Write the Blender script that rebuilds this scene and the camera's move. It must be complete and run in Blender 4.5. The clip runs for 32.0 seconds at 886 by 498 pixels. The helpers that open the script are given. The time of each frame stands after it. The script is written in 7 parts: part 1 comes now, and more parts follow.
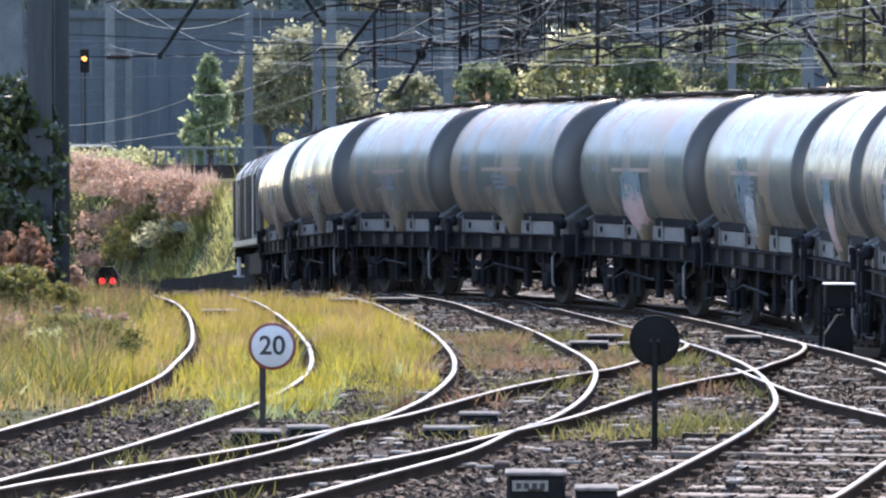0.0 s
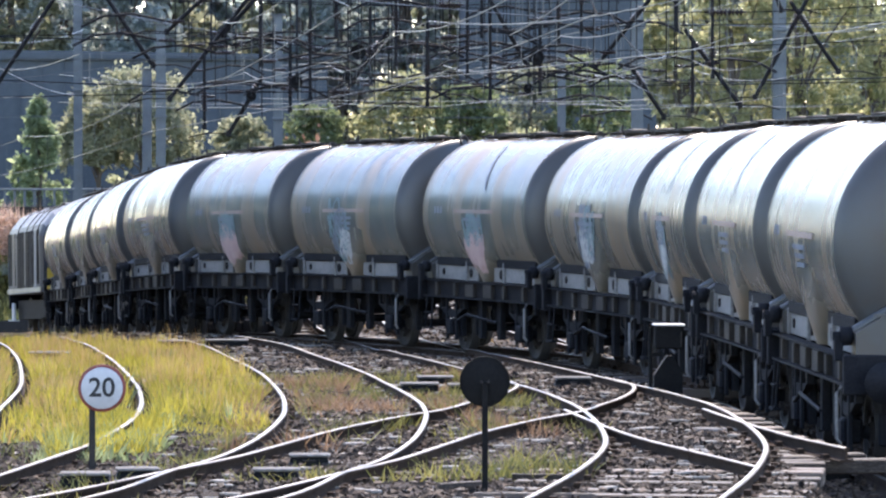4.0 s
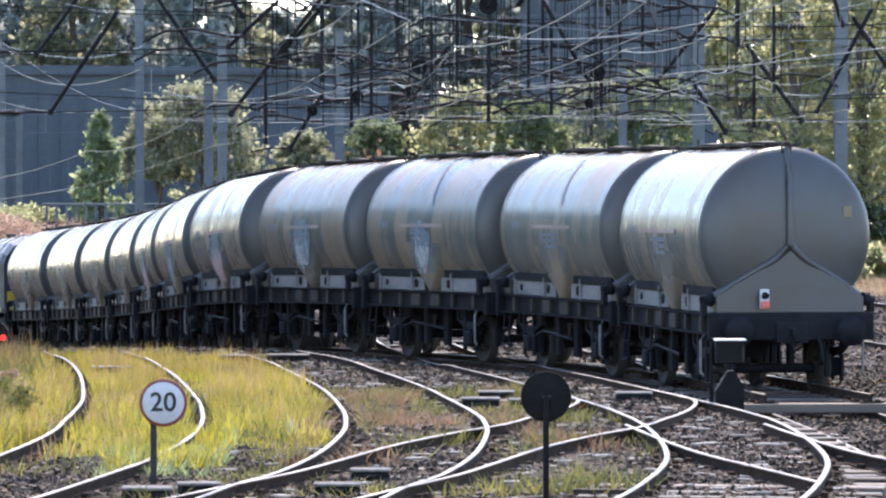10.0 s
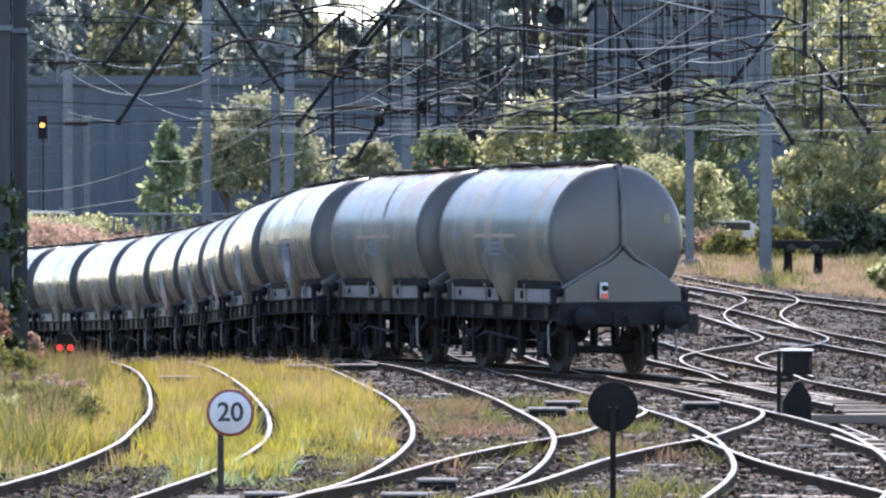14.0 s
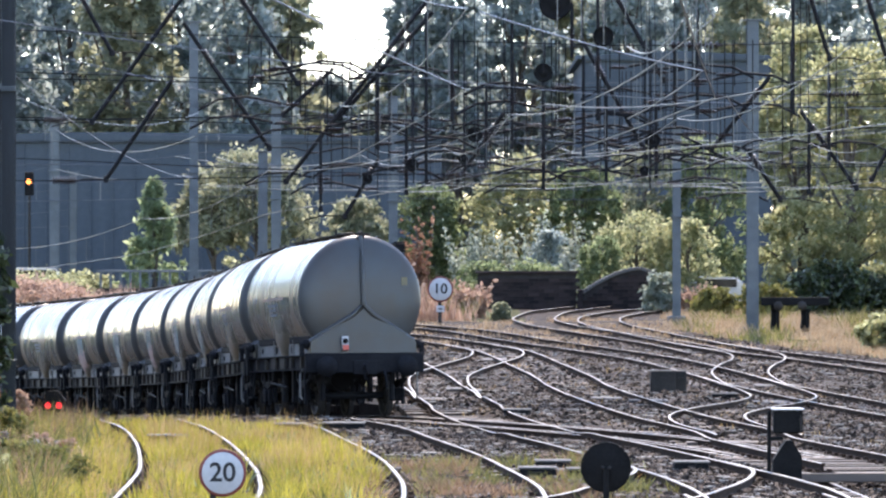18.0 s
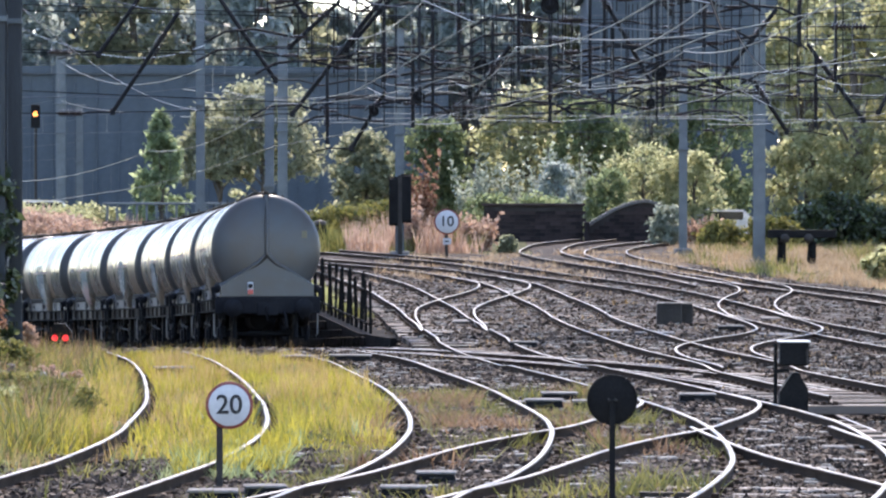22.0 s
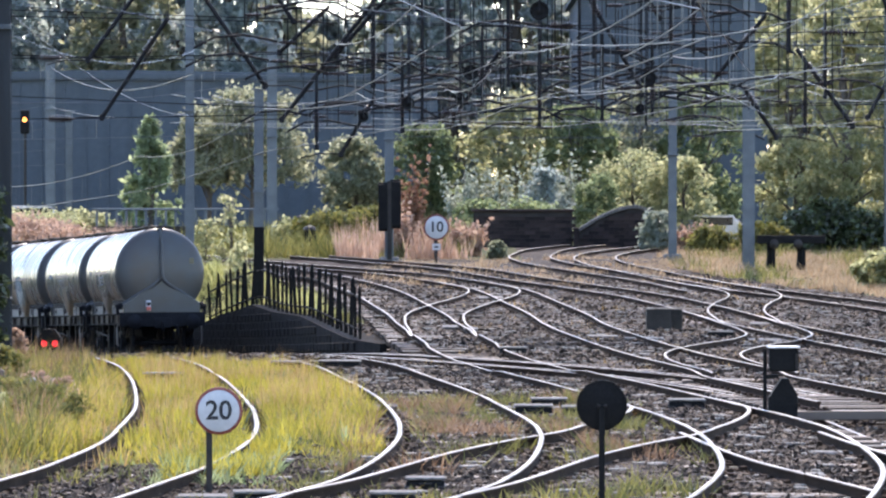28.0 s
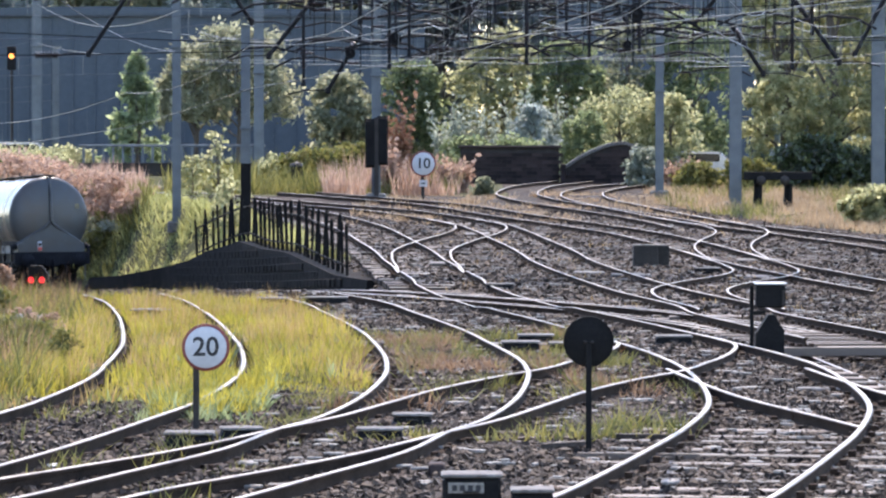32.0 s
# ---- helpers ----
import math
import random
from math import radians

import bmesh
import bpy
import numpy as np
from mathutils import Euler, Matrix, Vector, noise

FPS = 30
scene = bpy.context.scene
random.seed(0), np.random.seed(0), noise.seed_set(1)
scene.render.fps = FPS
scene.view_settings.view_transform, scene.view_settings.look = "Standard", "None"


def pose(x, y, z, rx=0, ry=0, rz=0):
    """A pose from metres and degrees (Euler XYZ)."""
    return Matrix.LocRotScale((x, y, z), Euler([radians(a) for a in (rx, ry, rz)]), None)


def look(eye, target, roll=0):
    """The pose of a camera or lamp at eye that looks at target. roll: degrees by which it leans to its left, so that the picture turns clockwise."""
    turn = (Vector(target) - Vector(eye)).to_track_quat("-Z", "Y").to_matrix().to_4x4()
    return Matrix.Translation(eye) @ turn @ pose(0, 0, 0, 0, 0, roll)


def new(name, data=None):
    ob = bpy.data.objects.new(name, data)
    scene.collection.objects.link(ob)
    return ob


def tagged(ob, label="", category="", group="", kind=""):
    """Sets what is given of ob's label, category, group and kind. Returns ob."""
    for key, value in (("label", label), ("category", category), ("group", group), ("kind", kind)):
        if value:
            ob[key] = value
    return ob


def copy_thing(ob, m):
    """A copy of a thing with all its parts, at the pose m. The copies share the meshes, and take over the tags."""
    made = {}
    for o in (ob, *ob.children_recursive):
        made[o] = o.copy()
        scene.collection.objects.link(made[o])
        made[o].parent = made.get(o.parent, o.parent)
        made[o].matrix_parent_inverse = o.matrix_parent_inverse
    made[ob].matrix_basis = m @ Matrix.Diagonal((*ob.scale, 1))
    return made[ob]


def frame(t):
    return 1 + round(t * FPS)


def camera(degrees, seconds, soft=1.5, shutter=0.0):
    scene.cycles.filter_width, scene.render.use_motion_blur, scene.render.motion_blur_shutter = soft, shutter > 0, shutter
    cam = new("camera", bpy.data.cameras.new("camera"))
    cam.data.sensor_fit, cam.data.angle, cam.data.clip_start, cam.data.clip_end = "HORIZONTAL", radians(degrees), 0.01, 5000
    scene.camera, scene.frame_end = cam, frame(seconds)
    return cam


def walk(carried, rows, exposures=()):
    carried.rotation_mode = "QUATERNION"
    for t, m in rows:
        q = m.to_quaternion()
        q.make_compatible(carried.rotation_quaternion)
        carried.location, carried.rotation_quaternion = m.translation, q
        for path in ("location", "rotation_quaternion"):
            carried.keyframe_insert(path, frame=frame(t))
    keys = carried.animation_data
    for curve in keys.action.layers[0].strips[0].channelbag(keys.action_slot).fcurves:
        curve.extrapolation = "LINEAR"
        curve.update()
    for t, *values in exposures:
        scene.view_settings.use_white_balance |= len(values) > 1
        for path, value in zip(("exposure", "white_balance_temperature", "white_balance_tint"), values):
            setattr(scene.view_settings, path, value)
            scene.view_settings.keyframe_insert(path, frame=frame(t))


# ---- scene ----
cam = camera(2 * math.degrees(math.atan(784 / 7400)), 32.0, soft=2.3)
walk(cam, [
    (0, pose(0.065, 0, 2.613, 88.294, 0, 1.010)), (0.5, pose(0.065, 0, 2.613, 89.021, 0, -0.794)), (1, pose(0.065, 0, 2.613, 89.286, 0, -1.717)),
    (1.5, pose(0.065, 0, 2.613, 89.320, 0, -1.884)), (2, pose(0.065, 0, 2.613, 89.230, 0, -1.576)), (2.5, pose(0.065, 0, 2.613, 89.135, 0, -1.344)),
    (3, pose(0.065, 0, 2.613, 89.000, 0, -1.316)), (3.5, pose(0.065, 0, 2.613, 88.927, 0, -1.320)), (5.5, pose(0.065, 0, 2.613, 88.715, 0, -1.168)),
    (6, pose(0.065, 0, 2.613, 88.917, 0, -0.871)), (6.5, pose(0.065, 0, 2.613, 89.022, 0, -0.571)), (7, pose(0.065, 0, 2.613, 89.044, 0, -0.451)),
    (7.5, pose(0.065, 0, 2.613, 89.042, 0, -0.452)), (8, pose(0.065, 0, 2.613, 89.071, 0, -0.460)), (8.5, pose(0.065, 0, 2.613, 89.069, 0, -0.452)),
    (9, pose(0.065, 0, 2.613, 89.073, 0, -0.476)), (9.5, pose(0.065, 0, 2.613, 89.079, 0, -0.462)), (10, pose(0.065, 0, 2.613, 89.065, 0, -0.480)),
    (10.5, pose(0.065, 0, 2.613, 89.072, 0, -0.516)), (11, pose(0.065, 0, 2.613, 89.081, 0, -0.324)), (11.5, pose(0.065, 0, 2.613, 89.067, 0, -0.014)),
    (12, pose(0.065, 0, 2.613, 89.091, 0, 0.348)), (12.5, pose(0.065, 0, 2.613, 89.105, 0, 0.467)), (13, pose(0.065, 0, 2.613, 89.113, 0, 0.453)),
    (13.5, pose(0.065, 0, 2.613, 89.095, 0, 0.439)), (14, pose(0.065, 0, 2.613, 89.204, 0, 0.437)), (14.5, pose(0.065, 0, 2.613, 89.461, 0, 0.413)),
    (15, pose(0.065, 0, 2.613, 89.684, 0, 0.419)), (15.5, pose(0.065, 0, 2.613, 89.875, 0, 0.382)), (17.5, pose(0.000, 0, 2.650, 90.347, 0, 0.269)),
    (18, pose(0.000, 0, 2.650, 89.970, 0, 0.234)), (18.5, pose(0.000, 0, 2.650, 89.612, 0, 0.284)), (19, pose(0.000, 0, 2.650, 89.189, 0, 0.225)),
    (19.5, pose(0.000, 0, 2.650, 89.046, 0, 0.204)), (20, pose(0.000, 0, 2.650, 89.056, 0, 0.177)), (20.5, pose(0.000, 0, 2.650, 89.064, 0, 0.185)),
    (21, pose(0.000, 0, 2.650, 89.059, 0, 0.219)), (21.5, pose(0.000, 0, 2.650, 89.048, 0, 0.235)), (22, pose(0.000, 0, 2.650, 89.045, 0, 0.323)),
    (22.5, pose(0.000, 0, 2.650, 89.064, 0, 0.311)), (23, pose(0.000, 0, 2.650, 89.088, 0, 0.303)), (23.5, pose(0.000, 0, 2.650, 89.079, 0, 0.290)),
    (24, pose(0.000, 0, 2.650, 89.089, 0, 0.278)), (24.5, pose(0.000, 0, 2.650, 89.097, 0, 0.272)), (25, pose(0.000, 0, 2.650, 89.107, 0, 0.275)),
    (25.5, pose(0.000, 0, 2.650, 89.103, 0, 0.260)), (27.5, pose(0.000, 0, 2.650, 89.122, 0, 0.192)), (28, pose(0.000, 0, 2.650, 89.122, 0, 0.179)),
    (28.5, pose(0.000, 0, 2.650, 89.126, 0, 0.174)), (29, pose(0.000, 0, 2.650, 89.129, 0, 0.168)), (29.5, pose(0.000, 0, 2.650, 89.147, 0, 0.130)),
    (30, pose(0.000, 0, 2.650, 89.164, 0, 0.083)), (30.5, pose(0.000, 0, 2.650, 89.129, 0, 0.100)), (31, pose(0.000, 0, 2.650, 89.118, 0, 0.073)),
    (31.5, pose(0.000, 0, 2.650, 88.790, 0, 0.088)), (32, pose(0.000, 0, 2.650, 88.251, 0, 0.000)),
], exposures=[(0, 2.03, 6720, 19), (14, 2.03, 6720, 19), (19, 1.96, 6680, 19), (32, 1.94, 6680, 19)])

# ---- world and sun ----
SUN_EL, SUN_AZ = radians(51), radians(3)
world = bpy.data.worlds.new("sky")
scene.world = world
world.use_nodes = True
wn = world.node_tree
sky = wn.nodes.new("ShaderNodeTexSky")
sky.sky_type, sky.sun_disc = "NISHITA", False
sky.sun_elevation, sky.sun_rotation = SUN_EL, SUN_AZ
sky.dust_density, sky.air_density, sky.ozone_density = 0.3, 1.0, 2.0
wn.links.new(sky.outputs[0], wn.nodes["Background"].inputs[0])
wn.nodes["Background"].inputs[1].default_value = 0.15
sun = new("sun", bpy.data.lights.new("sun", "SUN"))
sun.data.energy, sun.data.angle, sun.data.color = 2.3, radians(0.5), (1.0, 0.92, 0.80)
sun.matrix_world = look((40 * math.sin(SUN_AZ), 40 * math.cos(SUN_AZ), 40 * math.tan(SUN_EL)), (0, 0, 0))


# ---- materials ----
def mat(name, c1, c2, rough=0.7, scale=4.0, fine=40.0, bump=0.2, metal=0.0, per_object=0.0, per_island=0.0, stretch=(1, 1, 1), dist=0.01, trans=0.0, rough2=None, spec=0.5):
    """Two-scale mottled surface between two colours, with fine relief."""
    m = bpy.data.materials.new(name)
    m.use_nodes = True
    nt = m.node_tree
    N, L = nt.nodes, nt.links
    bsdf = N["Principled BSDF"]
    tc = N.new("ShaderNodeTexCoord")
    mp = N.new("ShaderNodeMapping")
    mp.inputs["Scale"].default_value = stretch
    L.new(tc.outputs["Object"], mp.inputs[0])
    big, small = N.new("ShaderNodeTexNoise"), N.new("ShaderNodeTexNoise")
    big.inputs["Scale"].default_value, big.inputs["Detail"].default_value = scale, 4
    small.inputs["Scale"].default_value, small.inputs["Detail"].default_value = fine, 3
    for n in (big, small):
        L.new(mp.outputs[0], n.inputs["Vector"])
    add = N.new("ShaderNodeMath")
    add.operation = "ADD"
    L.new(big.outputs[0], add.inputs[0])
    L.new(small.outputs[0], add.inputs[1])
    last = add.outputs[0]
    for amount, node, socket in ((per_object, "ShaderNodeObjectInfo", "Random"), (per_island, "ShaderNodeNewGeometry", "Random Per Island")):
        if amount:
            src, mul = N.new(node), N.new("ShaderNodeMath")
            mul.operation = "MULTIPLY_ADD"
            L.new(src.outputs[socket], mul.inputs[0])
            mul.inputs[1].default_value = amount
            sub = N.new("ShaderNodeMath")
            sub.operation = "SUBTRACT"
            L.new(last, sub.inputs[0])
            sub.inputs[1].default_value = amount / 2
            L.new(sub.outputs[0], mul.inputs[2])
            last = mul.outputs[0]
    rng = N.new("ShaderNodeMapRange")
    rng.inputs["From Min"].default_value, rng.inputs["From Max"].default_value = 0.72, 1.28
    L.new(last, rng.inputs["Value"])
    mix = N.new("ShaderNodeMix")
    mix.data_type = "RGBA"
    mix.inputs[6].default_value, mix.inputs[7].default_value = (*c1, 1), (*c2, 1)
    L.new(rng.outputs[0], mix.inputs[0])
    L.new(mix.outputs[2], bsdf.inputs["Base Color"])
    bsdf.inputs["Metallic"].default_value, bsdf.inputs["Specular IOR Level"].default_value = metal, spec
    rr = N.new("ShaderNodeMapRange")
    rr.inputs["To Min"].default_value, rr.inputs["To Max"].default_value = rough, (rough2 if rough2 is not None else min(1, rough + 0.15))
    L.new(small.outputs[0], rr.inputs["Value"])
    L.new(rr.outputs[0], bsdf.inputs["Roughness"])
    if bump:
        bp = N.new("ShaderNodeBump")
        bp.inputs["Strength"].default_value, bp.inputs["Distance"].default_value = bump, dist
        L.new(small.outputs[0], bp.inputs["Height"])
        L.new(bp.outputs[0], bsdf.inputs["Normal"])
    if trans:
        tr, ms = N.new("ShaderNodeBsdfTranslucent"), N.new("ShaderNodeMixShader")
        L.new(mix.outputs[2], tr.inputs[0])
        ms.inputs[0].default_value = trans
        L.new(bsdf.outputs[0], ms.inputs[1])
        L.new(tr.outputs[0], ms.inputs[2])
        L.new(ms.outputs[0], N["Material Output"].inputs["Surface"])
    return m


def glow(name, colour, strength):
    m = bpy.data.materials.new(name)
    m.use_nodes = True
    b = m.node_tree.nodes["Principled BSDF"]
    b.inputs["Base Color"].default_value = (*colour, 1)
    b.inputs["Emission Color"].default_value, b.inputs["Emission Strength"].default_value = (*colour, 1), strength
    return m


BALLAST = mat("ballast", (0.014, 0.0095, 0.007), (0.044, 0.031, 0.023), 0.75, 0.5, 22, 1.0, dist=0.06, spec=0.12)
STONE = mat("stone", (0.014, 0.0098, 0.007), (0.108, 0.076, 0.053), 0.6, 0.4, 30, 0.5, per_island=0.75, rough2=0.9, spec=0.18)
RAIL_SIDE = mat("rail_side", (0.022, 0.015, 0.011), (0.06, 0.04, 0.028), 0.92, 3, 60, 0.3, spec=0.1)
RAIL_TOP = mat("rail_top", (0.09, 0.08, 0.07), (0.24, 0.226, 0.208), 0.34, 0.9, 6, 0.08, metal=1.0, rough2=0.68)
TIMBER = mat("timber", (0.018, 0.013, 0.0095), (0.145, 0.113, 0.09), 0.55, 1.2, 30, 0.5, per_object=1.0, stretch=(1, 6, 6), spec=0.25)
CONCRETE = mat("concrete", (0.2, 0.18, 0.15), (0.4, 0.365, 0.315), 0.8, 3, 50, 0.3, per_object=0.4)
PALE_STONE = mat("pale_slab", (0.085, 0.078, 0.07), (0.22, 0.21, 0.195), 0.85, 3, 14, 0.4, spec=0.2)
BLACK_PAINT = mat("black_paint", (0.005, 0.005, 0.0055), (0.014, 0.0135, 0.013), 0.7, 4, 40, 0.15, spec=0.15)
DARK_STEEL = mat("dark_steel", (0.016, 0.015, 0.014), (0.045, 0.038, 0.032), 0.55, 3, 50, 0.3, spec=0.25)
MAST_DARK = mat("dark_slate_mast_paint", (0.014, 0.018, 0.022), (0.034, 0.042, 0.05), 0.5, 2, 30, 0.1, metal=0.2, stretch=(4, 4, 0.3))
GALV = mat("galvanised_steel", (0.085, 0.1, 0.108), (0.15, 0.168, 0.175), 0.5, 2, 40, 0.1, metal=0.3)
ALLOY = mat("old_steel_tube", (0.006, 0.006, 0.007), (0.02, 0.02, 0.022), 0.6, 3, 40, 0.1, spec=0.2)
WIRE = mat("copper_wire", (0.1, 0.105, 0.105), (0.2, 0.205, 0.205), 0.35, 3, 40, 0.0, metal=0.8)
PORCELAIN = mat("brown_porcelain", (0.014, 0.009, 0.008), (0.035, 0.022, 0.018), 0.25, 4, 30, 0.05, spec=0.3)
WHITE_SIGN = mat("white_sign_face", (0.44, 0.44, 0.44), (0.56, 0.555, 0.545), 0.5, 2, 20, 0.03)
RED_SIGN = mat("red_sign_border", (0.14, 0.028, 0.022), (0.22, 0.045, 0.035), 0.5, 4, 30, 0.05)
INK = mat("black_lettering", (0.010, 0.010, 0.012), (0.02, 0.02, 0.022), 0.5, 4, 30, 0.0)
BRICK = mat("dark_brick", (0.02, 0.016, 0.016), (0.06, 0.044, 0.04), 0.85, 1.2, 30, 0.4, per_object=0.6, spec=0.15)
MORTAR = mat("mortar", (0.03, 0.027, 0.026), (0.065, 0.058, 0.054), 0.9, 2, 40, 0.3, spec=0.1)
# near-black because the wall face's shade is put into the stone colour
WALL_STONE = mat("shaded_retaining_stone", (0.007, 0.0065, 0.0065), (0.02, 0.0185, 0.018), 0.9, 1.5, 14, 0.6, spec=0.08)
SOIL = mat("soil_and_litter", (0.028, 0.03, 0.014), (0.085, 0.085, 0.036), 0.95, 0.6, 12, 0.6, spec=0.08)
# brighter, greener grass copy: the sunlight on the slope is in its colour
SLOPE_GRASS_LIT = mat("sunlit_slope_grass", (0.27, 0.28, 0.09), (0.6, 0.58, 0.24), 0.55, 0.35, 3, 0.0, per_island=0.5, trans=0.55)
GRASS = mat("grass_blades", (0.2, 0.19, 0.022), (0.55, 0.455, 0.075), 0.55, 0.35, 3, 0.0, per_island=0.5, trans=0.52)
PINK_GRASS = mat("bleached_pink_grass", (0.3, 0.2, 0.11), (0.52, 0.385, 0.24), 0.6, 0.35, 3, 0.0, per_island=0.5, trans=0.45)
DRY_GRASS = mat("dry_grass_blades", (0.3, 0.185, 0.07), (0.56, 0.39, 0.17), 0.6, 0.35, 3, 0.0, per_island=0.5, trans=0.45)
WEED = mat("rough_weed_leaves", (0.09, 0.1, 0.025), (0.28, 0.25, 0.08), 0.6, 0.6, 4, 0.0, per_island=0.6, trans=0.5)
PINK = mat("faded_fireweed", (0.33, 0.21, 0.15), (0.56, 0.4, 0.3), 0.7, 0.6, 4, 0.0, per_island=0.6, trans=0.55)
RED_WEED = mat("reddish_ballast_weeds", (0.16, 0.09, 0.05), (0.34, 0.22, 0.13), 0.6, 0.6, 4, 0.0, per_island=0.7, trans=0.45)
RUSTLEAF = mat("rust_red_leaves", (0.2, 0.1, 0.06), (0.34, 0.2, 0.13), 0.7, 0.6, 4, 0.0, per_island=0.6, trans=0.5)
LEAF_MID = mat("mid_green_leaves", (0.12, 0.16, 0.075), (0.29, 0.33, 0.17), 0.5, 0.25, 2, 0.0, per_island=0.6, trans=0.74)
LEAF_YELLOW = mat("yellow_green_leaves", (0.26, 0.27, 0.13), (0.48, 0.47, 0.27), 0.5, 0.25, 2, 0.0, per_island=0.6, trans=0.8)
LEAF_FRESH = mat("fresh_green_leaves", (0.175, 0.225, 0.115), (0.37, 0.43, 0.235), 0.5, 0.25, 2, 0.0, per_island=0.6, trans=0.76)
LEAF_OLIVE = mat("olive_leaves", (0.19, 0.205, 0.125), (0.4, 0.4, 0.26), 0.5, 0.25, 2, 0.0, per_island=0.6, trans=0.76)
LEAF_SILVER = mat("silvery_leaves", (0.18, 0.21, 0.15), (0.42, 0.45, 0.36), 0.5, 0.25, 2, 0.0, per_island=0.6, trans=0.6)
# leaves paled and blued: the haze of distance is put into their colour
LEAF_HAZED = mat("hazed_green_leaves", (0.17, 0.215, 0.2), (0.4, 0.445, 0.4), 0.35, 0.2, 2, 0.0, per_island=0.7, trans=0.7, spec=0.6)
# ivy by the mast, and near-black leaves for the shade under the sallows
LEAF_IVY_SHADE = mat("dark_ivy_and_shade_leaves", (0.018, 0.03, 0.012), (0.075, 0.1, 0.035), 0.25, 0.3, 3, 0.0, per_island=0.7, trans=0.3)
BARK = mat("bark", (0.05, 0.04, 0.03), (0.14, 0.115, 0.09), 0.9, 3, 20, 0.6, stretch=(1, 1, 0.2))
SHED = mat("dark_slate_cladding", (0.04, 0.056, 0.071), (0.062, 0.08, 0.096), 0.6, 0.1, 3, 0.1)
SHED_SEAM = mat("cladding_rib", (0.043, 0.059, 0.074), (0.064, 0.082, 0.098), 0.6, 0.3, 5, 0.1)
WAGON_UNDER = mat("oily_underframe", (0.006, 0.0065, 0.009), (0.017, 0.018, 0.021), 0.65, 3, 40, 0.3, spec=0.12)
WAGON_SKIRT = mat("dusty_grey_skirt", (0.11, 0.108, 0.104), (0.24, 0.232, 0.22), 0.55, 1.3, 24, 0.1)
LAMP_RED = glow("red_lamp", (0.9, 0.03, 0.04), 0.55)
AMBER = glow("amber_lamp", (1.0, 0.30, 0.06), 1.5)
TAIL = mat("tail_lamp_red", (0.55, 0.10, 0.07), (0.70, 0.16, 0.11), 0.4, 6, 30, 0.0)
YELLOW = mat("warning_yellow", (0.55, 0.36, 0.04), (0.68, 0.46, 0.06), 0.5, 5, 30, 0.0)
LOCO_DARK = mat("dark_loco_paint", (0.018, 0.02, 0.03), (0.04, 0.045, 0.06), 0.4, 2, 30, 0.05)
LOCO_ROOF = mat("grey_loco_roof", (0.16, 0.17, 0.18), (0.30, 0.31, 0.32), 0.5, 2, 30, 0.1)
LOCO_TRIM = mat("cream_loco_trim", (0.45, 0.40, 0.28), (0.60, 0.54, 0.40), 0.5, 2, 30, 0.05)
GLASS = mat("cab_glass", (0.010, 0.011, 0.013), (0.018, 0.02, 0.022), 0.06, 3, 10, 0.0)
PALE_CAB = mat("pale_cabinet", (0.45, 0.46, 0.46), (0.62, 0.62, 0.62), 0.6, 3, 30, 0.1)
BLUE_MARK = mat("blue_marking", (0.13, 0.16, 0.2), (0.2, 0.23, 0.27), 0.5, 6, 40, 0.0)
RED_MARK = mat("faded_red_marking", (0.31, 0.225, 0.19), (0.39, 0.3, 0.26), 0.5, 6, 40, 0.0)
FADED_PLATE = mat("faded_olive_plate", (0.16, 0.14, 0.08), (0.24, 0.21, 0.13), 0.6, 6, 40, 0.0)
SPRAY_TEAL = mat("faded_teal_spray_paint", (0.10, 0.17, 0.18), (0.18, 0.27, 0.27), 0.5, 6, 40, 0.0)
SPRAY_WHITE = mat("faded_white_spray_paint", (0.36, 0.37, 0.36), (0.5, 0.5, 0.48), 0.5, 6, 40, 0.0)
CAR_PAINT = mat("pale_car_paint", (0.45, 0.46, 0.48), (0.55, 0.56, 0.58), 0.12, 2, 20, 0.0, metal=0.4)
SPRAY = mat("faded_spray_paint", (0.07, 0.09, 0.12), (0.17, 0.195, 0.225), 0.5, 6, 40, 0.0)
SPRAY_PINK = mat("faded_pink_spray_paint", (0.40, 0.26, 0.24), (0.52, 0.38, 0.35), 0.5, 6, 40, 0.0)


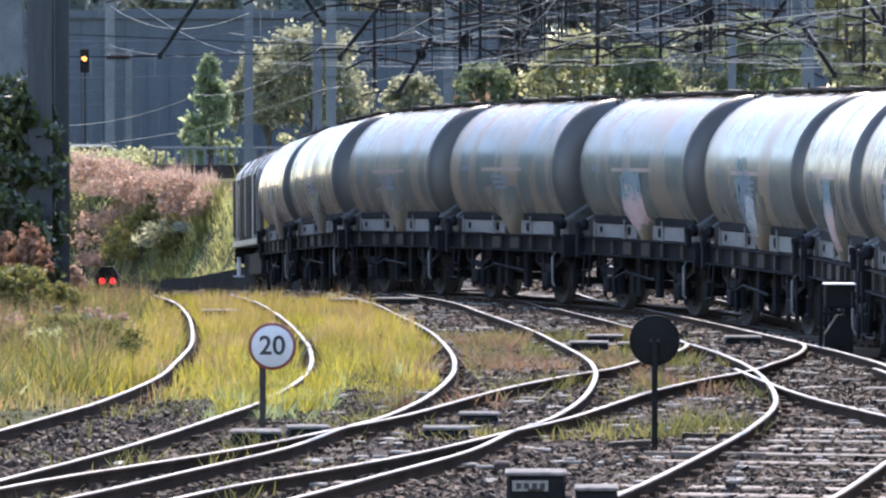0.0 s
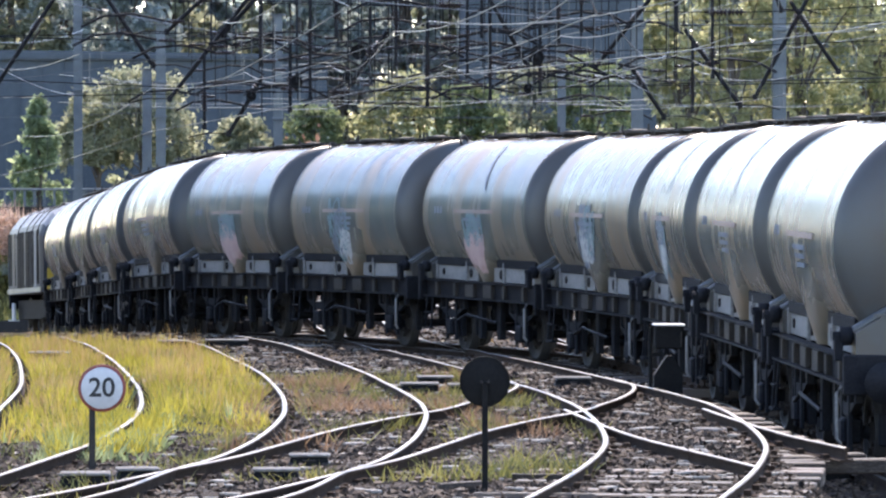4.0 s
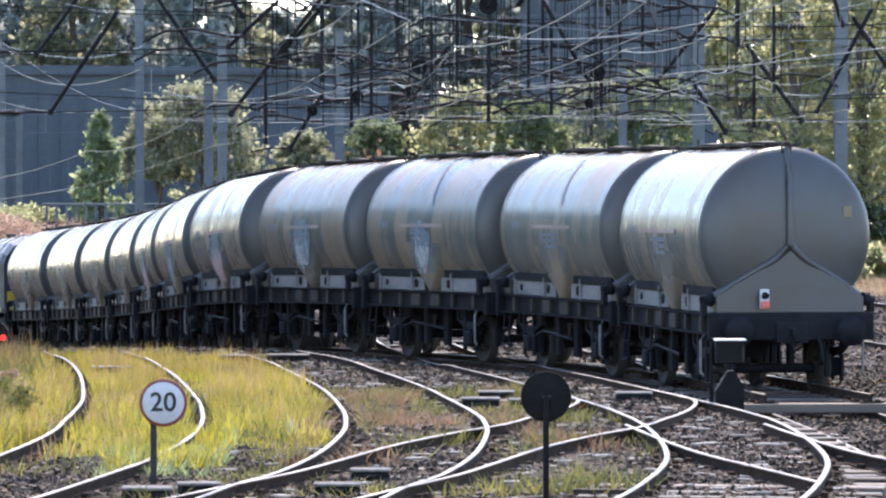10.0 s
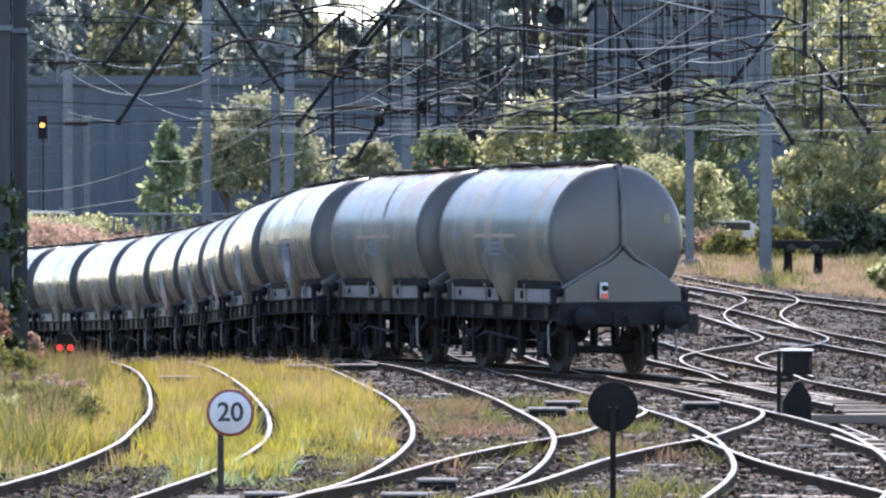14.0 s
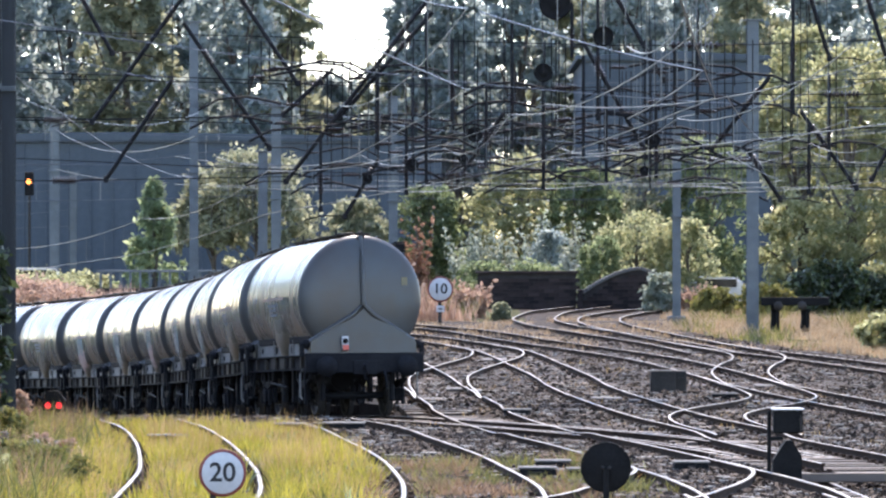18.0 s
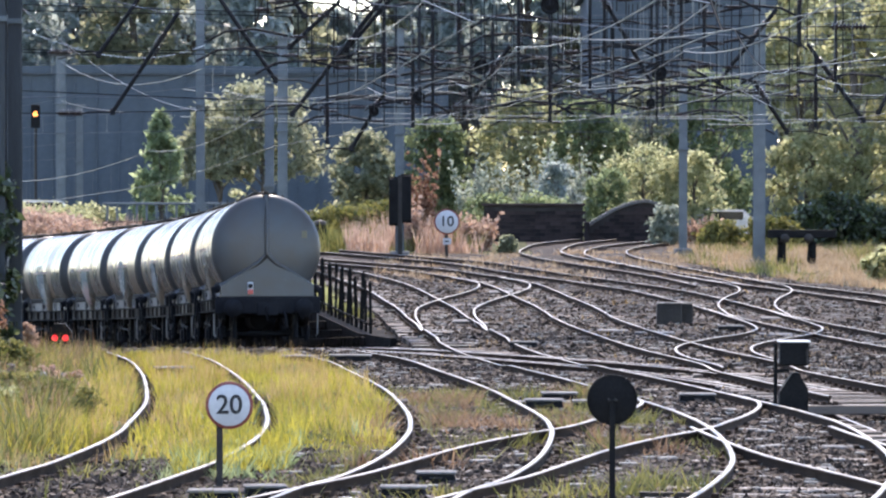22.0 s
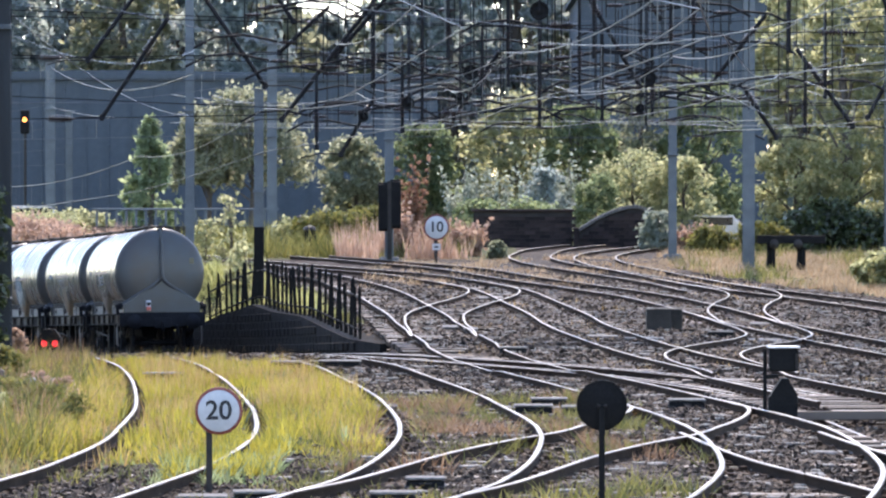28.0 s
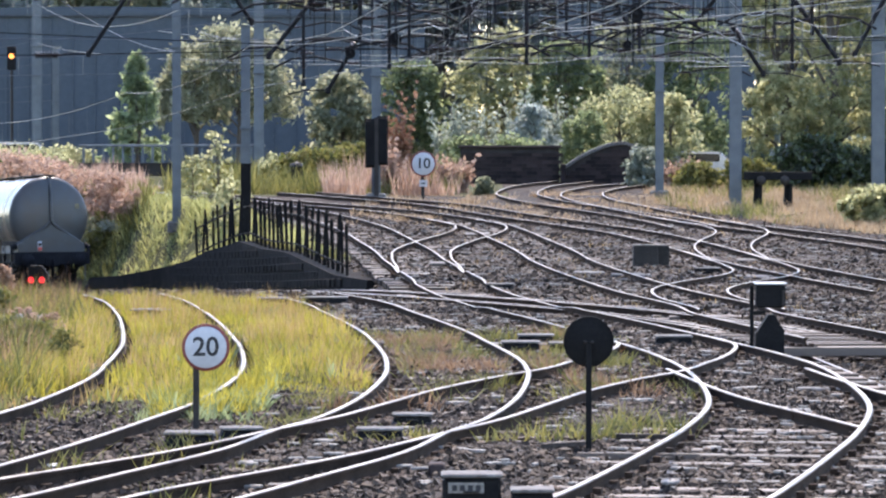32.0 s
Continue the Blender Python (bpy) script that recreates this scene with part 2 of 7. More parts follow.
def tank_paint():
    """Silver-grey gloss paint with cement dust, reflected ground in its tan, and rusty streaks that run down from the
    top.
    """
    m = mat("dusty_silver_tank_paint", (0.084, 0.108, 0.104), (0.14, 0.165, 0.157), 0.13, 0.7, 1.6, 0.0, metal=0.3, per_object=0.4, rough2=0.24, spec=0.24)
    nt = m.node_tree
    N, L = nt.nodes, nt.links
    bsdf = N["Principled BSDF"]
    clean = bsdf.inputs["Base Color"].links[0].from_socket
    tc, mp, no, rmp = N.new("ShaderNodeTexCoord"), N.new("ShaderNodeMapping"), N.new("ShaderNodeTexNoise"), N.new("ShaderNodeMapRange")
    mp.inputs["Scale"].default_value = (0.32, 1.5, 0.32)
    oi, av = N.new("ShaderNodeObjectInfo"), N.new("ShaderNodeVectorMath")
    av.operation = "ADD"
    sc = N.new("ShaderNodeVectorMath")
    sc.operation = "SCALE"
    sc.inputs[3].default_value = 40.0
    cb = N.new("ShaderNodeCombineXYZ")
    for i in range(3):
        L.new(oi.outputs["Random"], cb.inputs[i])
    L.new(cb.outputs[0], sc.inputs[0])
    L.new(tc.outputs["Object"], mp.inputs[0])
    L.new(mp.outputs[0], av.inputs[0])
    L.new(sc.outputs[0], av.inputs[1])
    L.new(av.outputs[0], no.inputs["Vector"])
    no.inputs["Scale"].default_value, no.inputs["Detail"].default_value = 1.1, 4
    rmp.inputs["From Min"].default_value, rmp.inputs["From Max"].default_value = 0.42, 0.74
    rmp.inputs["To Max"].default_value = 0.8
    L.new(no.outputs[0], rmp.inputs["Value"])
    mix = N.new("ShaderNodeMix")
    mix.data_type = "RGBA"
    mix.inputs[7].default_value = (0.33, 0.23, 0.145, 1)
    L.new(rmp.outputs[0], mix.inputs[0])
    L.new(clean, mix.inputs[6])
    # cement dust caked on the lower flanks; its tan also paints the reflected grass
    sep, low, spot, dust = N.new("ShaderNodeSeparateXYZ"), N.new("ShaderNodeMapRange"), N.new("ShaderNodeTexNoise"), N.new("ShaderNodeMix")
    L.new(tc.outputs["Object"], sep.inputs[0])
    L.new(sep.outputs[2], low.inputs["Value"])
    low.inputs["From Min"].default_value, low.inputs["From Max"].default_value = 2.1, 1.35
    spot.inputs["Scale"].default_value, spot.inputs["Detail"].default_value = 1.6, 5
    L.new(av.outputs[0], spot.inputs["Vector"])
    mul = N.new("ShaderNodeMath")
    mul.operation = "MULTIPLY"
    L.new(low.outputs[0], mul.inputs[0])
    L.new(spot.outputs[0], mul.inputs[1])
    dust.data_type = "RGBA"
    dust.inputs[7].default_value = (0.36, 0.27, 0.19, 1)
    L.new(mul.outputs[0], dust.inputs[0])
    L.new(mix.outputs[2], dust.inputs[6])
    # rusty grime round the filling hatches
    high, stain, crown = N.new("ShaderNodeMapRange"), N.new("ShaderNodeMath"), N.new("ShaderNodeMix")
    L.new(sep.outputs[2], high.inputs["Value"])
    high.inputs["From Min"].default_value, high.inputs["From Max"].default_value = 2.75, 3.45
    stain.operation = "MULTIPLY"
    L.new(high.outputs[0], stain.inputs[0])
    L.new(no.outputs[0], stain.inputs[1])
    crown.data_type = "RGBA"
    crown.inputs[7].default_value = (0.27, 0.19, 0.125, 1)
    L.new(stain.outputs[0], crown.inputs[0])
    L.new(dust.outputs[2], crown.inputs[6])
    L.new(crown.outputs[2], bsdf.inputs["Base Color"])
    # rust and dust are dull where they lie
    both, dull, matt = N.new("ShaderNodeMath"), N.new("ShaderNodeMapRange"), N.new("ShaderNodeMapRange")
    both.operation = "MAXIMUM"
    L.new(rmp.outputs[0], both.inputs[0])
    L.new(mul.outputs[0], both.inputs[1])
    dull.inputs["To Min"].default_value, dull.inputs["To Max"].default_value = 0.25, 0.05
    matt.inputs["To Min"].default_value, matt.inputs["To Max"].default_value = 0.22, 0.45
    for n in (dull, matt):
        L.new(both.outputs[0], n.inputs["Value"])
    L.new(dull.outputs[0], bsdf.inputs["Metallic"])
    L.new(matt.outputs[0], bsdf.inputs["Roughness"])
    return m


TANK = tank_paint()
# brown-to-teal mottle puts the reflections on the end into its colour
TANK_END = mat("dusty_tank_end_with_reflections", (0.066, 0.056, 0.047), (0.066, 0.075, 0.077), 0.3, 0.45, 2, 0.02, metal=0.15)


# ---- mesh helpers ----
class Soup:
    """Collects vertices and faces for one mesh; a face carries its material slot."""

    def __init__(self):
        self.v, self.f, self.k, self.smooth = [], [], [], []

    def add(self, verts, faces, slot=0, smooth=False):
        b = len(self.v)
        self.v += [tuple(p) for p in verts]
        self.f += [tuple(b + i for i in q) for q in faces]
        self.k += [slot] * len(faces)
        self.smooth += [smooth] * len(faces)
        return self

    def box(self, c, s, slot=0, bevel=0.0, turn=0.0, taper=1.0):
        """Box at centre c with size s; bevel chamfers all its long edges, taper shrinks the top."""
        hx, hy, hz = s[0] / 2, s[1] / 2, s[2] / 2
        b = min(bevel, hx * 0.6, hy * 0.6, hz * 0.6)
        vs, fs = [], []
        if b <= 0:
            for z, q in ((-hz, 1), (hz, taper)):
                vs += [(-hx * q, -hy * q, z), (hx * q, -hy * q, z), (hx * q, hy * q, z), (-hx * q, hy * q, z)]
            fs = [(3, 2, 1, 0), (4, 5, 6, 7), (0, 1, 5, 4), (1, 2, 6, 5), (2, 3, 7, 6), (3, 0, 4, 7)]
        else:
            for z, i, q in ((-hz, b, 1), (-hz + b, 0, 1), (hz - b, 0, taper), (hz, b, taper)):
                x, y = hx * q - i, hy * q - i
                vs += [(-x + b, -y, z), (x - b, -y, z), (x, -y + b, z), (x, y - b, z), (x - b, y, z), (-x + b, y, z), (-x, y - b, z), (-x, -y + b, z)]
            for r in range(3):
                fs += [(r * 8 + i, r * 8 + (i + 1) % 8, r * 8 + 8 + (i + 1) % 8, r * 8 + 8 + i) for i in range(8)]
            fs += [tuple(reversed(range(8))), tuple(range(24, 32))]
        ca, sa = math.cos(turn), math.sin(turn)
        return self.add([(c[0] + x * ca - y * sa, c[1] + x * sa + y * ca, c[2] + z) for x, y, z in vs], fs, slot)

    def tube(self, pts, r, segs=8, slot=0, caps=True, r_end=None):
        """Round bar through the points."""
        pts = [Vector(p) for p in pts]
        n = len(pts)
        rings, fs = [], []
        for i, p in enumerate(pts):
            d = (pts[min(i + 1, n - 1)] - pts[max(i - 1, 0)]).normalized()
            a = d.cross(Vector((0, 0, 1)) if abs(d.z) < 0.95 else Vector((1, 0, 0))).normalized()
            b = d.cross(a)
            q = r if r_end is None else r + (r_end - r) * i / (n - 1)
            rings += [p + (a * math.cos(t) + b * math.sin(t)) * q for t in (2 * math.pi * j / segs for j in range(segs))]
        for i in range(n - 1):
            fs += [(i * segs + j, i * segs + (j + 1) % segs, (i + 1) * segs + (j + 1) % segs, (i + 1) * segs + j) for j in range(segs)]
        self.add(rings, fs, slot, segs > 5)
        if caps:
            self.add(rings[:segs], [tuple(range(segs))], slot)
            self.add(rings[-segs:], [tuple(reversed(range(segs)))], slot)
        return self

    def lathe(self, prof, c=(0, 0, 0), axis="z", segs=24, slot=0, smooth=True):
        """Turns the profile (radius, along) round an axis through c."""
        vs, fs = [], []
        for r, h in prof:
            for j in range(segs):
                a = 2 * math.pi * j / segs
                x, y = r * math.cos(a), r * math.sin(a)
                p = {"z": (x, y, h), "y": (x, h, y), "x": (h, x, y)}[axis]
                vs.append((c[0] + p[0], c[1] + p[1], c[2] + p[2]))
        for i in range(len(prof) - 1):
            for j in range(segs):
                q = (i * segs + j, i * segs + (j + 1) % segs, (i + 1) * segs + (j + 1) % segs, (i + 1) * segs + j)
                fs.append(q if axis != "y" else q[::-1])
        return self.add(vs, fs, slot, smooth)

    def prism(self, outline, y0, y1, slot=0):
        """Extrudes an outline of (x, z) along y."""
        n = len(outline)
        vs = [(x, y0, z) for x, z in outline] + [(x, y1, z) for x, z in outline]
        fs = [(i, (i + 1) % n, n + (i + 1) % n, n + i) for i in range(n)] + [tuple(reversed(range(n))), tuple(range(n, 2 * n))]
        return self.add(vs, fs, slot)

    def mesh(self, name, *mats):
        me = bpy.data.meshes.new(name)
        me.from_pydata(self.v, [], self.f)
        for m in mats:
            me.materials.append(m)
        me.polygons.foreach_set("material_index", self.k)
        me.polygons.foreach_set("use_smooth", self.smooth)
        me.update()
        return me


def part(name, soup, material, parent=None, label="", at=None):
    """Links a soup (or a mesh that is shared) as one mesh object under a thing or a part."""
    me = soup if isinstance(soup, bpy.types.Mesh) else soup.mesh(name, *(material if isinstance(material, (list, tuple)) else [material]))
    ob = new(name, me)
    ob.parent = parent
    if at is not None:
        ob.matrix_basis = at
    if label:
        ob["label"] = label
    return ob


def thing(name, m, label, category, group="", kind=""):
    """An Empty at the base of a thing."""
    ob = new(name)
    ob.matrix_basis = m
    return tagged(ob, label, category, group, kind)


def spline(pts, step):
    """Catmull-Rom curve through the points, at about even steps."""
    P = [Vector(p) for p in pts]
    P = [P[0] * 2 - P[1]] + P + [P[-1] * 2 - P[-2]]
    out = []
    for i in range(1, len(P) - 2):
        a, b, c, d = P[i - 1:i + 3]
        n = max(2, int((c - b).length / step) + 1)
        for j in range(n):
            t = j / n
            out.append(0.5 * ((2 * b) + (c - a) * t + (2 * a - 5 * b + 4 * c - d) * t * t + (3 * b - a - 3 * c + d) * t ** 3))
    return out + [P[-2]]


def even(curve, step):
    """Points on a polyline at equal spacing, with the headings there."""
    s = np.concatenate([[0], np.cumsum([(b - a).length for a, b in zip(curve, curve[1:])])])
    A = np.array([tuple(p) for p in curve])
    u = np.arange(0, s[-1], step)
    Q = np.stack([np.interp(u, s, A[:, i]) for i in range(A.shape[1])], 1)
    return Q


# ---- the lie of the land ----
TRAIN_WAY = [(6.84, 20.74, -0.80), (6.64, 29.58, -0.76), (6.61, 38.43, -0.72), (6.43, 47.28, -0.68), (6.07, 56.12, -0.65), (5.5, 64.95, -0.70), (3.43, 73.53, -0.71),
             (0.29, 81.81, -0.79), (-2.58, 90.17, -0.99), (-4.39, 98.83, -1.4), (-5.69, 107.58, -1.78), (-7.21, 116.3, -2.15), (-9.1, 124.95, -2.5),
             (-11.45, 133.48, -2.82), (-14.28, 141.86, -3.13), (-17.61, 150.06, -3.4), (-21.44, 158.04, -3.53), (-25.72, 165.78, -3.54), (-30.46, 173.25, -3.55),
             (-35.67, 180.4, -3.56), (-41.3, 187.2, -3.56), (-47.3, 193.7, -3.56), (-53.7, 199.8, -3.56), (-60.4, 205.6, -3.56), (-67.3, 211.1, -3.56), (-74.4, 216.4, -3.56)]
way = spline(TRAIN_WAY, 0.5)
way_s = np.concatenate([[0], np.cumsum([(b - a).length for a, b in zip(way, way[1:])])]) - 53.1
way_p = np.array([tuple(p) for p in way])
# middle of the cutting in which the line sinks away, a little to the right of the track
CUT_X, CUT_Y = [5.95, 6.11, 5.86, 4.86, 1.54, -2.28, -4.75, -6.45, -8.53, -11.31, -14.82, -19.14, -24.24, -30.07, -36.62, -43.86], [32.86, 44.85, 56.85, 68.8, 80.31, 91.69, 103.42, 115.3, 127.12, 138.79, 150.26, 161.45, 172.32, 182.8, 192.85, 202.42]


def cut_x(y):
    return float(np.interp(y, CUT_Y, CUT_X))


def cut_z(y):
    return float(np.interp(y, way_p[:, 1], way_p[:, 2]))


def way_at(u):
    return Vector([float(np.interp(u, way_s, way_p[:, i])) for i in range(3)])


BASE_Y, BASE_Z = [20, 46, 56, 72, 82, 105, 125, 148, 200, 400], [0, 0, -0.28, -0.6, -0.72, -0.8, -0.45, 0, 0.5, 0.6]
WALL_Y, WALL_TOP = [74, 92, 103, 114, 120, 125, 131, 134, 145, 170], [-0.8, -0.95, -1.05, -0.84, -0.9, -0.83, -1.32, -1.7, -2.6, -3.9]


def ease(a, b, x):
    t = min(1, max(0, (x - a) / (b - a)))
    return t * t * (3 - 2 * t)


def level(x, y):
    """Height of the rail heads at a place; the ballast lies a little lower."""
    base = float(np.interp(y, BASE_Y, BASE_Z))
    if y > 215:
        return base
    xp, zt = cut_x(y), cut_z(y)
    dx = x - xp
    if dx < 0:
        side = base + (zt - base) * ease(80, 97, y)
        z = zt + (side - zt) * ease(1.35, 2.0, -dx)
    elif y < 96:
        z = zt + (base - zt) * ease(1.1, 1.9, dx)
    else:
        top = float(np.interp(y, WALL_Y, WALL_TOP))
        top = max(top, zt - 0.05)
        z = zt if dx < 2.6 else top + (base - top) * ease(2.6, 3.5 + 1.7 * ease(106, 122, y) - 0.6 * ease(135, 145, y), dx)
    if y > 170:
        z += (base - z) * ease(170, 205, y)
    return z


def ground_sheet():
    xs = [-3000, -900, -300, -120, -70] + list(np.arange(-45, 45.1, 0.6)) + [70, 120, 300, 900, 3000]
    ys = [-600, -60, 5] + list(np.arange(18, 216, 0.8)) + [230, 260, 320, 500, 1200, 3500]
    nx = len(xs)
    s = Soup()
    vs = []
    for y in ys:
        for x in xs:
            z = level(x, y) - 0.135
            near = 18 < y < 216 and abs(x) < 45
            if near:
                z += 0.05 * noise.noise(Vector((x * 0.9, y * 0.5, 0))) + 0.025 * noise.noise(Vector((x * 2.6, y * 2, 3)))
            vs.append((x, y, z))
    fs, ks = [], []
    for j in range(len(ys) - 1):
        for i in range(nx - 1):
            fs.append((j * nx + i, j * nx + i + 1, (j + 1) * nx + i + 1, (j + 1) * nx + i))
            x, y = xs[i], ys[j]
            ks.append(1 if grassy(x, y) or y > 172 or abs(x) > 30 else 0)
    s.v, s.f, s.k, s.smooth = vs, fs, ks, [True] * len(fs)
    ob = part("ground", s, [BALLAST, SOIL])
    return tagged(ob, "dark stony ballast and rough soil of a railway yard", "ground", kind="structure")


def grassy(x, y):
    """Where turf has grown over the ballast."""
    n = 0.8 * noise.noise(Vector((x * 0.5, y * 0.12, 7)))
    if 41.5 + 2.2 * noise.noise(Vector((x * 0.9, 3, 1))) < y < 82:
        edge = np.interp(y, [41, 43, 50, 60, 70, 76, 83], [-1.2, -0.75, -0.7, -1.1, -1.9, -2.8, -3.8])
        if x < edge + n * 0.5:
            return True
    if 34 < y <= 43 and x < -3.6 + n - (41.5 - y) * 0.1:
        return True
    xp = cut_x(y)
    if 108 < y < 175 and 2.4 < x - xp < np.interp(y, [108, 120, 140, 175], [2.6, 3.5, 5.0, 7.5]):
        return True
    return (y > 119 and x > np.interp(y, [120, 128, 136, 147, 155, 175], [13.2, 10.5, 8.6, 7.2, 7.4, 9.6])) or (y > 153 and -14 < x < 2.2)


TRACKS = {
    "far_left": [(-4.75, 29.5), (-3.9, 33.8), (-3.33, 37.7), (-3.08, 39.9), (-2.9, 44.1), (-3.14, 49.7), (-3.57, 56.5), (-4.52, 68.0), (-5.41, 76.4), (-6.28, 81.7)],
    "left": [(-2.9, 27.4), (-2.24, 29.4), (-1.68, 31.4), (-1.05, 33.7), (-0.7, 35.9), (-0.37, 37.4), (-0.06, 40.0), (0.12, 43.1), (0.14, 45.6), (0.0, 51.0), (-0.35, 59.0),
             (-1.02, 68.0), (-1.8, 76.4), (-2.88, 82.3)],
    "left_fork": [(-3.3, 28.6), (-2.73, 30.4), (-2.31, 31.4), (-1.45, 33.5), (-0.7, 35.9)],
    "crossover": [(-0.7, 35.9), (-0.22, 37.4), (0.2, 39.2), (0.68, 41.3), (1.29, 43.3), (1.98, 45.3), (2.56, 49.0), (2.97, 53.1), (3.04, 56.0), (2.83, 58.5), (2.59, 61.7)],
    "main": [(0.94, 27.0), (1.52, 29.4), (1.85, 30.9), (2.37, 33.5), (2.83, 36.0), (3.21, 38.8), (3.35, 41.3), (3.37, 44.1), (3.3, 46.3), (3.21, 51.0), (2.97, 56.5),
             (2.59, 61.7), (2.08, 68.0), (1.12, 78.1), (0.36, 86.4), (-0.25, 96.2), (-0.93, 107.9), (-1.49, 114.2), (-2.3, 122.5), (-3.19, 128.3), (-4.85, 136.0),
             (-7.23, 144.1), (-8.9, 149.8), (-10.9, 158.5), (-13.2, 168.0), (-15.6, 178.0)],
    "second_main": [(5.87, 59.0), (5.34, 68.0), (5.05, 73.2), (4.54, 79.8), (3.92, 87.0), (3.2, 98.3), (2.73, 108.5), (2.13, 115.9), (1.24, 125.2), (-0.34, 131.6),
                    (-1.73, 136.0), (-4.02, 140.6), (-7.0, 146.4), (-9.3, 152.6), (-11.6, 159.5), (-14.4, 168.5), (-17.2, 177.5)],
    "far_crossover": [(-0.25, 96.2), (-0.54, 105.9), (-0.47, 110.4), (0.12, 115.3), (0.83, 119.8), (1.12, 123.2), (1.0, 126.0), (0.28, 129.1)],
    "third": [(5.25, 73.2), (4.92, 78.1), (4.88, 82.3), (5.12, 85.4), (5.8, 88.7), (6.81, 92.3), (7.4, 95.8), (7.51, 99.6), (7.36, 105.0), (6.67, 112.0), (5.59, 119.5),
              (4.25, 125.2), (2.17, 132.5), (0.11, 140.6), (-2.66, 146.7), (-5.38, 153.7)],
    "third_through": [(9.35, 83.2), (8.69, 89.8), (8.05, 97.4), (7.47, 105.0), (6.67, 112.0)],
    "fourth": [(7.47, 105.0), (7.4, 109.1), (7.52, 112.3), (7.9, 115.6), (8.47, 119.1), (8.68, 121.7), (8.55, 124.4), (7.78, 128.3), (6.91, 133.3), (6.07, 138.7),
               (5.23, 144.6), (4.97, 149.1), (5.32, 155.2), (6.48, 161.9), (8.48, 169.2)],
    "fourth_through": [(12.78, 108.5), (11.68, 113.6), (10.54, 118.4), (9.31, 122.8), (8.03, 127.5), (6.91, 133.3)],
    "fifth": [(7.53, 123.6), (6.74, 129.1), (5.45, 135.1), (4.15, 140.6), (3.12, 145.6), (2.69, 150.6), (2.87, 156.0), (3.62, 163.7), (5.4, 171.1)],
    "right_spur": [(3.96, 38.5), (3.61, 40.4), (3.33, 42.9), (3.16, 44.9)],
}
ZIGZAG = {}
for key_name, ctrl in TRACKS.items():
    ZIGZAG[key_name] = [Vector((p.x, p.y, max(level(p.x, p.y), float(np.interp(p.y, BASE_Y, BASE_Z)) - 0.06))) for p in spline([(x, y, 0) for x, y in ctrl], 0.6)]
ZIGZAG["train"] = [p for p in way if p.y < 170]

RAIL_PROFILE = [(-0.07, -0.135), (0.07, -0.135), (0.07, -0.123), (0.012, -0.105), (0.010, -0.04), (0.029, -0.034), (0.031, -0.016), (0.027, -0.007), (0.018, -0.002), (0.009, 0.0),
                (-0.009, 0.0), (-0.018, -0.002), (-0.027, -0.007), (-0.031, -0.016), (-0.029, -0.034), (-0.010, -0.04), (-0.012, -0.105), (-0.07, -0.123)]


def rail(curve, side):
    """One running rail: its section swept at half the gauge to one side of the track's middle."""
    s = Soup()
    n, m = len(curve), len(RAIL_PROFILE)
    vs = []
    for i, p in enumerate(curve):
        d = curve[min(i + 1, n - 1)] - curve[max(i - 1, 0)]
        r = Vector((d.y, -d.x, 0)).normalized()
        c = p + r * side * 0.753
        vs += [c + r * a + Vector((0, 0, b)) for a, b in RAIL_PROFILE]
    for i in range(n - 1):
        for j in range(m):
            k = (j + 1) % m
            s.f.append((i * m + j, i * m + k, (i + 1) * m + k, (i + 1) * m + j))
            s.k.append(1 if 7 <= j <= 11 else 0)
            s.smooth.append(6 <= j <= 12)
    s.v = [tuple(v) for v in vs]
    s.add(vs[:m], [tuple(reversed(range(m)))], 0)
    s.add(vs[-m:], [tuple(range(m))], 0)
    return s


def sleeper_mesh():
    s = Soup().box((0, 0, -0.215), (2.6, 0.25, 0.13), 0, 0.012)
    for side in (-1, 1):
        s.box((side * 0.753, 0, -0.153), (0.34, 0.18, 0.022), 1)
        for q in (-1, 1):
            s.box((side * 0.753 + q * 0.085, 0, -0.125), (0.06, 0.11, 0.05), 1)
    return s.mesh("sleeper", TIMBER, RAIL_SIDE)


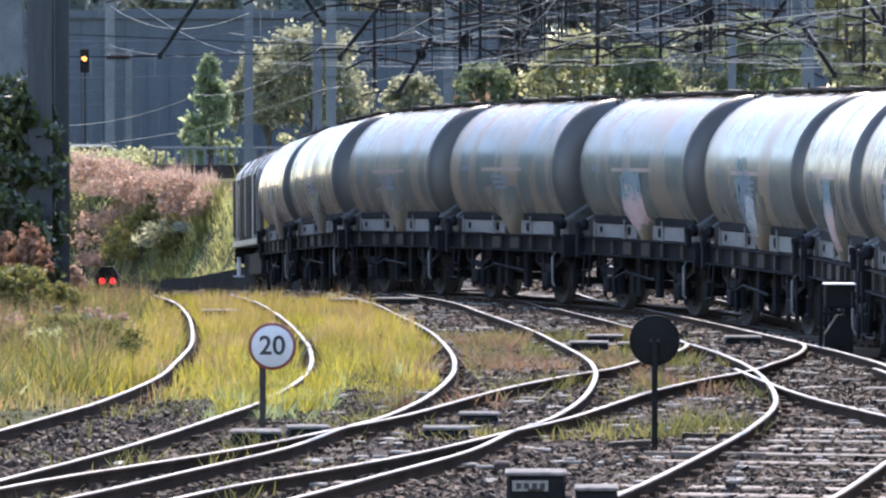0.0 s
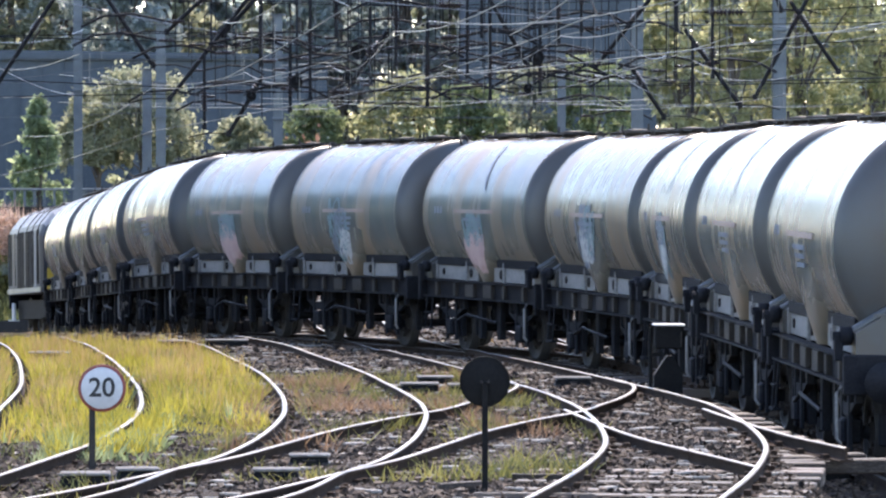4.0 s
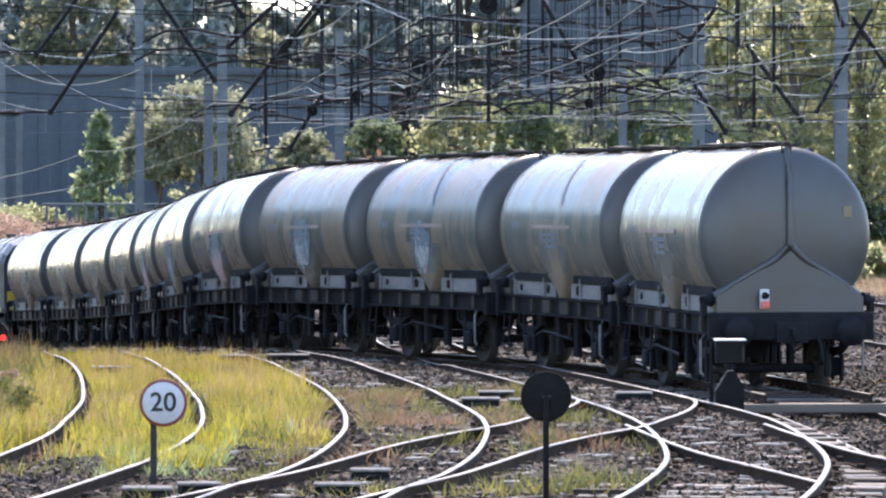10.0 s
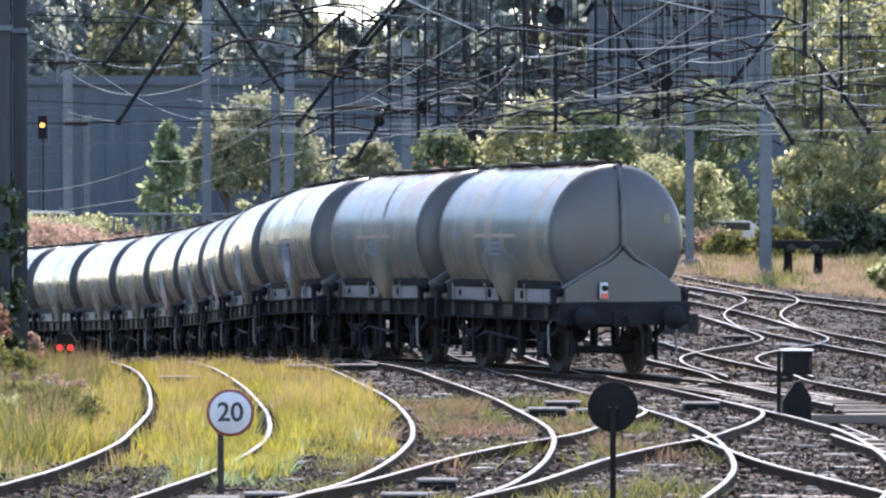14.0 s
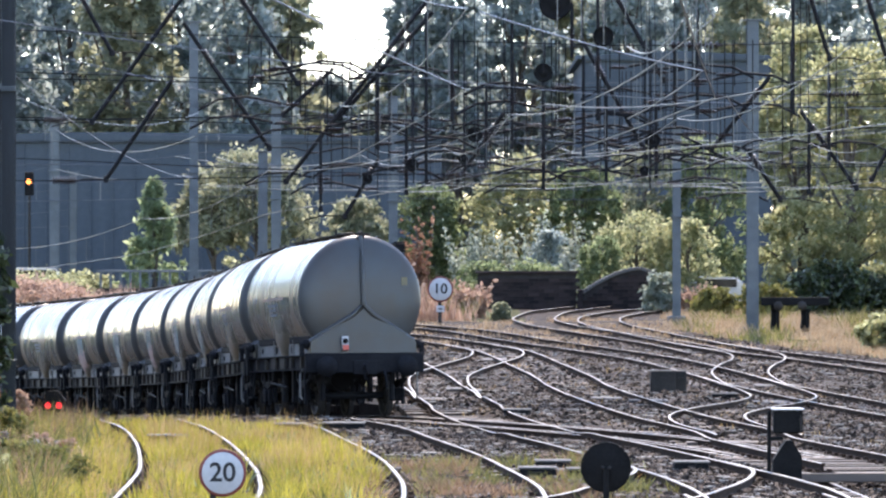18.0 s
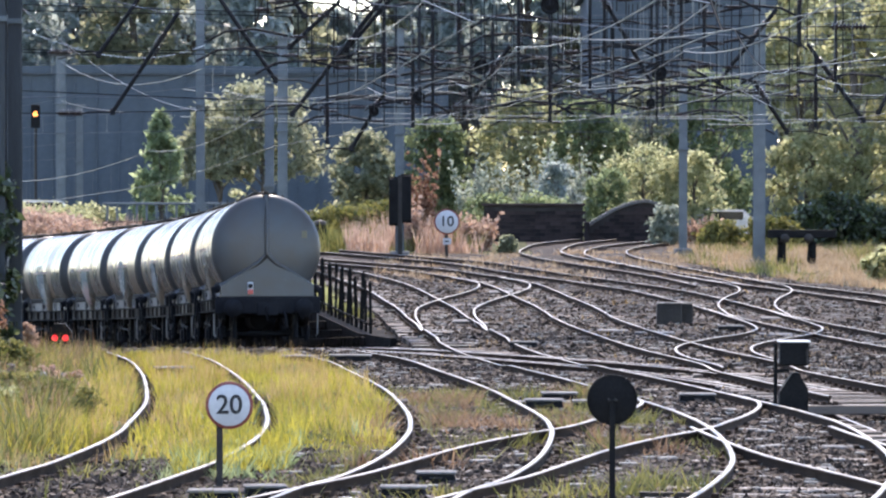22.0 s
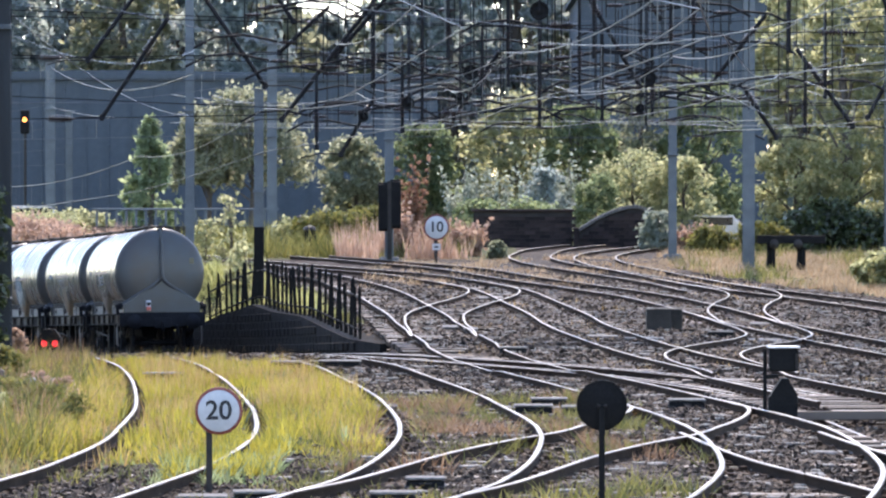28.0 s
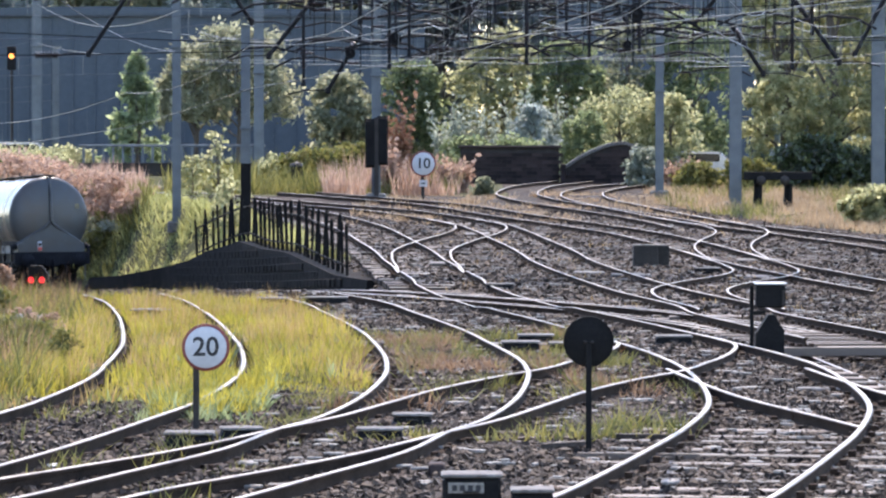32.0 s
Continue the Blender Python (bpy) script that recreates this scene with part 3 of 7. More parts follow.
def tracks():
    mesh = sleeper_mesh()
    shown = 0
    for key_name, curve in ZIGZAG.items():
        t = thing("railway_track", Matrix(), "worn steel rails on dark timber sleepers in ballast", "railway track", "tracks of the yard", "structure")
        for side in (-1, 1):
            part("rail", rail(curve, side), [RAIL_SIDE, RAIL_TOP], t, "steel rail with a polished head")
        if key_name == "train":
            mid = [p for p in curve if 66 < p.y < 94]
            for side in (-0.72, 0.72):
                part("check_rail", rail(mid, side), [RAIL_SIDE, RAIL_TOP], t, "check rail inside the running rail")
        if key_name == "right_spur":
            part("rail", rail([Vector((3.63, 36.3, 0)), Vector((3.42, 37.4, 0)), Vector((3.21, 38.45, 0))], 0), [RAIL_SIDE, RAIL_TOP], t, "closure rail that meets the next track")
        if key_name in ("left_fork", "crossover", "right_spur", "far_crossover"):
            step, first = 0.8, 0.4
        else:
            step, first = 0.75, 0.0
        Q = even(curve, 0.05)
        stride = int(step / 0.05)
        for i in range(int(first / 0.05), len(Q) - 2, stride):
            a, b = Vector(Q[i]), Vector(Q[min(i + 4, len(Q) - 1)])
            if a.y > 135:
                break
            d = (b - a).normalized()
            turn = math.atan2(-d.x, d.y)
            w = 0.014 + 0.035 * noise.noise(Vector((a.x * 3, a.y * 3, 1))) + (0.03 if key_name == "main" and a.y < 38 else -0.035 if key_name == "train" and a.y < 66 else 0)
            part("sleeper", mesh, None, t, at=Matrix.Translation(a + Vector((0, 0, w))) @ Matrix.Rotation(turn, 4, "Z") @ Matrix.Rotation(math.asin(max(-1, min(1, d.z))), 4, "X"))
            shown += 1
    return shown


def ballast_stones():
    """Loose stones, thickest near the viewer's end of the yard."""
    rnd = np.random.RandomState(3)
    unit = np.array([(1, 0, 0), (-1, 0, 0), (0, 1, 0), (0, -1, 0), (0, 0, 1), (0, 0, -1)], float)
    tri = np.array([(0, 2, 4), (2, 1, 4), (1, 3, 4), (3, 0, 4), (2, 0, 5), (1, 2, 5), (3, 1, 5), (0, 3, 5)])
    V, F, n = [], [], 0
    def put(count, y0, y1, size0, size1):
        nonlocal n
        for _ in range(count):
            y = y0 + (y1 - y0) * rnd.rand()
            half = y * 0.108 + 0.9
            x = (rnd.rand() * 2 - 1) * half
            if grassy(x, y) and rnd.rand() < 0.85:
                continue
            size = size0 + (size1 - size0) * rnd.rand() ** 2
            p = unit * (size * (0.6 + 0.8 * rnd.rand(6, 1))) * (1, 1, 0.75)
            ax = rnd.rand(3) - 0.5
            q = Euler((ax[0] * 2, ax[1] * 2, rnd.rand() * 6.28)).to_matrix()
            p = p @ np.array(q)
            z = level(x, y) - 0.145 + rnd.rand() * 0.03
            V.append(p + (x, y, z))
            F.append(tri + n)
            n += 6
    put(42000, 26.5, 46, 0.020, 0.058)
    put(24000, 46, 75, 0.03, 0.075)
    put(22000, 75, 140, 0.04, 0.10)
    s = Soup()
    s.v = [tuple(p) for p in np.concatenate(V)]
    s.f = [tuple(int(i) for i in t) for t in np.concatenate(F)]
    s.k, s.smooth = [0] * len(s.f), [False] * len(s.f)
    return tagged(part("ballast_stones", s, STONE), "loose grey-brown ballast stones between the rails", "ballast", kind="stuff")


def glint_flecks():
    """Added pale chips whose colour stands in for the glints between the rails."""
    rnd = random.Random(77)
    s = Soup()
    for _ in range(1700):
        y = rnd.uniform(31, 130)
        x = rnd.uniform(-0.05, 0.105) * y
        if grassy(x, y):
            continue
        l = rnd.uniform(0.04, 0.34) * min(1, y / 60)
        s.box((x, y, level(x, y) - 0.118 + rnd.uniform(0, 0.02)), (l, rnd.uniform(0.03, 0.12), 0.026), 0, 0.006, rnd.uniform(-0.9, 0.9))
    return tagged(part("pale_chips", s, CONCRETE), "pale chips standing in for glints between the rails", "stone chips", kind="stuff")


# ---- the train ----
PITCH, TANK_R, AXIS, HALF, RIM = 6.69, 1.33, 2.49, 2.70, 0.30
AXLE = 1.85


def dished(sign, slot):
    """Profile of a dished tank end, from the rim to the middle."""
    return [(TANK_R * math.cos(a), sign * (HALF + RIM * math.sin(a))) for a in (i * math.pi / 2 / 8 for i in range(9))]


def wheelset_parts(parent, y, radius, pose_at):
    ws = Soup().tube([(-0.98, 0, 0), (0.98, 0, 0)], 0.075, 10)
    ob = part("wheelset", ws, WAGON_UNDER, parent, at=pose_at)
    for sx in (-1, 1):
        w = Soup()
        w.lathe([(0.10, -0.07), (0.17, -0.09), (0.18, -0.03), (radius * 0.84, -0.02), (radius * 0.86, -0.065), (radius + 0.03, -0.065), (radius + 0.03, -0.035),
                 (radius, -0.03), (radius, 0.065), (radius * 0.86, 0.065), (radius * 0.84, 0.02), (0.18, 0.03), (0.10, 0.07)] if sx > 0 else
                [(0.10, -0.07), (0.18, -0.03), (radius * 0.84, -0.02), (radius * 0.86, -0.065), (radius, -0.065), (radius, 0.03), (radius + 0.03, 0.035),
                 (radius + 0.03, 0.065), (radius * 0.86, 0.065), (radius * 0.84, 0.02), (0.18, 0.09), (0.10, 0.07)], (sx * 0.75, 0, 0), "x", 24, 0)
        for k in range(5):
            a = k * 2 * math.pi / 5
            w.box((sx * 0.80, math.cos(a) * radius * 0.5, math.sin(a) * radius * 0.5), (0.05, 0.05, 0.05))
        part("wheel", w, [DARK_STEEL], ob)
    return ob


def tank_patch(y0, y1, a0, a1, lift=0.005, side=-1):
    """A thin patch that follows the tank's side; angles in degrees above the middle of the side."""
    s = Soup()
    vs, fs, n = [], [], 6
    for i in range(n + 1):
        a = radians(a0 + (a1 - a0) * i / n)
        for y in (y0, y1):
            vs.append((side * (TANK_R + lift) * math.cos(a), y, AXIS + (TANK_R + lift) * math.sin(a)))
    for i in range(n):
        fs.append((2 * i, 2 * i + 1, 2 * i + 3, 2 * i + 2))
    return s.add(vs, fs, 0, True)


def flank_x(y, z):
    """How far out the flank lies: the hopper where it stands proud, else the barrel."""
    shell = math.sqrt(max(0.0, TANK_R ** 2 - (z - AXIS) ** 2))
    t = (AXIS + 0.02 - z) / (AXIS + 0.02 - 1.30)
    if not 0 <= t <= 1:
        return shell
    v = y / (1.3 * (1 - t) ** 0.85 + 0.12)
    if abs(v) >= 1:
        return shell
    return max(shell, shell - 0.03 + (TANK_R + 0.015 - 0.20 * t * t - shell) * math.sqrt(1 - v * v) ** 0.5)


def ribbon(pts, wide, side=-1):
    """A thin painted line on the flank through the places (y, z)."""
    n, vs = len(pts), []
    for i, (y, z) in enumerate(pts):
        dy, dz = pts[min(i + 1, n - 1)][0] - pts[max(i - 1, 0)][0], pts[min(i + 1, n - 1)][1] - pts[max(i - 1, 0)][1]
        q = wide / max(1e-4, math.hypot(dy, dz))
        for sg in (-1, 1):
            yy, zz = y - dz * q * sg, z + dy * q * sg
            vs.append((side * (flank_x(yy, zz) + 0.012), yy, zz))
    return Soup().add(vs, [(2 * i, 2 * i + 1, 2 * i + 3, 2 * i + 2) for i in range(n - 1)], 0, True)


def hopper_scrawl(rnd, y0, dz, size, wide):
    """A sprayed line that loops over the hopper."""
    w1, w2, ph = rnd.uniform(1.0, 2.0), rnd.uniform(1.6, 3.0), rnd.uniform(0, 6)
    return ribbon([(y0 + size * 0.6 * math.sin(w1 * t + ph), AXIS + dz + size * 0.75 * math.sin(w2 * t)) for t in (i / 35 * 6.28 for i in range(36))], wide)


def curved_mark(pts, wide):
    """A mark on the upper flank through the places (y, degrees above the middle)."""
    return ribbon([(y, AXIS + TANK_R * math.sin(radians(a))) for y, a in pts], wide)


def tank_wagon():
    """Two-axle cement tank wagon, running along +y, with its origin on the rails."""
    w = thing("tank_wagon", Matrix(), "dusty silver-grey two-axle cement tank wagon on rails", "tank wagon", "wagons of the train")
    s = Soup()
    s.lathe([(TANK_R, -HALF), (TANK_R, HALF)], (0, 0, AXIS), "y", 64)
    barrel = part("tank_barrel", s, TANK, w)
    for y in (-HALF + 0.05, HALF - 0.05):
        part("weld_band", Soup().lathe([(TANK_R - 0.01, -0.03), (TANK_R + 0.007, -0.025), (TANK_R + 0.007, 0.025), (TANK_R - 0.01, 0.03)], (0, y, AXIS), "y", 64, 0, False), TANK, barrel)
    for sign in (-1, 1):
        e = Soup()
        prof = dished(sign, 0)
        e.lathe(prof if sign > 0 else prof[::-1], (0, 0, AXIS), "y", 48)
        end = part("tank_end", e, TANK_END, w, "dusty dished end of the tank with reflections in its colour")
        # inverted Y of conduit and its stiffening apron
        y_at = lambda r: sign * (HALF + 0.035 + RIM * math.sqrt(max(0.0, 1 - (r / TANK_R) ** 2)))
        fork = [(0, AXIS + TANK_R - 0.02), (0, AXIS + 0.8), (0, AXIS + 0.3), (0, AXIS - 0.02)]
        p = Soup().tube([(x, y_at(abs(z - AXIS)), z) for x, z in fork] + [(0, y_at(0.2), AXIS - 0.16)], 0.055, 8)
        for q in (-1, 1):
            leg = [(0, AXIS - 0.02), (q * 0.05, AXIS - 0.2), (q * 0.22, AXIS - 0.36), (q * 0.66, AXIS - 0.62), (q * 1.13, AXIS - 0.92)]
            p.tube([(x, y_at(min(TANK_R, math.hypot(x, z - AXIS))) + sign * (0.0 if abs(x) < 0.7 else 0.12), z) for x, z in leg], 0.055, 8)
        part("end_conduit", p, TANK_END, end, "inverted Y of grey pipe on the tank end")
        ap = Soup()
        outline = [(-1.14, 1.31), (1.14, 1.31), (1.14, 1.56), (0.66, 1.85), (0.22, 2.10), (0, 2.26), (-0.22, 2.10), (-0.66, 1.85), (-1.14, 1.56)]
        ap.prism(outline, sign * (HALF + 0.02), sign * (HALF + 0.33)) if sign > 0 else ap.prism(outline, sign * (HALF + 0.33), sign * (HALF + 0.02))
        ap.box((0, sign * (HALF + 0.335), 1.74), (1.9, 0.02, 0.03))
        part("end_apron", ap, TANK_END, w, "grey triangular apron under the tank end")
        ring = Soup().tube([(0.07 * math.cos(a), sign * (HALF + 0.1), AXIS + TANK_R - 0.02 + 0.09 * math.sin(a)) for a in (i * math.pi / 6 for i in range(13))], 0.022, 6)
        part("lifting_eye", ring, DARK_STEEL, w)
        h = Soup().box((0, sign * 3.07, 1.12), (2.56, 0.12, 0.42), 0, 0.015)
        h.box((0, sign * 3.14, 1.02), (0.5, 0.05, 0.30), 0, 0.01)
        part("headstock", h, WAGON_UNDER, w)
        for q in (-1, 1):
            b = Soup().lathe([(0.0, 0.0), (0.13, 0.0), (0.13, 0.10), (0.10, 0.12), (0.10, 0.19), (0.20, 0.21), (0.225, 0.225), (0.225, 0.24), (0.0, 0.25)], (0, 0, 0), "y", 18)
            part("buffer", b, WAGON_UNDER, w, at=Matrix.Translation((q * 0.87, sign * 3.13, 1.05)) @ Matrix.Rotation(0 if sign > 0 else math.pi, 4, "Z"))
            v = Soup().lathe([(0.0, -0.06), (0.10, -0.06), (0.10, 0.06), (0.0, 0.06)], (q * 1.22, sign * 2.86, 1.52), "x", 12)
            v.tube([(q * 1.1, sign * 2.86, 1.52), (q * 1.36, sign * 2.86, 1.52)], 0.05, 8).box((q * 1.30, sign * 2.86, 1.40), (0.09, 0.14, 0.28), 0, 0.01)
            part("discharge_valve", v, WAGON_UNDER, w, "black valve at the tank's corner")
        c = Soup().box((0, sign * 3.20, 1.03), (0.07, 0.20, 0.10), 0, 0.01)
        c.tube([(0, sign * 3.26, 1.02), (0.03, sign * 3.29, 0.9), (0, sign * 3.28, 0.72), (-0.03, sign * 3.25, 0.84), (0, sign * 3.24, 0.98)], 0.025, 6)
        part("coupling", c, WAGON_UNDER, w)
        hose = Soup().tube([(0.4, sign * 3.16, 0.95), (0.42, sign * 3.26, 0.85), (0.44, sign * 3.28, 0.6), (0.40, sign * 3.25, 0.48)], 0.028, 6)
        part("brake_hose", hose, WAGON_UNDER, w)
    for sx in (-1, 1):
        # solebar: a channel with light stiffeners between its flanges
        b = Soup().box((sx * 1.12, 0, 1.14), (0.05, 6.02, 0.28), 0).box((sx * 1.16, 0, 1.285), (0.14, 6.02, 0.025), 0).box((sx * 1.16, 0, 0.995), (0.14, 6.02, 0.025), 0)
        bar = part("solebar", b, WAGON_UNDER, w)
        for y in (-2.3, -1.3, -0.48, 0.48, 1.3, 2.3):
            part("stiffener", Soup().box((sx * 1.165, y, 1.14), (0.10, 0.44 if abs(y) < 1 else 0.12, 0.23), 0, 0.01), DARK_STEEL, bar, "dusty plate between the solebar flanges")
        # pale skirt plate under a dark strip for the gap's shade, with posts and small round cut-outs
        for sg in (-1, 1):
            k = Soup().box((sx * 1.04, sg * 1.52, 1.43), (0.03, 2.2, 0.25), 0, 0.006)
            plate = part("skirt_plate", k, WAGON_SKIRT, w, "dusty grey plate under the tank")
            # added dark bar paints the shadow in the gap above the skirt
            part("gap_shade", Soup().box((sx * 1.05, sg * 1.62, 1.63), (0.08, 1.95, 0.14), 0, 0.01), WAGON_UNDER, w, "dark strip standing in for the shade between tank and skirt")
            part("skirt_post", Soup().box((sx * 1.07, sg * 0.98, 1.47), (0.05, 0.07, 0.36), 0, 0.008), WAGON_SKIRT, plate)
            part("skirt_post", Soup().box((sx * 1.07, sg * 2.62, 1.45), (0.05, 0.07, 0.30), 0, 0.008), WAGON_SKIRT, plate)
            for y, r in ((0.80, 0.075), (2.3, 0.05)):
                part("access_hole", Soup().lathe([(0.0, -0.01), (r, -0.01), (r + 0.01, 0.0), (r, 0.02), (0.0, 0.02)], (sx * 1.065, sg * y, 1.44), "x", 14), BLACK_PAINT, plate, "dark round opening in the skirt plate")
        # hopper: a broad cone that grows out of the barrel's flank and narrows to the solebar
        hp = Soup()
        nz, ny = 9, 12
        vs = []
        for r in range(nz + 1):
            t = r / nz
            z = AXIS + 0.02 - t * (AXIS + 0.02 - 1.30)
            half = 1.3 * (1 - t) ** 0.85 + 0.12
            shell = math.sqrt(max(0.0, TANK_R ** 2 - (z - AXIS) ** 2))
            face = TANK_R - 0.02 - 0.20 * t * t
            for c in range(ny + 1):
                v = 2 * c / ny - 1
                swell = math.sqrt(max(0.0, 1 - v * v)) ** 0.5
                vs.append((sx * (shell - 0.03 + (face + 0.035 - shell) * swell), half * v, z))
        faces = [(r * (ny + 1) + c, r * (ny + 1) + c + 1, (r + 1) * (ny + 1) + c + 1, (r + 1) * (ny + 1) + c) for r in range(nz) for c in range(ny)]
        hp.add(vs, faces if sx < 0 else [f[::-1] for f in faces], 0, True)
        part("hopper_cone", hp, TANK, w, "silver hopper cone on the tank's flank")
        for y in (-AXLE, AXLE):
            box = part("axlebox", Soup().box((sx * 1.02, y, 0.46), (0.24, 0.30, 0.28), 0, 0.03), WAGON_UNDER, w)
            lf = Soup()
            n = 12
            arc = [(y - 0.62 + 1.24 * i / n, 0.78 - 0.16 * math.sin(math.pi * i / n)) for i in range(n + 1)]
            lo = [(yy, zz + 0.02 + 0.12 * math.sin(math.pi * i / n)) for i, (yy, zz) in enumerate(arc)]
            ring = arc + lo[::-1]
            m2 = len(ring)
            lf.add([(sx * 0.97, yy, zz) for yy, zz in ring] + [(sx * 1.07, yy, zz) for yy, zz in ring],
                   [tuple(range(m2)), tuple(reversed(range(m2, 2 * m2)))] + [(i, m2 + i, m2 + (i + 1) % m2, (i + 1) % m2) for i in range(m2)])
            part("leaf_spring", lf, WAGON_UNDER, box)
            for q in (-0.62, 0.62):
                part("spring_hanger", Soup().box((sx * 1.02, y + q, 0.90), (0.09, 0.09, 0.24), 0, 0.01), WAGON_UNDER, box)
            for q in (-0.25, 0.25):
                part("hornguide", Soup().box((sx * 1.06, y + q, 0.62), (0.05, 0.10, 0.76), 0, 0.01), WAGON_UNDER, box)
            for q in (-0.56, 0.56):
                part("brake_block", Soup().box((sx * 0.75, y + q, 0.50), (0.10, 0.10, 0.36), 0, 0.02).box((sx * 0.75, y + q, 0.80), (0.05, 0.05, 0.4)), WAGON_UNDER, w)
        lv = Soup().tube([(sx * 1.22, -1.0, 0.62), (sx * 1.24, 0.5, 0.72), (sx * 1.22, 1.1, 0.60)], 0.025, 6)
        part("brake_lever", lv, WAGON_UNDER, w)
        st = Soup()
        for q in (-0.16, 0.16):
            st.tube([(sx * 1.22, 2.6 + q, 1.0), (sx * 1.26, 2.6 + q, 0.42)], 0.018, 6)
        st.box((sx * 1.25, 2.6, 0.42), (0.10, 0.36, 0.03)).box((sx * 1.24, 2.6, 0.70), (0.08, 0.34, 0.03))
        part("step", st, WAGON_UNDER, w)
        for y in (-2.55,):
            part("handrail", Soup().tube([(sx * 1.22, y, 0.98), (sx * 1.27, y, 0.90), (sx * 1.27, y, 0.42), (sx * 1.22, y, 0.36)], 0.02, 6), WAGON_SKIRT, w, "pale upright handrail")
    part("air_reservoir", Soup().tube([(0, -0.9, 0.78), (0, 0.7, 0.78)], 0.24, 14), WAGON_UNDER, w)
    part("brake_cylinder", Soup().tube([(-0.5, 0.9, 0.72), (0.5, 0.9, 0.72)], 0.17, 12), WAGON_UNDER, w)
    part("centre_sill", Soup().box((0, 0, 1.12), (0.3, 5.8, 0.24)), WAGON_UNDER, w)
    for y in (-1.4, 1.4):
        part("cross_bearer", Soup().box((0, y, 0.9), (2.1, 0.10, 0.14)), WAGON_UNDER, w)
    for y in (-1.6, -0.5, 0.5, 1.6):
        for sx in (-1, 1):
            part("v_hanger", Soup().box((sx * 0.95, y, 0.66), (0.10, 0.18, 0.72), 0, 0.01), WAGON_UNDER, w)
    out = Soup().lathe([(0.34, 1.30), (0.16, 0.72), (0.16, 0.44), (0.20, 0.44), (0.20, 0.38), (0.0, 0.38)], (0, 0, 0), "z", 14)
    part("discharge_chute", out, WAGON_UNDER, w)
    rf = Soup()
    for q in (-0.22, 0.0, 0.22):
        rf.box((q, 0, AXIS + TANK_R + 0.045), (0.13, 5.2, 0.02))
    for y in np.arange(-2.45, 2.5, 0.7):
        rf.box((0, y, AXIS + TANK_R + 0.03), (0.56, 0.05, 0.05))
    part("roof_walkway", rf, DARK_STEEL, w, "dark grating walkway along the tank top")
    pipe = Soup().tube([(0.42, -2.65, AXIS + TANK_R - 0.05), (0.42, 2.65, AXIS + TANK_R - 0.05)], 0.035, 6)
    part("roof_pipe", pipe, DARK_STEEL, w)
    for y in (-1.65, 0.0, 1.65):
        m = Soup().lathe([(0.24, -0.06), (0.24, 0.03), (0.26, 0.03), (0.26, 0.05), (0.08, 0.07), (0.0, 0.07)], (0, y, AXIS + TANK_R + 0.03), "z", 16)
        m.tube([(-0.2, y + 0.3, AXIS + TANK_R + 0.05), (-0.2, y + 0.3, AXIS + TANK_R + 0.17)], 0.02, 6)
        part("manhole", m, DARK_STEEL, w, "dark filling hatch on the tank top")
    return w


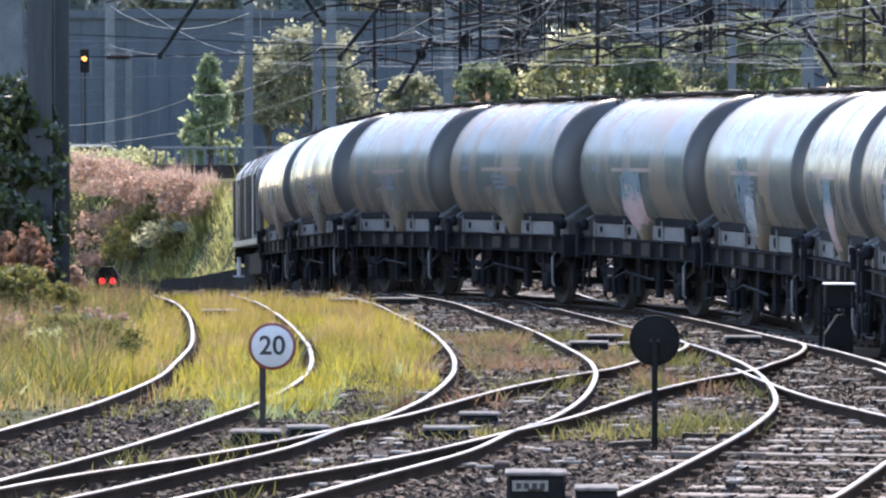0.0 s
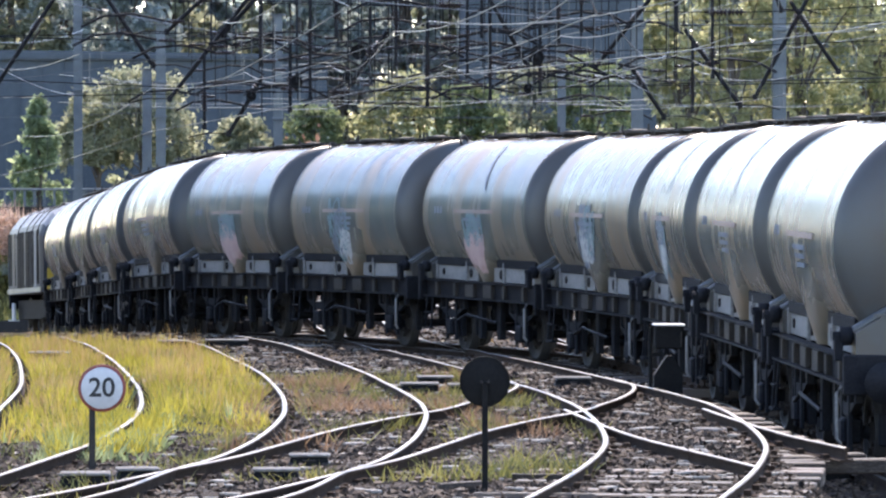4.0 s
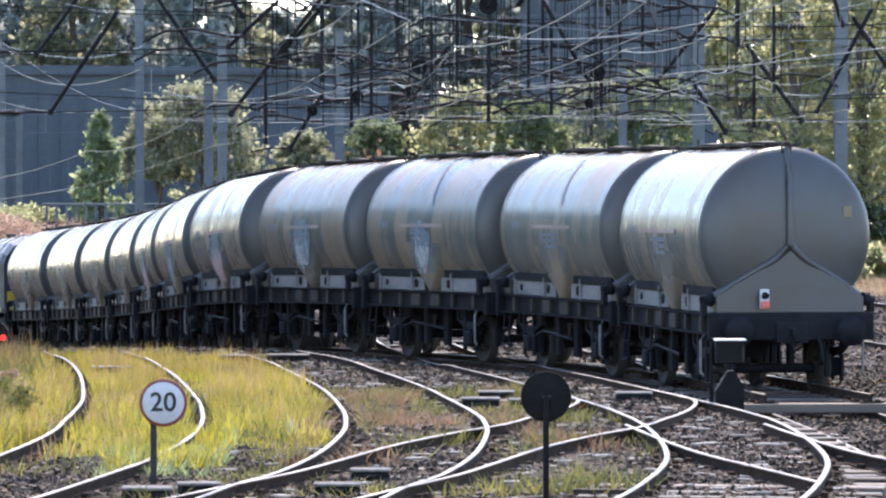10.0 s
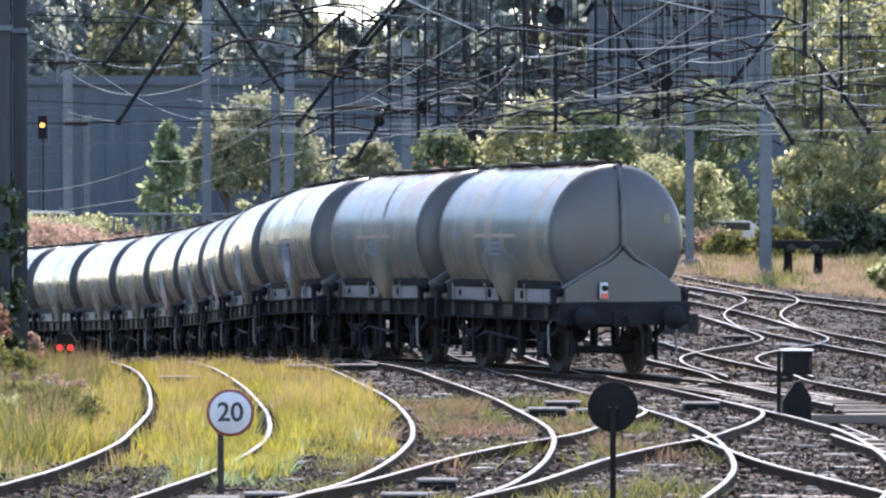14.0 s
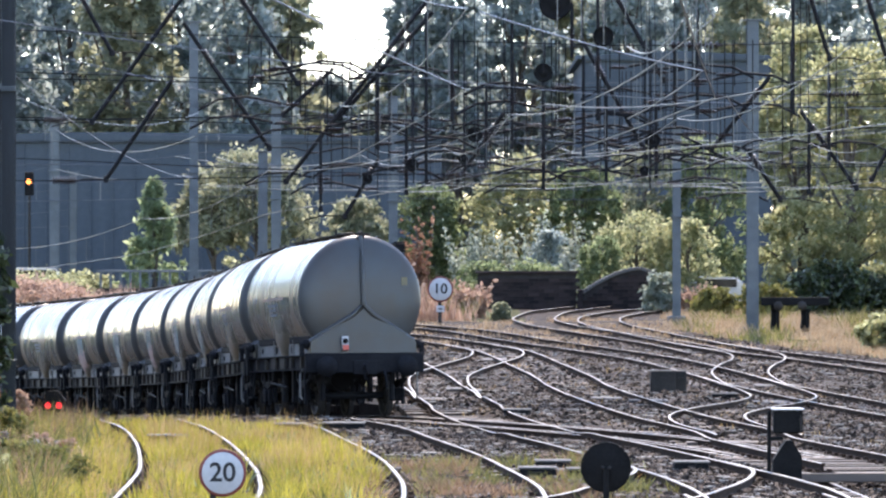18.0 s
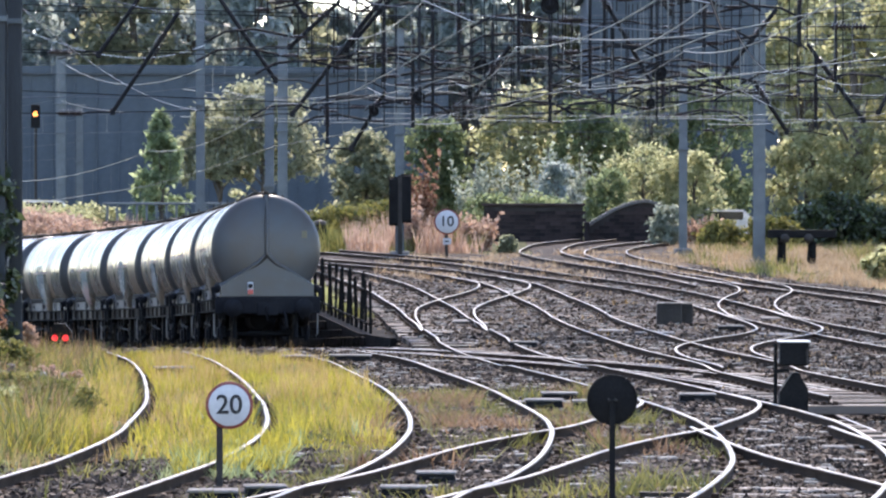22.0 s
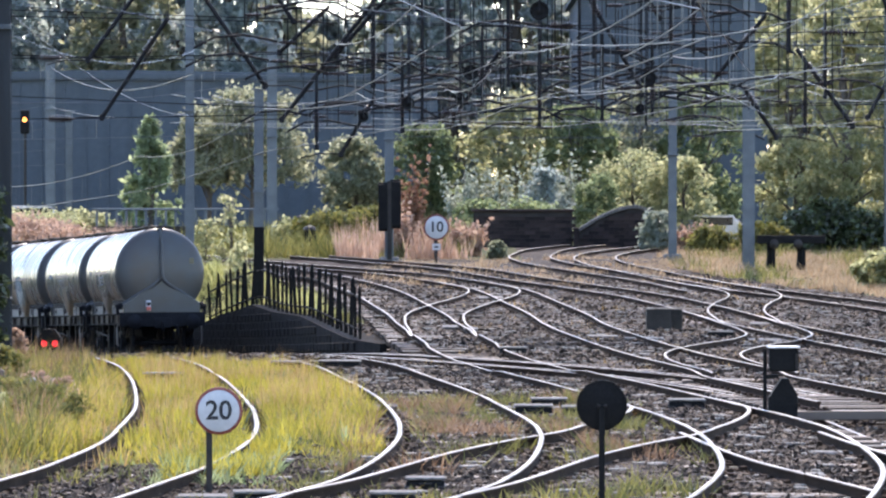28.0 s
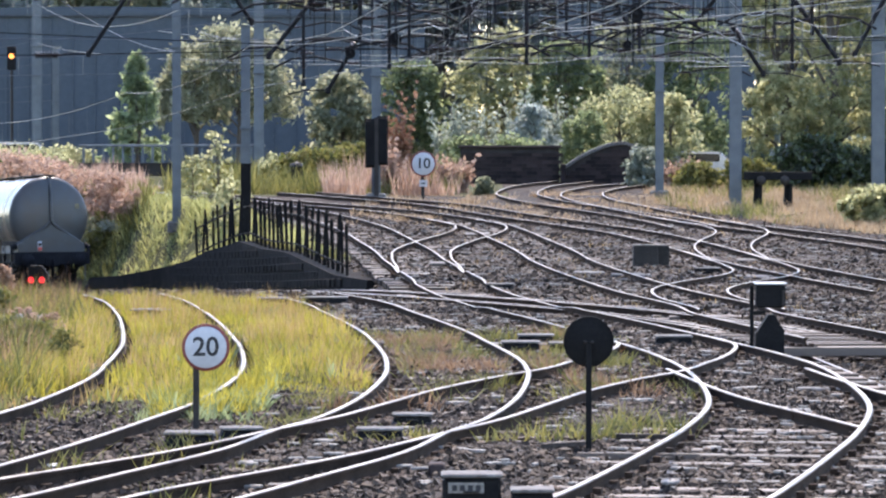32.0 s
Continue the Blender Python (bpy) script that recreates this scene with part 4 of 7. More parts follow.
def loco():
    """Short three-axle diesel shunter with glazed cab ends, grey roof and dark doors."""
    g = thing("shunting_locomotive", Matrix(), "dark diesel shunter with large windows hauling the tank wagons", "locomotive")
    sec = [(-1.30, 1.25), (1.30, 1.25), (1.32, 2.85), (1.22, 3.15), (0.95, 3.48), (0.5, 3.68), (-0.5, 3.68), (-0.95, 3.48), (-1.22, 3.15), (-1.32, 2.85)]
    n = len(sec)
    body = Soup()
    vs = []
    for y, q in ((-3.72, 0.95), (-3.45, 1.0), (3.45, 1.0), (3.72, 0.95)):
        vs += [(x * q, y, 1.25 + (z - 1.25) * (1 if q == 1 else 0.95)) for x, z in sec]
    for r in range(3):
        for i in range(n):
            k = (i + 1) % n
            body.add([vs[r * n + i], vs[r * n + k], vs[(r + 1) * n + k], vs[(r + 1) * n + i]], [(0, 1, 2, 3)], 1 if 3 <= i <= 7 else 0)
    body.add(vs[:n], [tuple(reversed(range(n)))], 0).add(vs[-n:], [tuple(range(n))], 0)
    part("body", body, [LOCO_DARK, LOCO_ROOF], g)
    for sg in (-1, 1):
        part("end_panel", Soup().box((0, sg * 3.74, 1.62), (2.3, 0.05, 0.6), 0, 0.01), YELLOW, g, "yellow warning panel")
        for q in (-0.62, 0.62):
            part("windscreen", Soup().box((q, sg * 3.72, 2.70), (0.95, 0.06, 0.7), 0, 0.03), GLASS, g)
        part("buffer_beam", Soup().box((0, sg * 3.77, 1.05), (2.5, 0.16, 0.40), 0, 0.02), WAGON_UNDER, g)
        for sx in (-1, 1):
            part("buffer", Soup().lathe([(0.0, 0.0), (0.13, 0.0), (0.13, 0.2), (0.24, 0.24), (0.24, 0.28), (0.0, 0.29)], (0, 0, 0), "y", 18), WAGON_UNDER, g,
                 at=Matrix.Translation((sx * 0.87, sg * 3.82, 1.05)) @ Matrix.Rotation(0 if sg > 0 else math.pi, 4, "Z"))
    for sx in (-1, 1):
        part("sill_band", Soup().box((sx * 1.315, 0, 1.34), (0.03, 7.1, 0.14), 0, 0.006), LOCO_TRIM, g, "cream band along the sill")
        for y, w2, h2, z2 in ((2.9, 0.9, 1.5, 2.25), (0.6, 1.4, 1.6, 2.2), (-1.2, 1.4, 1.6, 2.2), (-3.0, 0.45, 1.5, 2.25), (-2.2, 0.35, 1.5, 2.25)):
            d = part("dark_opening", Soup().box((sx * 1.315, y, z2), (0.03, w2, h2), 0, 0.01), BLACK_PAINT, g, "tall dark window")
            part("window_bar", Soup().box((sx * 1.335, y, z2), (0.015, 0.05, h2)), DARK_STEEL, d)
        for y in (2.1, -0.4, -2.5):
            part("side_pillar", Soup().box((sx * 1.318, y, 2.25), (0.03, 0.55 if y > 0 else 0.32, 1.5), 0, 0.006), LOCO_DARK, g, "dark side panel")
        part("cab_door", Soup().box((sx * 1.32, -2.62, 2.2), (0.03, 0.42, 1.62), 0, 0.006), LOCO_ROOF, g, "pale grey cab door")
        part("side_frame", Soup().box((sx * 1.0, 0, 0.80), (0.06, 6.8, 0.55), 0, 0.01), WAGON_UNDER, g)
        part("footstep", Soup().box((sx * 1.2, 3.1, 0.5), (0.25, 0.5, 0.04)).box((sx * 1.2, 3.1, 0.75), (0.06, 0.45, 0.5)), PALE_CAB, g, "pale worn footstep")
    part("fuel_tank", Soup().box((0, -2.6, 0.8), (2.2, 0.9, 0.6), 0, 0.08), WAGON_UNDER, g)
    part("exhaust", Soup().lathe([(0.16, 0), (0.16, 0.18), (0.12, 0.2), (0.0, 0.2)], (0, 0.5, 3.66), "z", 14), DARK_STEEL, g)
    for y in (-2.9, -1.7, -0.5, 1.4):
        part("roof_seam", Soup().tube([(x * 1.008, y, 1.25 + (z - 1.25) * 1.008) for x, z in sec[2:10]], 0.014, 5), DARK_STEEL, g, "dark seam across the roof")
    for y in (-2.3, 2.2):
        part("roof_vent", Soup().box((0, y, 3.70), (0.8, 0.7, 0.10), 0, 0.02), LOCO_ROOF, g)
    return g


def rear_offset(t):
    """How far along its way the last wagon's rear rim is at t seconds."""
    return 0.885 * (-48.131 + t * (3.6119 + t * (-0.00333 + t * 0.000362)))


def carried_pose(u, gap):
    """Pose of a vehicle on the way, its middle at u, riding on two points gap apart."""
    a, b = way_at(u - gap / 2), way_at(u + gap / 2)
    f = (b - a).normalized()
    r = f.cross(Vector((0, 0, 1))).normalized()
    up = r.cross(f)
    m = Matrix((r, f, up)).transposed().to_4x4()
    m.translation = (a + b) / 2
    return m


TRAIN = []      # vehicle, its place behind the rear rim, its wheelbase
SPINNING = []   # wheelset, its rest place, its radius


def build_train():
    first = tank_wagon()
    lengths = [k * PITCH + HALF for k in range(11)]
    wagons = [first] + [copy_thing(first, Matrix()) for _ in range(10)]
    for k, w in enumerate(wagons):
        for y in (-AXLE, AXLE):
            ws = wheelset_parts(w, y, 0.44, pose(0, y, 0.44))
            SPINNING.append((ws, (0, y, 0.44), 0.44))
        TRAIN.append((w, lengths[k], 2 * AXLE))
        rnd = random.Random(k + 5)
        # markings on the flank that faces the yard
        part("marking", ribbon([(-1.15 + 2.1 * i / 15, AXIS + 0.04) for i in range(16)], 0.032), RED_MARK, w, "faded red stripe on the tank's flank")
        for q in range(3):
            part("marking", ribbon([(-0.5 + 0.06 * q + (0.95 - 0.16 * q) * i / 11, AXIS - 0.10 - 0.1 * q) for i in range(12)], 0.028), BLUE_MARK, w, "bar of faded blue lettering")
        for q in range(3):
            part("marking", tank_patch(1.62 + 0.16 * q, 1.71 + 0.16 * q, 0, 5), BLUE_MARK, w, "small faded blue mark")
        if k in (2, 3, 5):
            for q in range(6):
                part("marking", hopper_scrawl(rnd, rnd.uniform(-0.35, 0.35), rnd.uniform(-0.5, -0.1), rnd.uniform(0.35, 0.6), 0.03), SPRAY if q % 2 else SPRAY_TEAL, w, "faded spray-paint scrawl")
            for q in range(4):
                part("marking", hopper_scrawl(rnd, rnd.uniform(-0.25, 0.25), rnd.uniform(-0.75, -0.4), 0.32, 0.022), SPRAY_WHITE, w, "drips of pale spray paint")
        if k in (4, 6):
            for q in range(7):
                part("marking", hopper_scrawl(rnd, -0.3 + 0.1 * q, rnd.uniform(-0.75, -0.5), 0.33, 0.05), SPRAY_PINK, w, "faded pink spray paint")
            for q in range(4):
                part("marking", hopper_scrawl(rnd, -0.3 + 0.2 * q, rnd.uniform(-0.32, -0.2), 0.3, 0.045), SPRAY_TEAL, w, "faded teal spray paint")
        if k in (1, 2, 4):
            curl = [(-0.55 + 0.75 * t, 62 - 44 * (1 - t) ** 1.6) for t in (i / 14 for i in range(15))]
            part("marking", curved_mark(curl, 0.035), SPRAY, w, "dark curved scuff high on the tank")
    last = wagons[0]
    tagged(last, "dusty silver-grey cement tank wagon with a red tail lamp")
    lamp = Soup().box((-0.42, -3.11, 1.53), (0.14, 0.06, 0.30), 0, 0.01)
    tl = part("tail_lamp", lamp, PALE_CAB, last, "white tail-lamp plate")
    part("lamp_base", Soup().box((-0.42, -3.155, 1.44), (0.13, 0.05, 0.11), 0, 0.01), TAIL, tl, "red panel of the tail lamp")
    part("lens", Soup().lathe([(0.0, -0.06), (0.052, -0.05), (0.056, 0.0), (0.0, 0.0)], (-0.42, -3.14, 1.58), "y", 14), BLACK_PAINT, tl, "dark lamp lens")
    part("placard", Soup().box((0.92, -HALF - 0.22, 2.84), (0.13, 0.012, 0.17)), FADED_PLATE, last, "small faded yellow plate")
    eng = loco()
    for y in (-2.3, 0.0, 2.3):
        ws = wheelset_parts(eng, y, 0.60, pose(0, y, 0.60))
        SPINNING.append((ws, (0, y, 0.60), 0.60))
    TRAIN.append((eng, 11 * PITCH + 3.5, 4.6))


def motions():
    """The train rolls away along its way, and its wheels turn."""
    for ob, behind, base in TRAIN:
        walk(ob, [(t, carried_pose(rear_offset(t) + behind, base)) for t in np.arange(0, 32.01, 0.5)])
    for ob, at, radius in SPINNING:
        start = rear_offset(0)
        walk(ob, [(t, Matrix.Translation(at) @ Matrix.Rotation(-(rear_offset(t) - start) / radius, 4, "X")) for t in np.arange(0, 32.01, 0.1)])


# ---- plants ----
def facet_mesh(name, quads, material):
    """A mesh of loose four- or three-cornered leaves, quads of shape (n, k, 3)."""
    n, k = quads.shape[:2]
    me = bpy.data.meshes.new(name)
    me.vertices.add(n * k)
    me.vertices.foreach_set("co", quads.reshape(-1).astype(np.float32))
    me.loops.add(n * k)
    me.loops.foreach_set("vertex_index", np.arange(n * k, dtype=np.int32))
    me.polygons.add(n)
    me.polygons.foreach_set("loop_start", np.arange(0, n * k, k, dtype=np.int32))
    me.polygons.foreach_set("loop_total", np.full(n, k, dtype=np.int32))
    me.materials.append(material)
    me.update(calc_edges=True)
    return me


def leaf_cloud(rnd, lumps, count, size, droop=0.3):
    """Leaves on the shells of many lumps, each lump (x, y, z, radius, squash)."""
    L = np.array(lumps)
    w = L[:, 3] ** 2
    pick = rnd.choice(len(L), count, p=w / w.sum())
    d = rnd.normal(size=(count, 3)) * np.array([0.62, 0.62, 0.55])
    c = L[pick, :3] + d * L[pick, 3][:, None]
    c[:, 2] = np.maximum(c[:, 2], 0.02)
    a = rnd.normal(size=(count, 3)) + d * 0.5
    a /= np.linalg.norm(a, axis=1)[:, None]
    b = np.cross(a, rnd.normal(size=(count, 3)))
    b /= np.linalg.norm(b, axis=1)[:, None]
    s = size * (0.5 + rnd.rand(count))[:, None]
    a, b = a * s, b * s * 0.55
    a[:, 2] -= droop * s[:, 0] * 0.5
    return np.stack([c - a, c + b * 0.9 - a * 0.1, c + a, c - b * 0.9 - a * 0.1], 1)


def tree(base, height, half, material, label, leaves=6000, leaf=0.22, seed=1, shape="round", trunk=True, name="tree", category="tree", group="", low=0.2):
    """Tapered trunk with limbs, and a crown of loose leaf clumps."""
    rnd = np.random.RandomState(seed)
    x, y, z = base
    t = thing(name, Matrix.Translation(base), label, category, group)
    lumps = []
    n = (240 if shape == "tall" else 200) if leaves > 8000 else 90
    for i in range(n):
        h = low + (1 - low) * rnd.rand()
        if shape == "cone":
            reach = half * (1.05 - h) * 1.15
        elif shape == "tall":
            reach = half * (0.55 + 0.55 * math.sin(math.pi * min(1, h * 0.95 + 0.05)))
        else:
            reach = half * math.sqrt(max(0.05, 1 - ((h - 0.5) / 0.56) ** 2))
        a, q = rnd.rand() * 6.283, reach * rnd.rand() ** 0.45
        r = ((0.075 + 0.10 * rnd.rand()) if leaves > 8000 else (0.09 + 0.13 * rnd.rand())) * half * (0.7 if shape == "cone" else 1)
        lumps.append((math.cos(a) * q, math.sin(a) * q * 0.8, h * height - r * 0.6, r, 0.75))
    if shape == "spiky":
        lumps = []
        for i in range(26):
            a, out, top = rnd.rand() * 6.283, half * rnd.rand() ** 0.6, height * (0.55 + 0.45 * rnd.rand())
            for j in range(9):
                u = j / 8
                r = half * (0.16 * (1 - u) + 0.035)
                lumps.append((math.cos(a) * out * (0.25 + 0.75 * u), math.sin(a) * out * (0.25 + 0.75 * u), top * (0.15 + 0.85 * u), r, 1))
        n = len(lumps)
    if trunk:
        s = Soup()
        s.tube([(0, 0, -0.3), (0.02 * height, 0, height * 0.35), (-0.01 * height, 0.02 * height, height * 0.85)], height * 0.022, 8, r_end=height * 0.006)
        tr = part("trunk", s, BARK, t)
        for k in range(0, n, n // 12):
            lx, ly, lz = lumps[k][:3]
            s0 = lz * 0.55
            part("limb", Soup().tube([(0, 0, s0), (lx * 0.5, ly * 0.5, s0 + (lz - s0) * 0.6), (lx, ly, lz)], height * 0.007, 5, r_end=height * 0.002), BARK, tr)
    part("crown", facet_mesh("crown", leaf_cloud(rnd, lumps, leaves, leaf), material), None, t)
    return t


def blades(rnd, spots, height, width, lean=0.35):
    """Three-cornered blades of grass on the spots (n, 3)."""
    n = len(spots)
    a = rnd.rand(n) * 6.283
    h = height * (0.45 + 0.75 * rnd.rand(n))
    x, y = spots[:, 0], spots[:, 1]
    h = h * (0.85 + 0.28 * np.sin(x * 2.3 + 2 * np.sin(y * 0.8)) + 0.22 * np.sin(y * 1.1 - x * 0.9) + 0.15 * np.sin(x * 5.1 + y * 2.3))
    w = width * (0.6 + 0.8 * rnd.rand(n))
    side = np.stack([np.cos(a) * w, np.sin(a) * w, np.zeros(n)], 1)
    tip = np.stack([rnd.normal(size=n) * lean * h, rnd.normal(size=n) * lean * h, h], 1)
    return np.stack([spots - side, spots + side, spots + tip], 1)


def scatter(rnd, count, x0, x1, y0, y1, keep):
    out = []
    for _ in range(count):
        x, y = x0 + (x1 - x0) * rnd.rand(), y0 + (y1 - y0) * rnd.rand()
        if keep(x, y):
            out.append((x, y, level(x, y) - 0.165))
    return np.array(out)


def meadow(name, label, material, seed, count, box, height, width, keep, lean=0.35):
    rnd = np.random.RandomState(seed)
    sp = scatter(rnd, count, *box, keep)
    me = facet_mesh(name, blades(rnd, sp, height, width, lean), material)
    return tagged(part(name, me, None), label, "grass", kind="stuff")


RAIL_LINES = {k: np.array([tuple(p)[:2] for p in c]) for k, c in ZIGZAG.items()}


def off_rails(x, y, gap=0.14):
    """True where no running rail of the overgrown tracks lies."""
    for k in ("far_left", "left"):
        A = RAIL_LINES[k]
        i = int(np.argmin((A[:, 1] - y) ** 2 * 4 + (A[:, 0] - x) ** 2))
        j = max(1, min(len(A) - 1, i))
        d = A[j] - A[j - 1]
        d = d / max(1e-6, math.hypot(*d))
        across = abs((x - A[j][0]) * d[1] - (y - A[j][1]) * d[0])
        if abs(across - 0.753) < gap:
            return False
    return True


def clumpy(x, y, f=0.8, cut=0.0, z=0.0):
    return noise.noise(Vector((x * f, y * f * 0.5, z))) > cut


def plants():
    turf = lambda x, y: y < 83 and x > -10 and grassy(x, y) and off_rails(x, y)
    meadow("grass", "tall yellow-green grass grown over the old sidings", GRASS, 11, 86000, (-9.5, 0.2, 41, 83), 0.27, 0.010, lambda x, y: turf(x, y) and clumpy(x, y, 0.9, -0.16))
    meadow("grass", "straw-coloured dry stalks among the green grass", DRY_GRASS, 12, 42000, (-10, 0.2, 38, 83), 0.33, 0.007, lambda x, y: turf(x, y) and clumpy(x, y, 0.7, -0.06, 4), 0.22)
    meadow("grass", "brown seed heads standing over the siding's grass", DRY_GRASS, 51, 12000, (-9.5, 0.2, 54, 83), 0.4, 0.008, lambda x, y: turf(x, y) and clumpy(x, y, 0.55, 0.02, 52), 0.18)
    meadow("weeds", "dark green weeds in clumps among the grass", LEAF_MID, 53, 14000, (-9.5, 0.2, 40, 82), 0.2, 0.022, lambda x, y: turf(x, y) and clumpy(x, y, 1.4, 0.2, 54), 0.6)
    meadow("grass", "rank grass that buries one rail of the siding", GRASS, 55, 3800, (-2.75, -1.75, 38.6, 45.2), 0.22, 0.012, lambda x, y: 38.6 + (x + 2.75) < y < 45.0, 0.4)
    meadow("weeds", "dark green weeds over the buried rail", LEAF_MID, 56, 2200, (-2.9, -1.7, 38.4, 44.5), 0.2, 0.02, lambda x, y: clumpy(x, y, 1.5, -0.1, 57), 0.6)
    meadow("weeds", "broad-leaved weeds among the siding's grass", WEED, 26, 16000, (-9.5, 0.2, 40, 82), 0.16, 0.028, lambda x, y: turf(x, y) and clumpy(x, y, 1.1, 0.08, 20), 0.7)
    meadow("weeds", "low weeds in the ballast beside the rails", WEED, 13, 30000, (-5, 4, 29, 62), 0.21, 0.011,
           lambda x, y: clumpy(x, y, 1.3, 0.14, 9) and off_rails(x, y) and (x < -1.2 or 41 < y < 62) and x < 2.6, 0.6)
    meadow("weeds", "leafy weeds at the edge of the siding", WEED, 61, 9000, (-9.6, -4.0, 40, 72), 0.5, 0.022, lambda x, y: x < -4.3 - (y - 44) * 0.06 and clumpy(x, y, 1.2, 0.05, 62), 0.45)
    meadow("weeds", "brown seeding weeds at the edge of the siding", RED_WEED, 14, 12000, (-9.6, -4.2, 44, 80), 0.55, 0.010, lambda x, y: x < -4.3 - (y - 44) * 0.075 and clumpy(x, y, 0.8, 0.02, 6), 0.25)
    meadow("weeds", "rank green weeds at the edge of the siding", WEED, 15, 16000, (-10.6, -4.0, 42, 82), 0.42, 0.018, lambda x, y: x < -4.2 - (y - 44) * 0.08 and clumpy(x, y, 0.9, -0.15, 2), 0.5)
    way_x = lambda y: cut_x(y)
    meadow("grass", "green grass on the cutting slope with sunlight in its colour", SLOPE_GRASS_LIT, 16, 110000, (-14, -3, 112, 170), 0.34, 0.024, lambda x, y: 2.7 < x - way_x(y) < 7.5 and grassy(x, y) and min(np.hypot(*(RAIL_LINES["main"] - (x, y)).T)) > 0.95, 0.5)
    meadow("weeds", "faded pink fireweed spikes on the cutting slope", PINK, 35, 5200, (-16, -10.6, 152, 163), 1.0, 0.03, lambda x, y: 3.7 < x - way_x(y) < 6.6 and clumpy(x, y, 0.8, -0.15, 31), 0.14)
    meadow("weeds", "rough green growth on the bank beyond the cutting", SLOPE_GRASS_LIT, 46, 24000, (-30, -11, 156, 184), 0.4, 0.04, lambda x, y: 2.4 < x - way_x(y) < 6.5, 0.5)
    meadow("weeds", "rank green weeds among the fireweed", WEED, 36, 9000, (-16, -10.6, 150, 163), 0.7, 0.03, lambda x, y: 2.7 < x - way_x(y) < 6.6 and clumpy(x, y, 0.8, -0.15, 33), 0.3)
    meadow("grass", "bleached pinkish dry grass along the yard's edge", PINK_GRASS, 17, 60000, (6.5, 22, 119, 172), 0.3, 0.024, lambda x, y: grassy(x, y) and clumpy(x, y, 0.35, -0.3, 8), 0.4)
    meadow("weeds", "green weeds among the bleached grass", WEED, 27, 16000, (7.5, 22, 124, 172), 0.5, 0.03, lambda x, y: grassy(x, y) and clumpy(x, y, 0.45, 0.1, 5), 0.45)
    meadow("weeds", "low reddish weeds in the ballast beside the siding", RED_WEED, 28, 16000, (-1.2, 2.2, 40, 62), 0.19, 0.011, lambda x, y: clumpy(x, y, 0.7, 0.0, 11) and off_rails(x, y, 0.2), 0.7)
    meadow("weeds", "low green weeds in the ballast beside the siding", WEED, 29, 18000, (-1.5, 2.2, 36, 62), 0.2, 0.012, lambda x, y: clumpy(x, y, 0.8, 0.12, 14) and off_rails(x, y, 0.2), 0.6)
    meadow("weeds", "yellowing tall weeds beyond the tracks", WEED, 18, 12000, (-10.5, 0.6, 154, 178), 0.95, 0.030, lambda x, y: y > 155 + 0.9 * noise.noise(Vector((x, 0, 0))) and clumpy(x, y, 0.5, -0.35), 0.35)
    meadow("weeds", "faded pink fireweed beyond the tracks", PINK, 19, 2600, (-4.5, 0.6, 153, 160), 1.2, 0.03, lambda x, y: clumpy(x, y, 0.7, -0.05, 3), 0.16)

    meadow("weeds", "low pinkish weeds in the far ballast", PINK_GRASS, 33, 16000, (-3, 12, 128, 156), 0.20, 0.02, lambda x, y: clumpy(x, y, 0.5, 0.02, 17), 0.6)
    meadow("weeds", "sparse dry weeds between the tracks", DRY_GRASS, 34, 9000, (-1, 9, 60, 128), 0.13, 0.013, lambda x, y: clumpy(x, y, 0.8, 0.22, 23), 0.6)
    rnd = np.random.RandomState(31)
    ys = 110 + 30 * rnd.rand(5000)
    top = np.maximum(np.interp(ys, WALL_Y, WALL_TOP), np.interp(ys, way_p[:, 1], way_p[:, 2]) - 0.05) - 0.12
    xs = np.interp(ys, CUT_Y, CUT_X) + 2.55 + 0.7 * rnd.rand(5000)
    me = facet_mesh("grass", blades(rnd, np.stack([xs, ys, top], 1), 0.20, 0.016, 0.5), WEED)
    tagged(part("grass", me, None), "rough grass along the top of the retaining wall", "grass", kind="stuff")
    tall = [(-150, -250, 95), (-20, -285, 90), (95, -270, 80), (190, -290, 85), (290, -280, 85), (385, -300, 85), (470, -265, 70), (545, -85, 45),
            (700, -255, 62), (650, -105, 45), (770, -240, 60), (890, -300, 75), (985, -245, 75), (1080, -275, 80), (1190, -290, 85), (1300, -270, 85), (1420, -290, 90), (1560, -280, 95), (1700, -290, 95)]
    for i, (px, top, half) in enumerate(tall):
        y = 236 + (i * 7) % 17
        k = y / 7400
        tree(((px - 784) * k, y, 0.3), 2.4 + (215 - top) * k, half * k * 1.15, LEAF_HAZED if i % 3 else LEAF_OLIVE, "tall dark tree behind the railway sheds", 10000, 0.25, 40 + i, "tall", True, group="tall trees", low=0.12)
        y2 = y + 24
        k2 = y2 / 7400
        crest = max(top, -80) if 420 < px < 720 else top + 25
        tree(((px + 48 - 784) * k2, y2, 0.3), 2.4 + (215 - crest) * k2, half * k2 * 1.3, LEAF_HAZED, "tall dark tree deep in the wood", 3600, 0.32, 440 + i, "tall", True, group="tall trees", low=0.05)
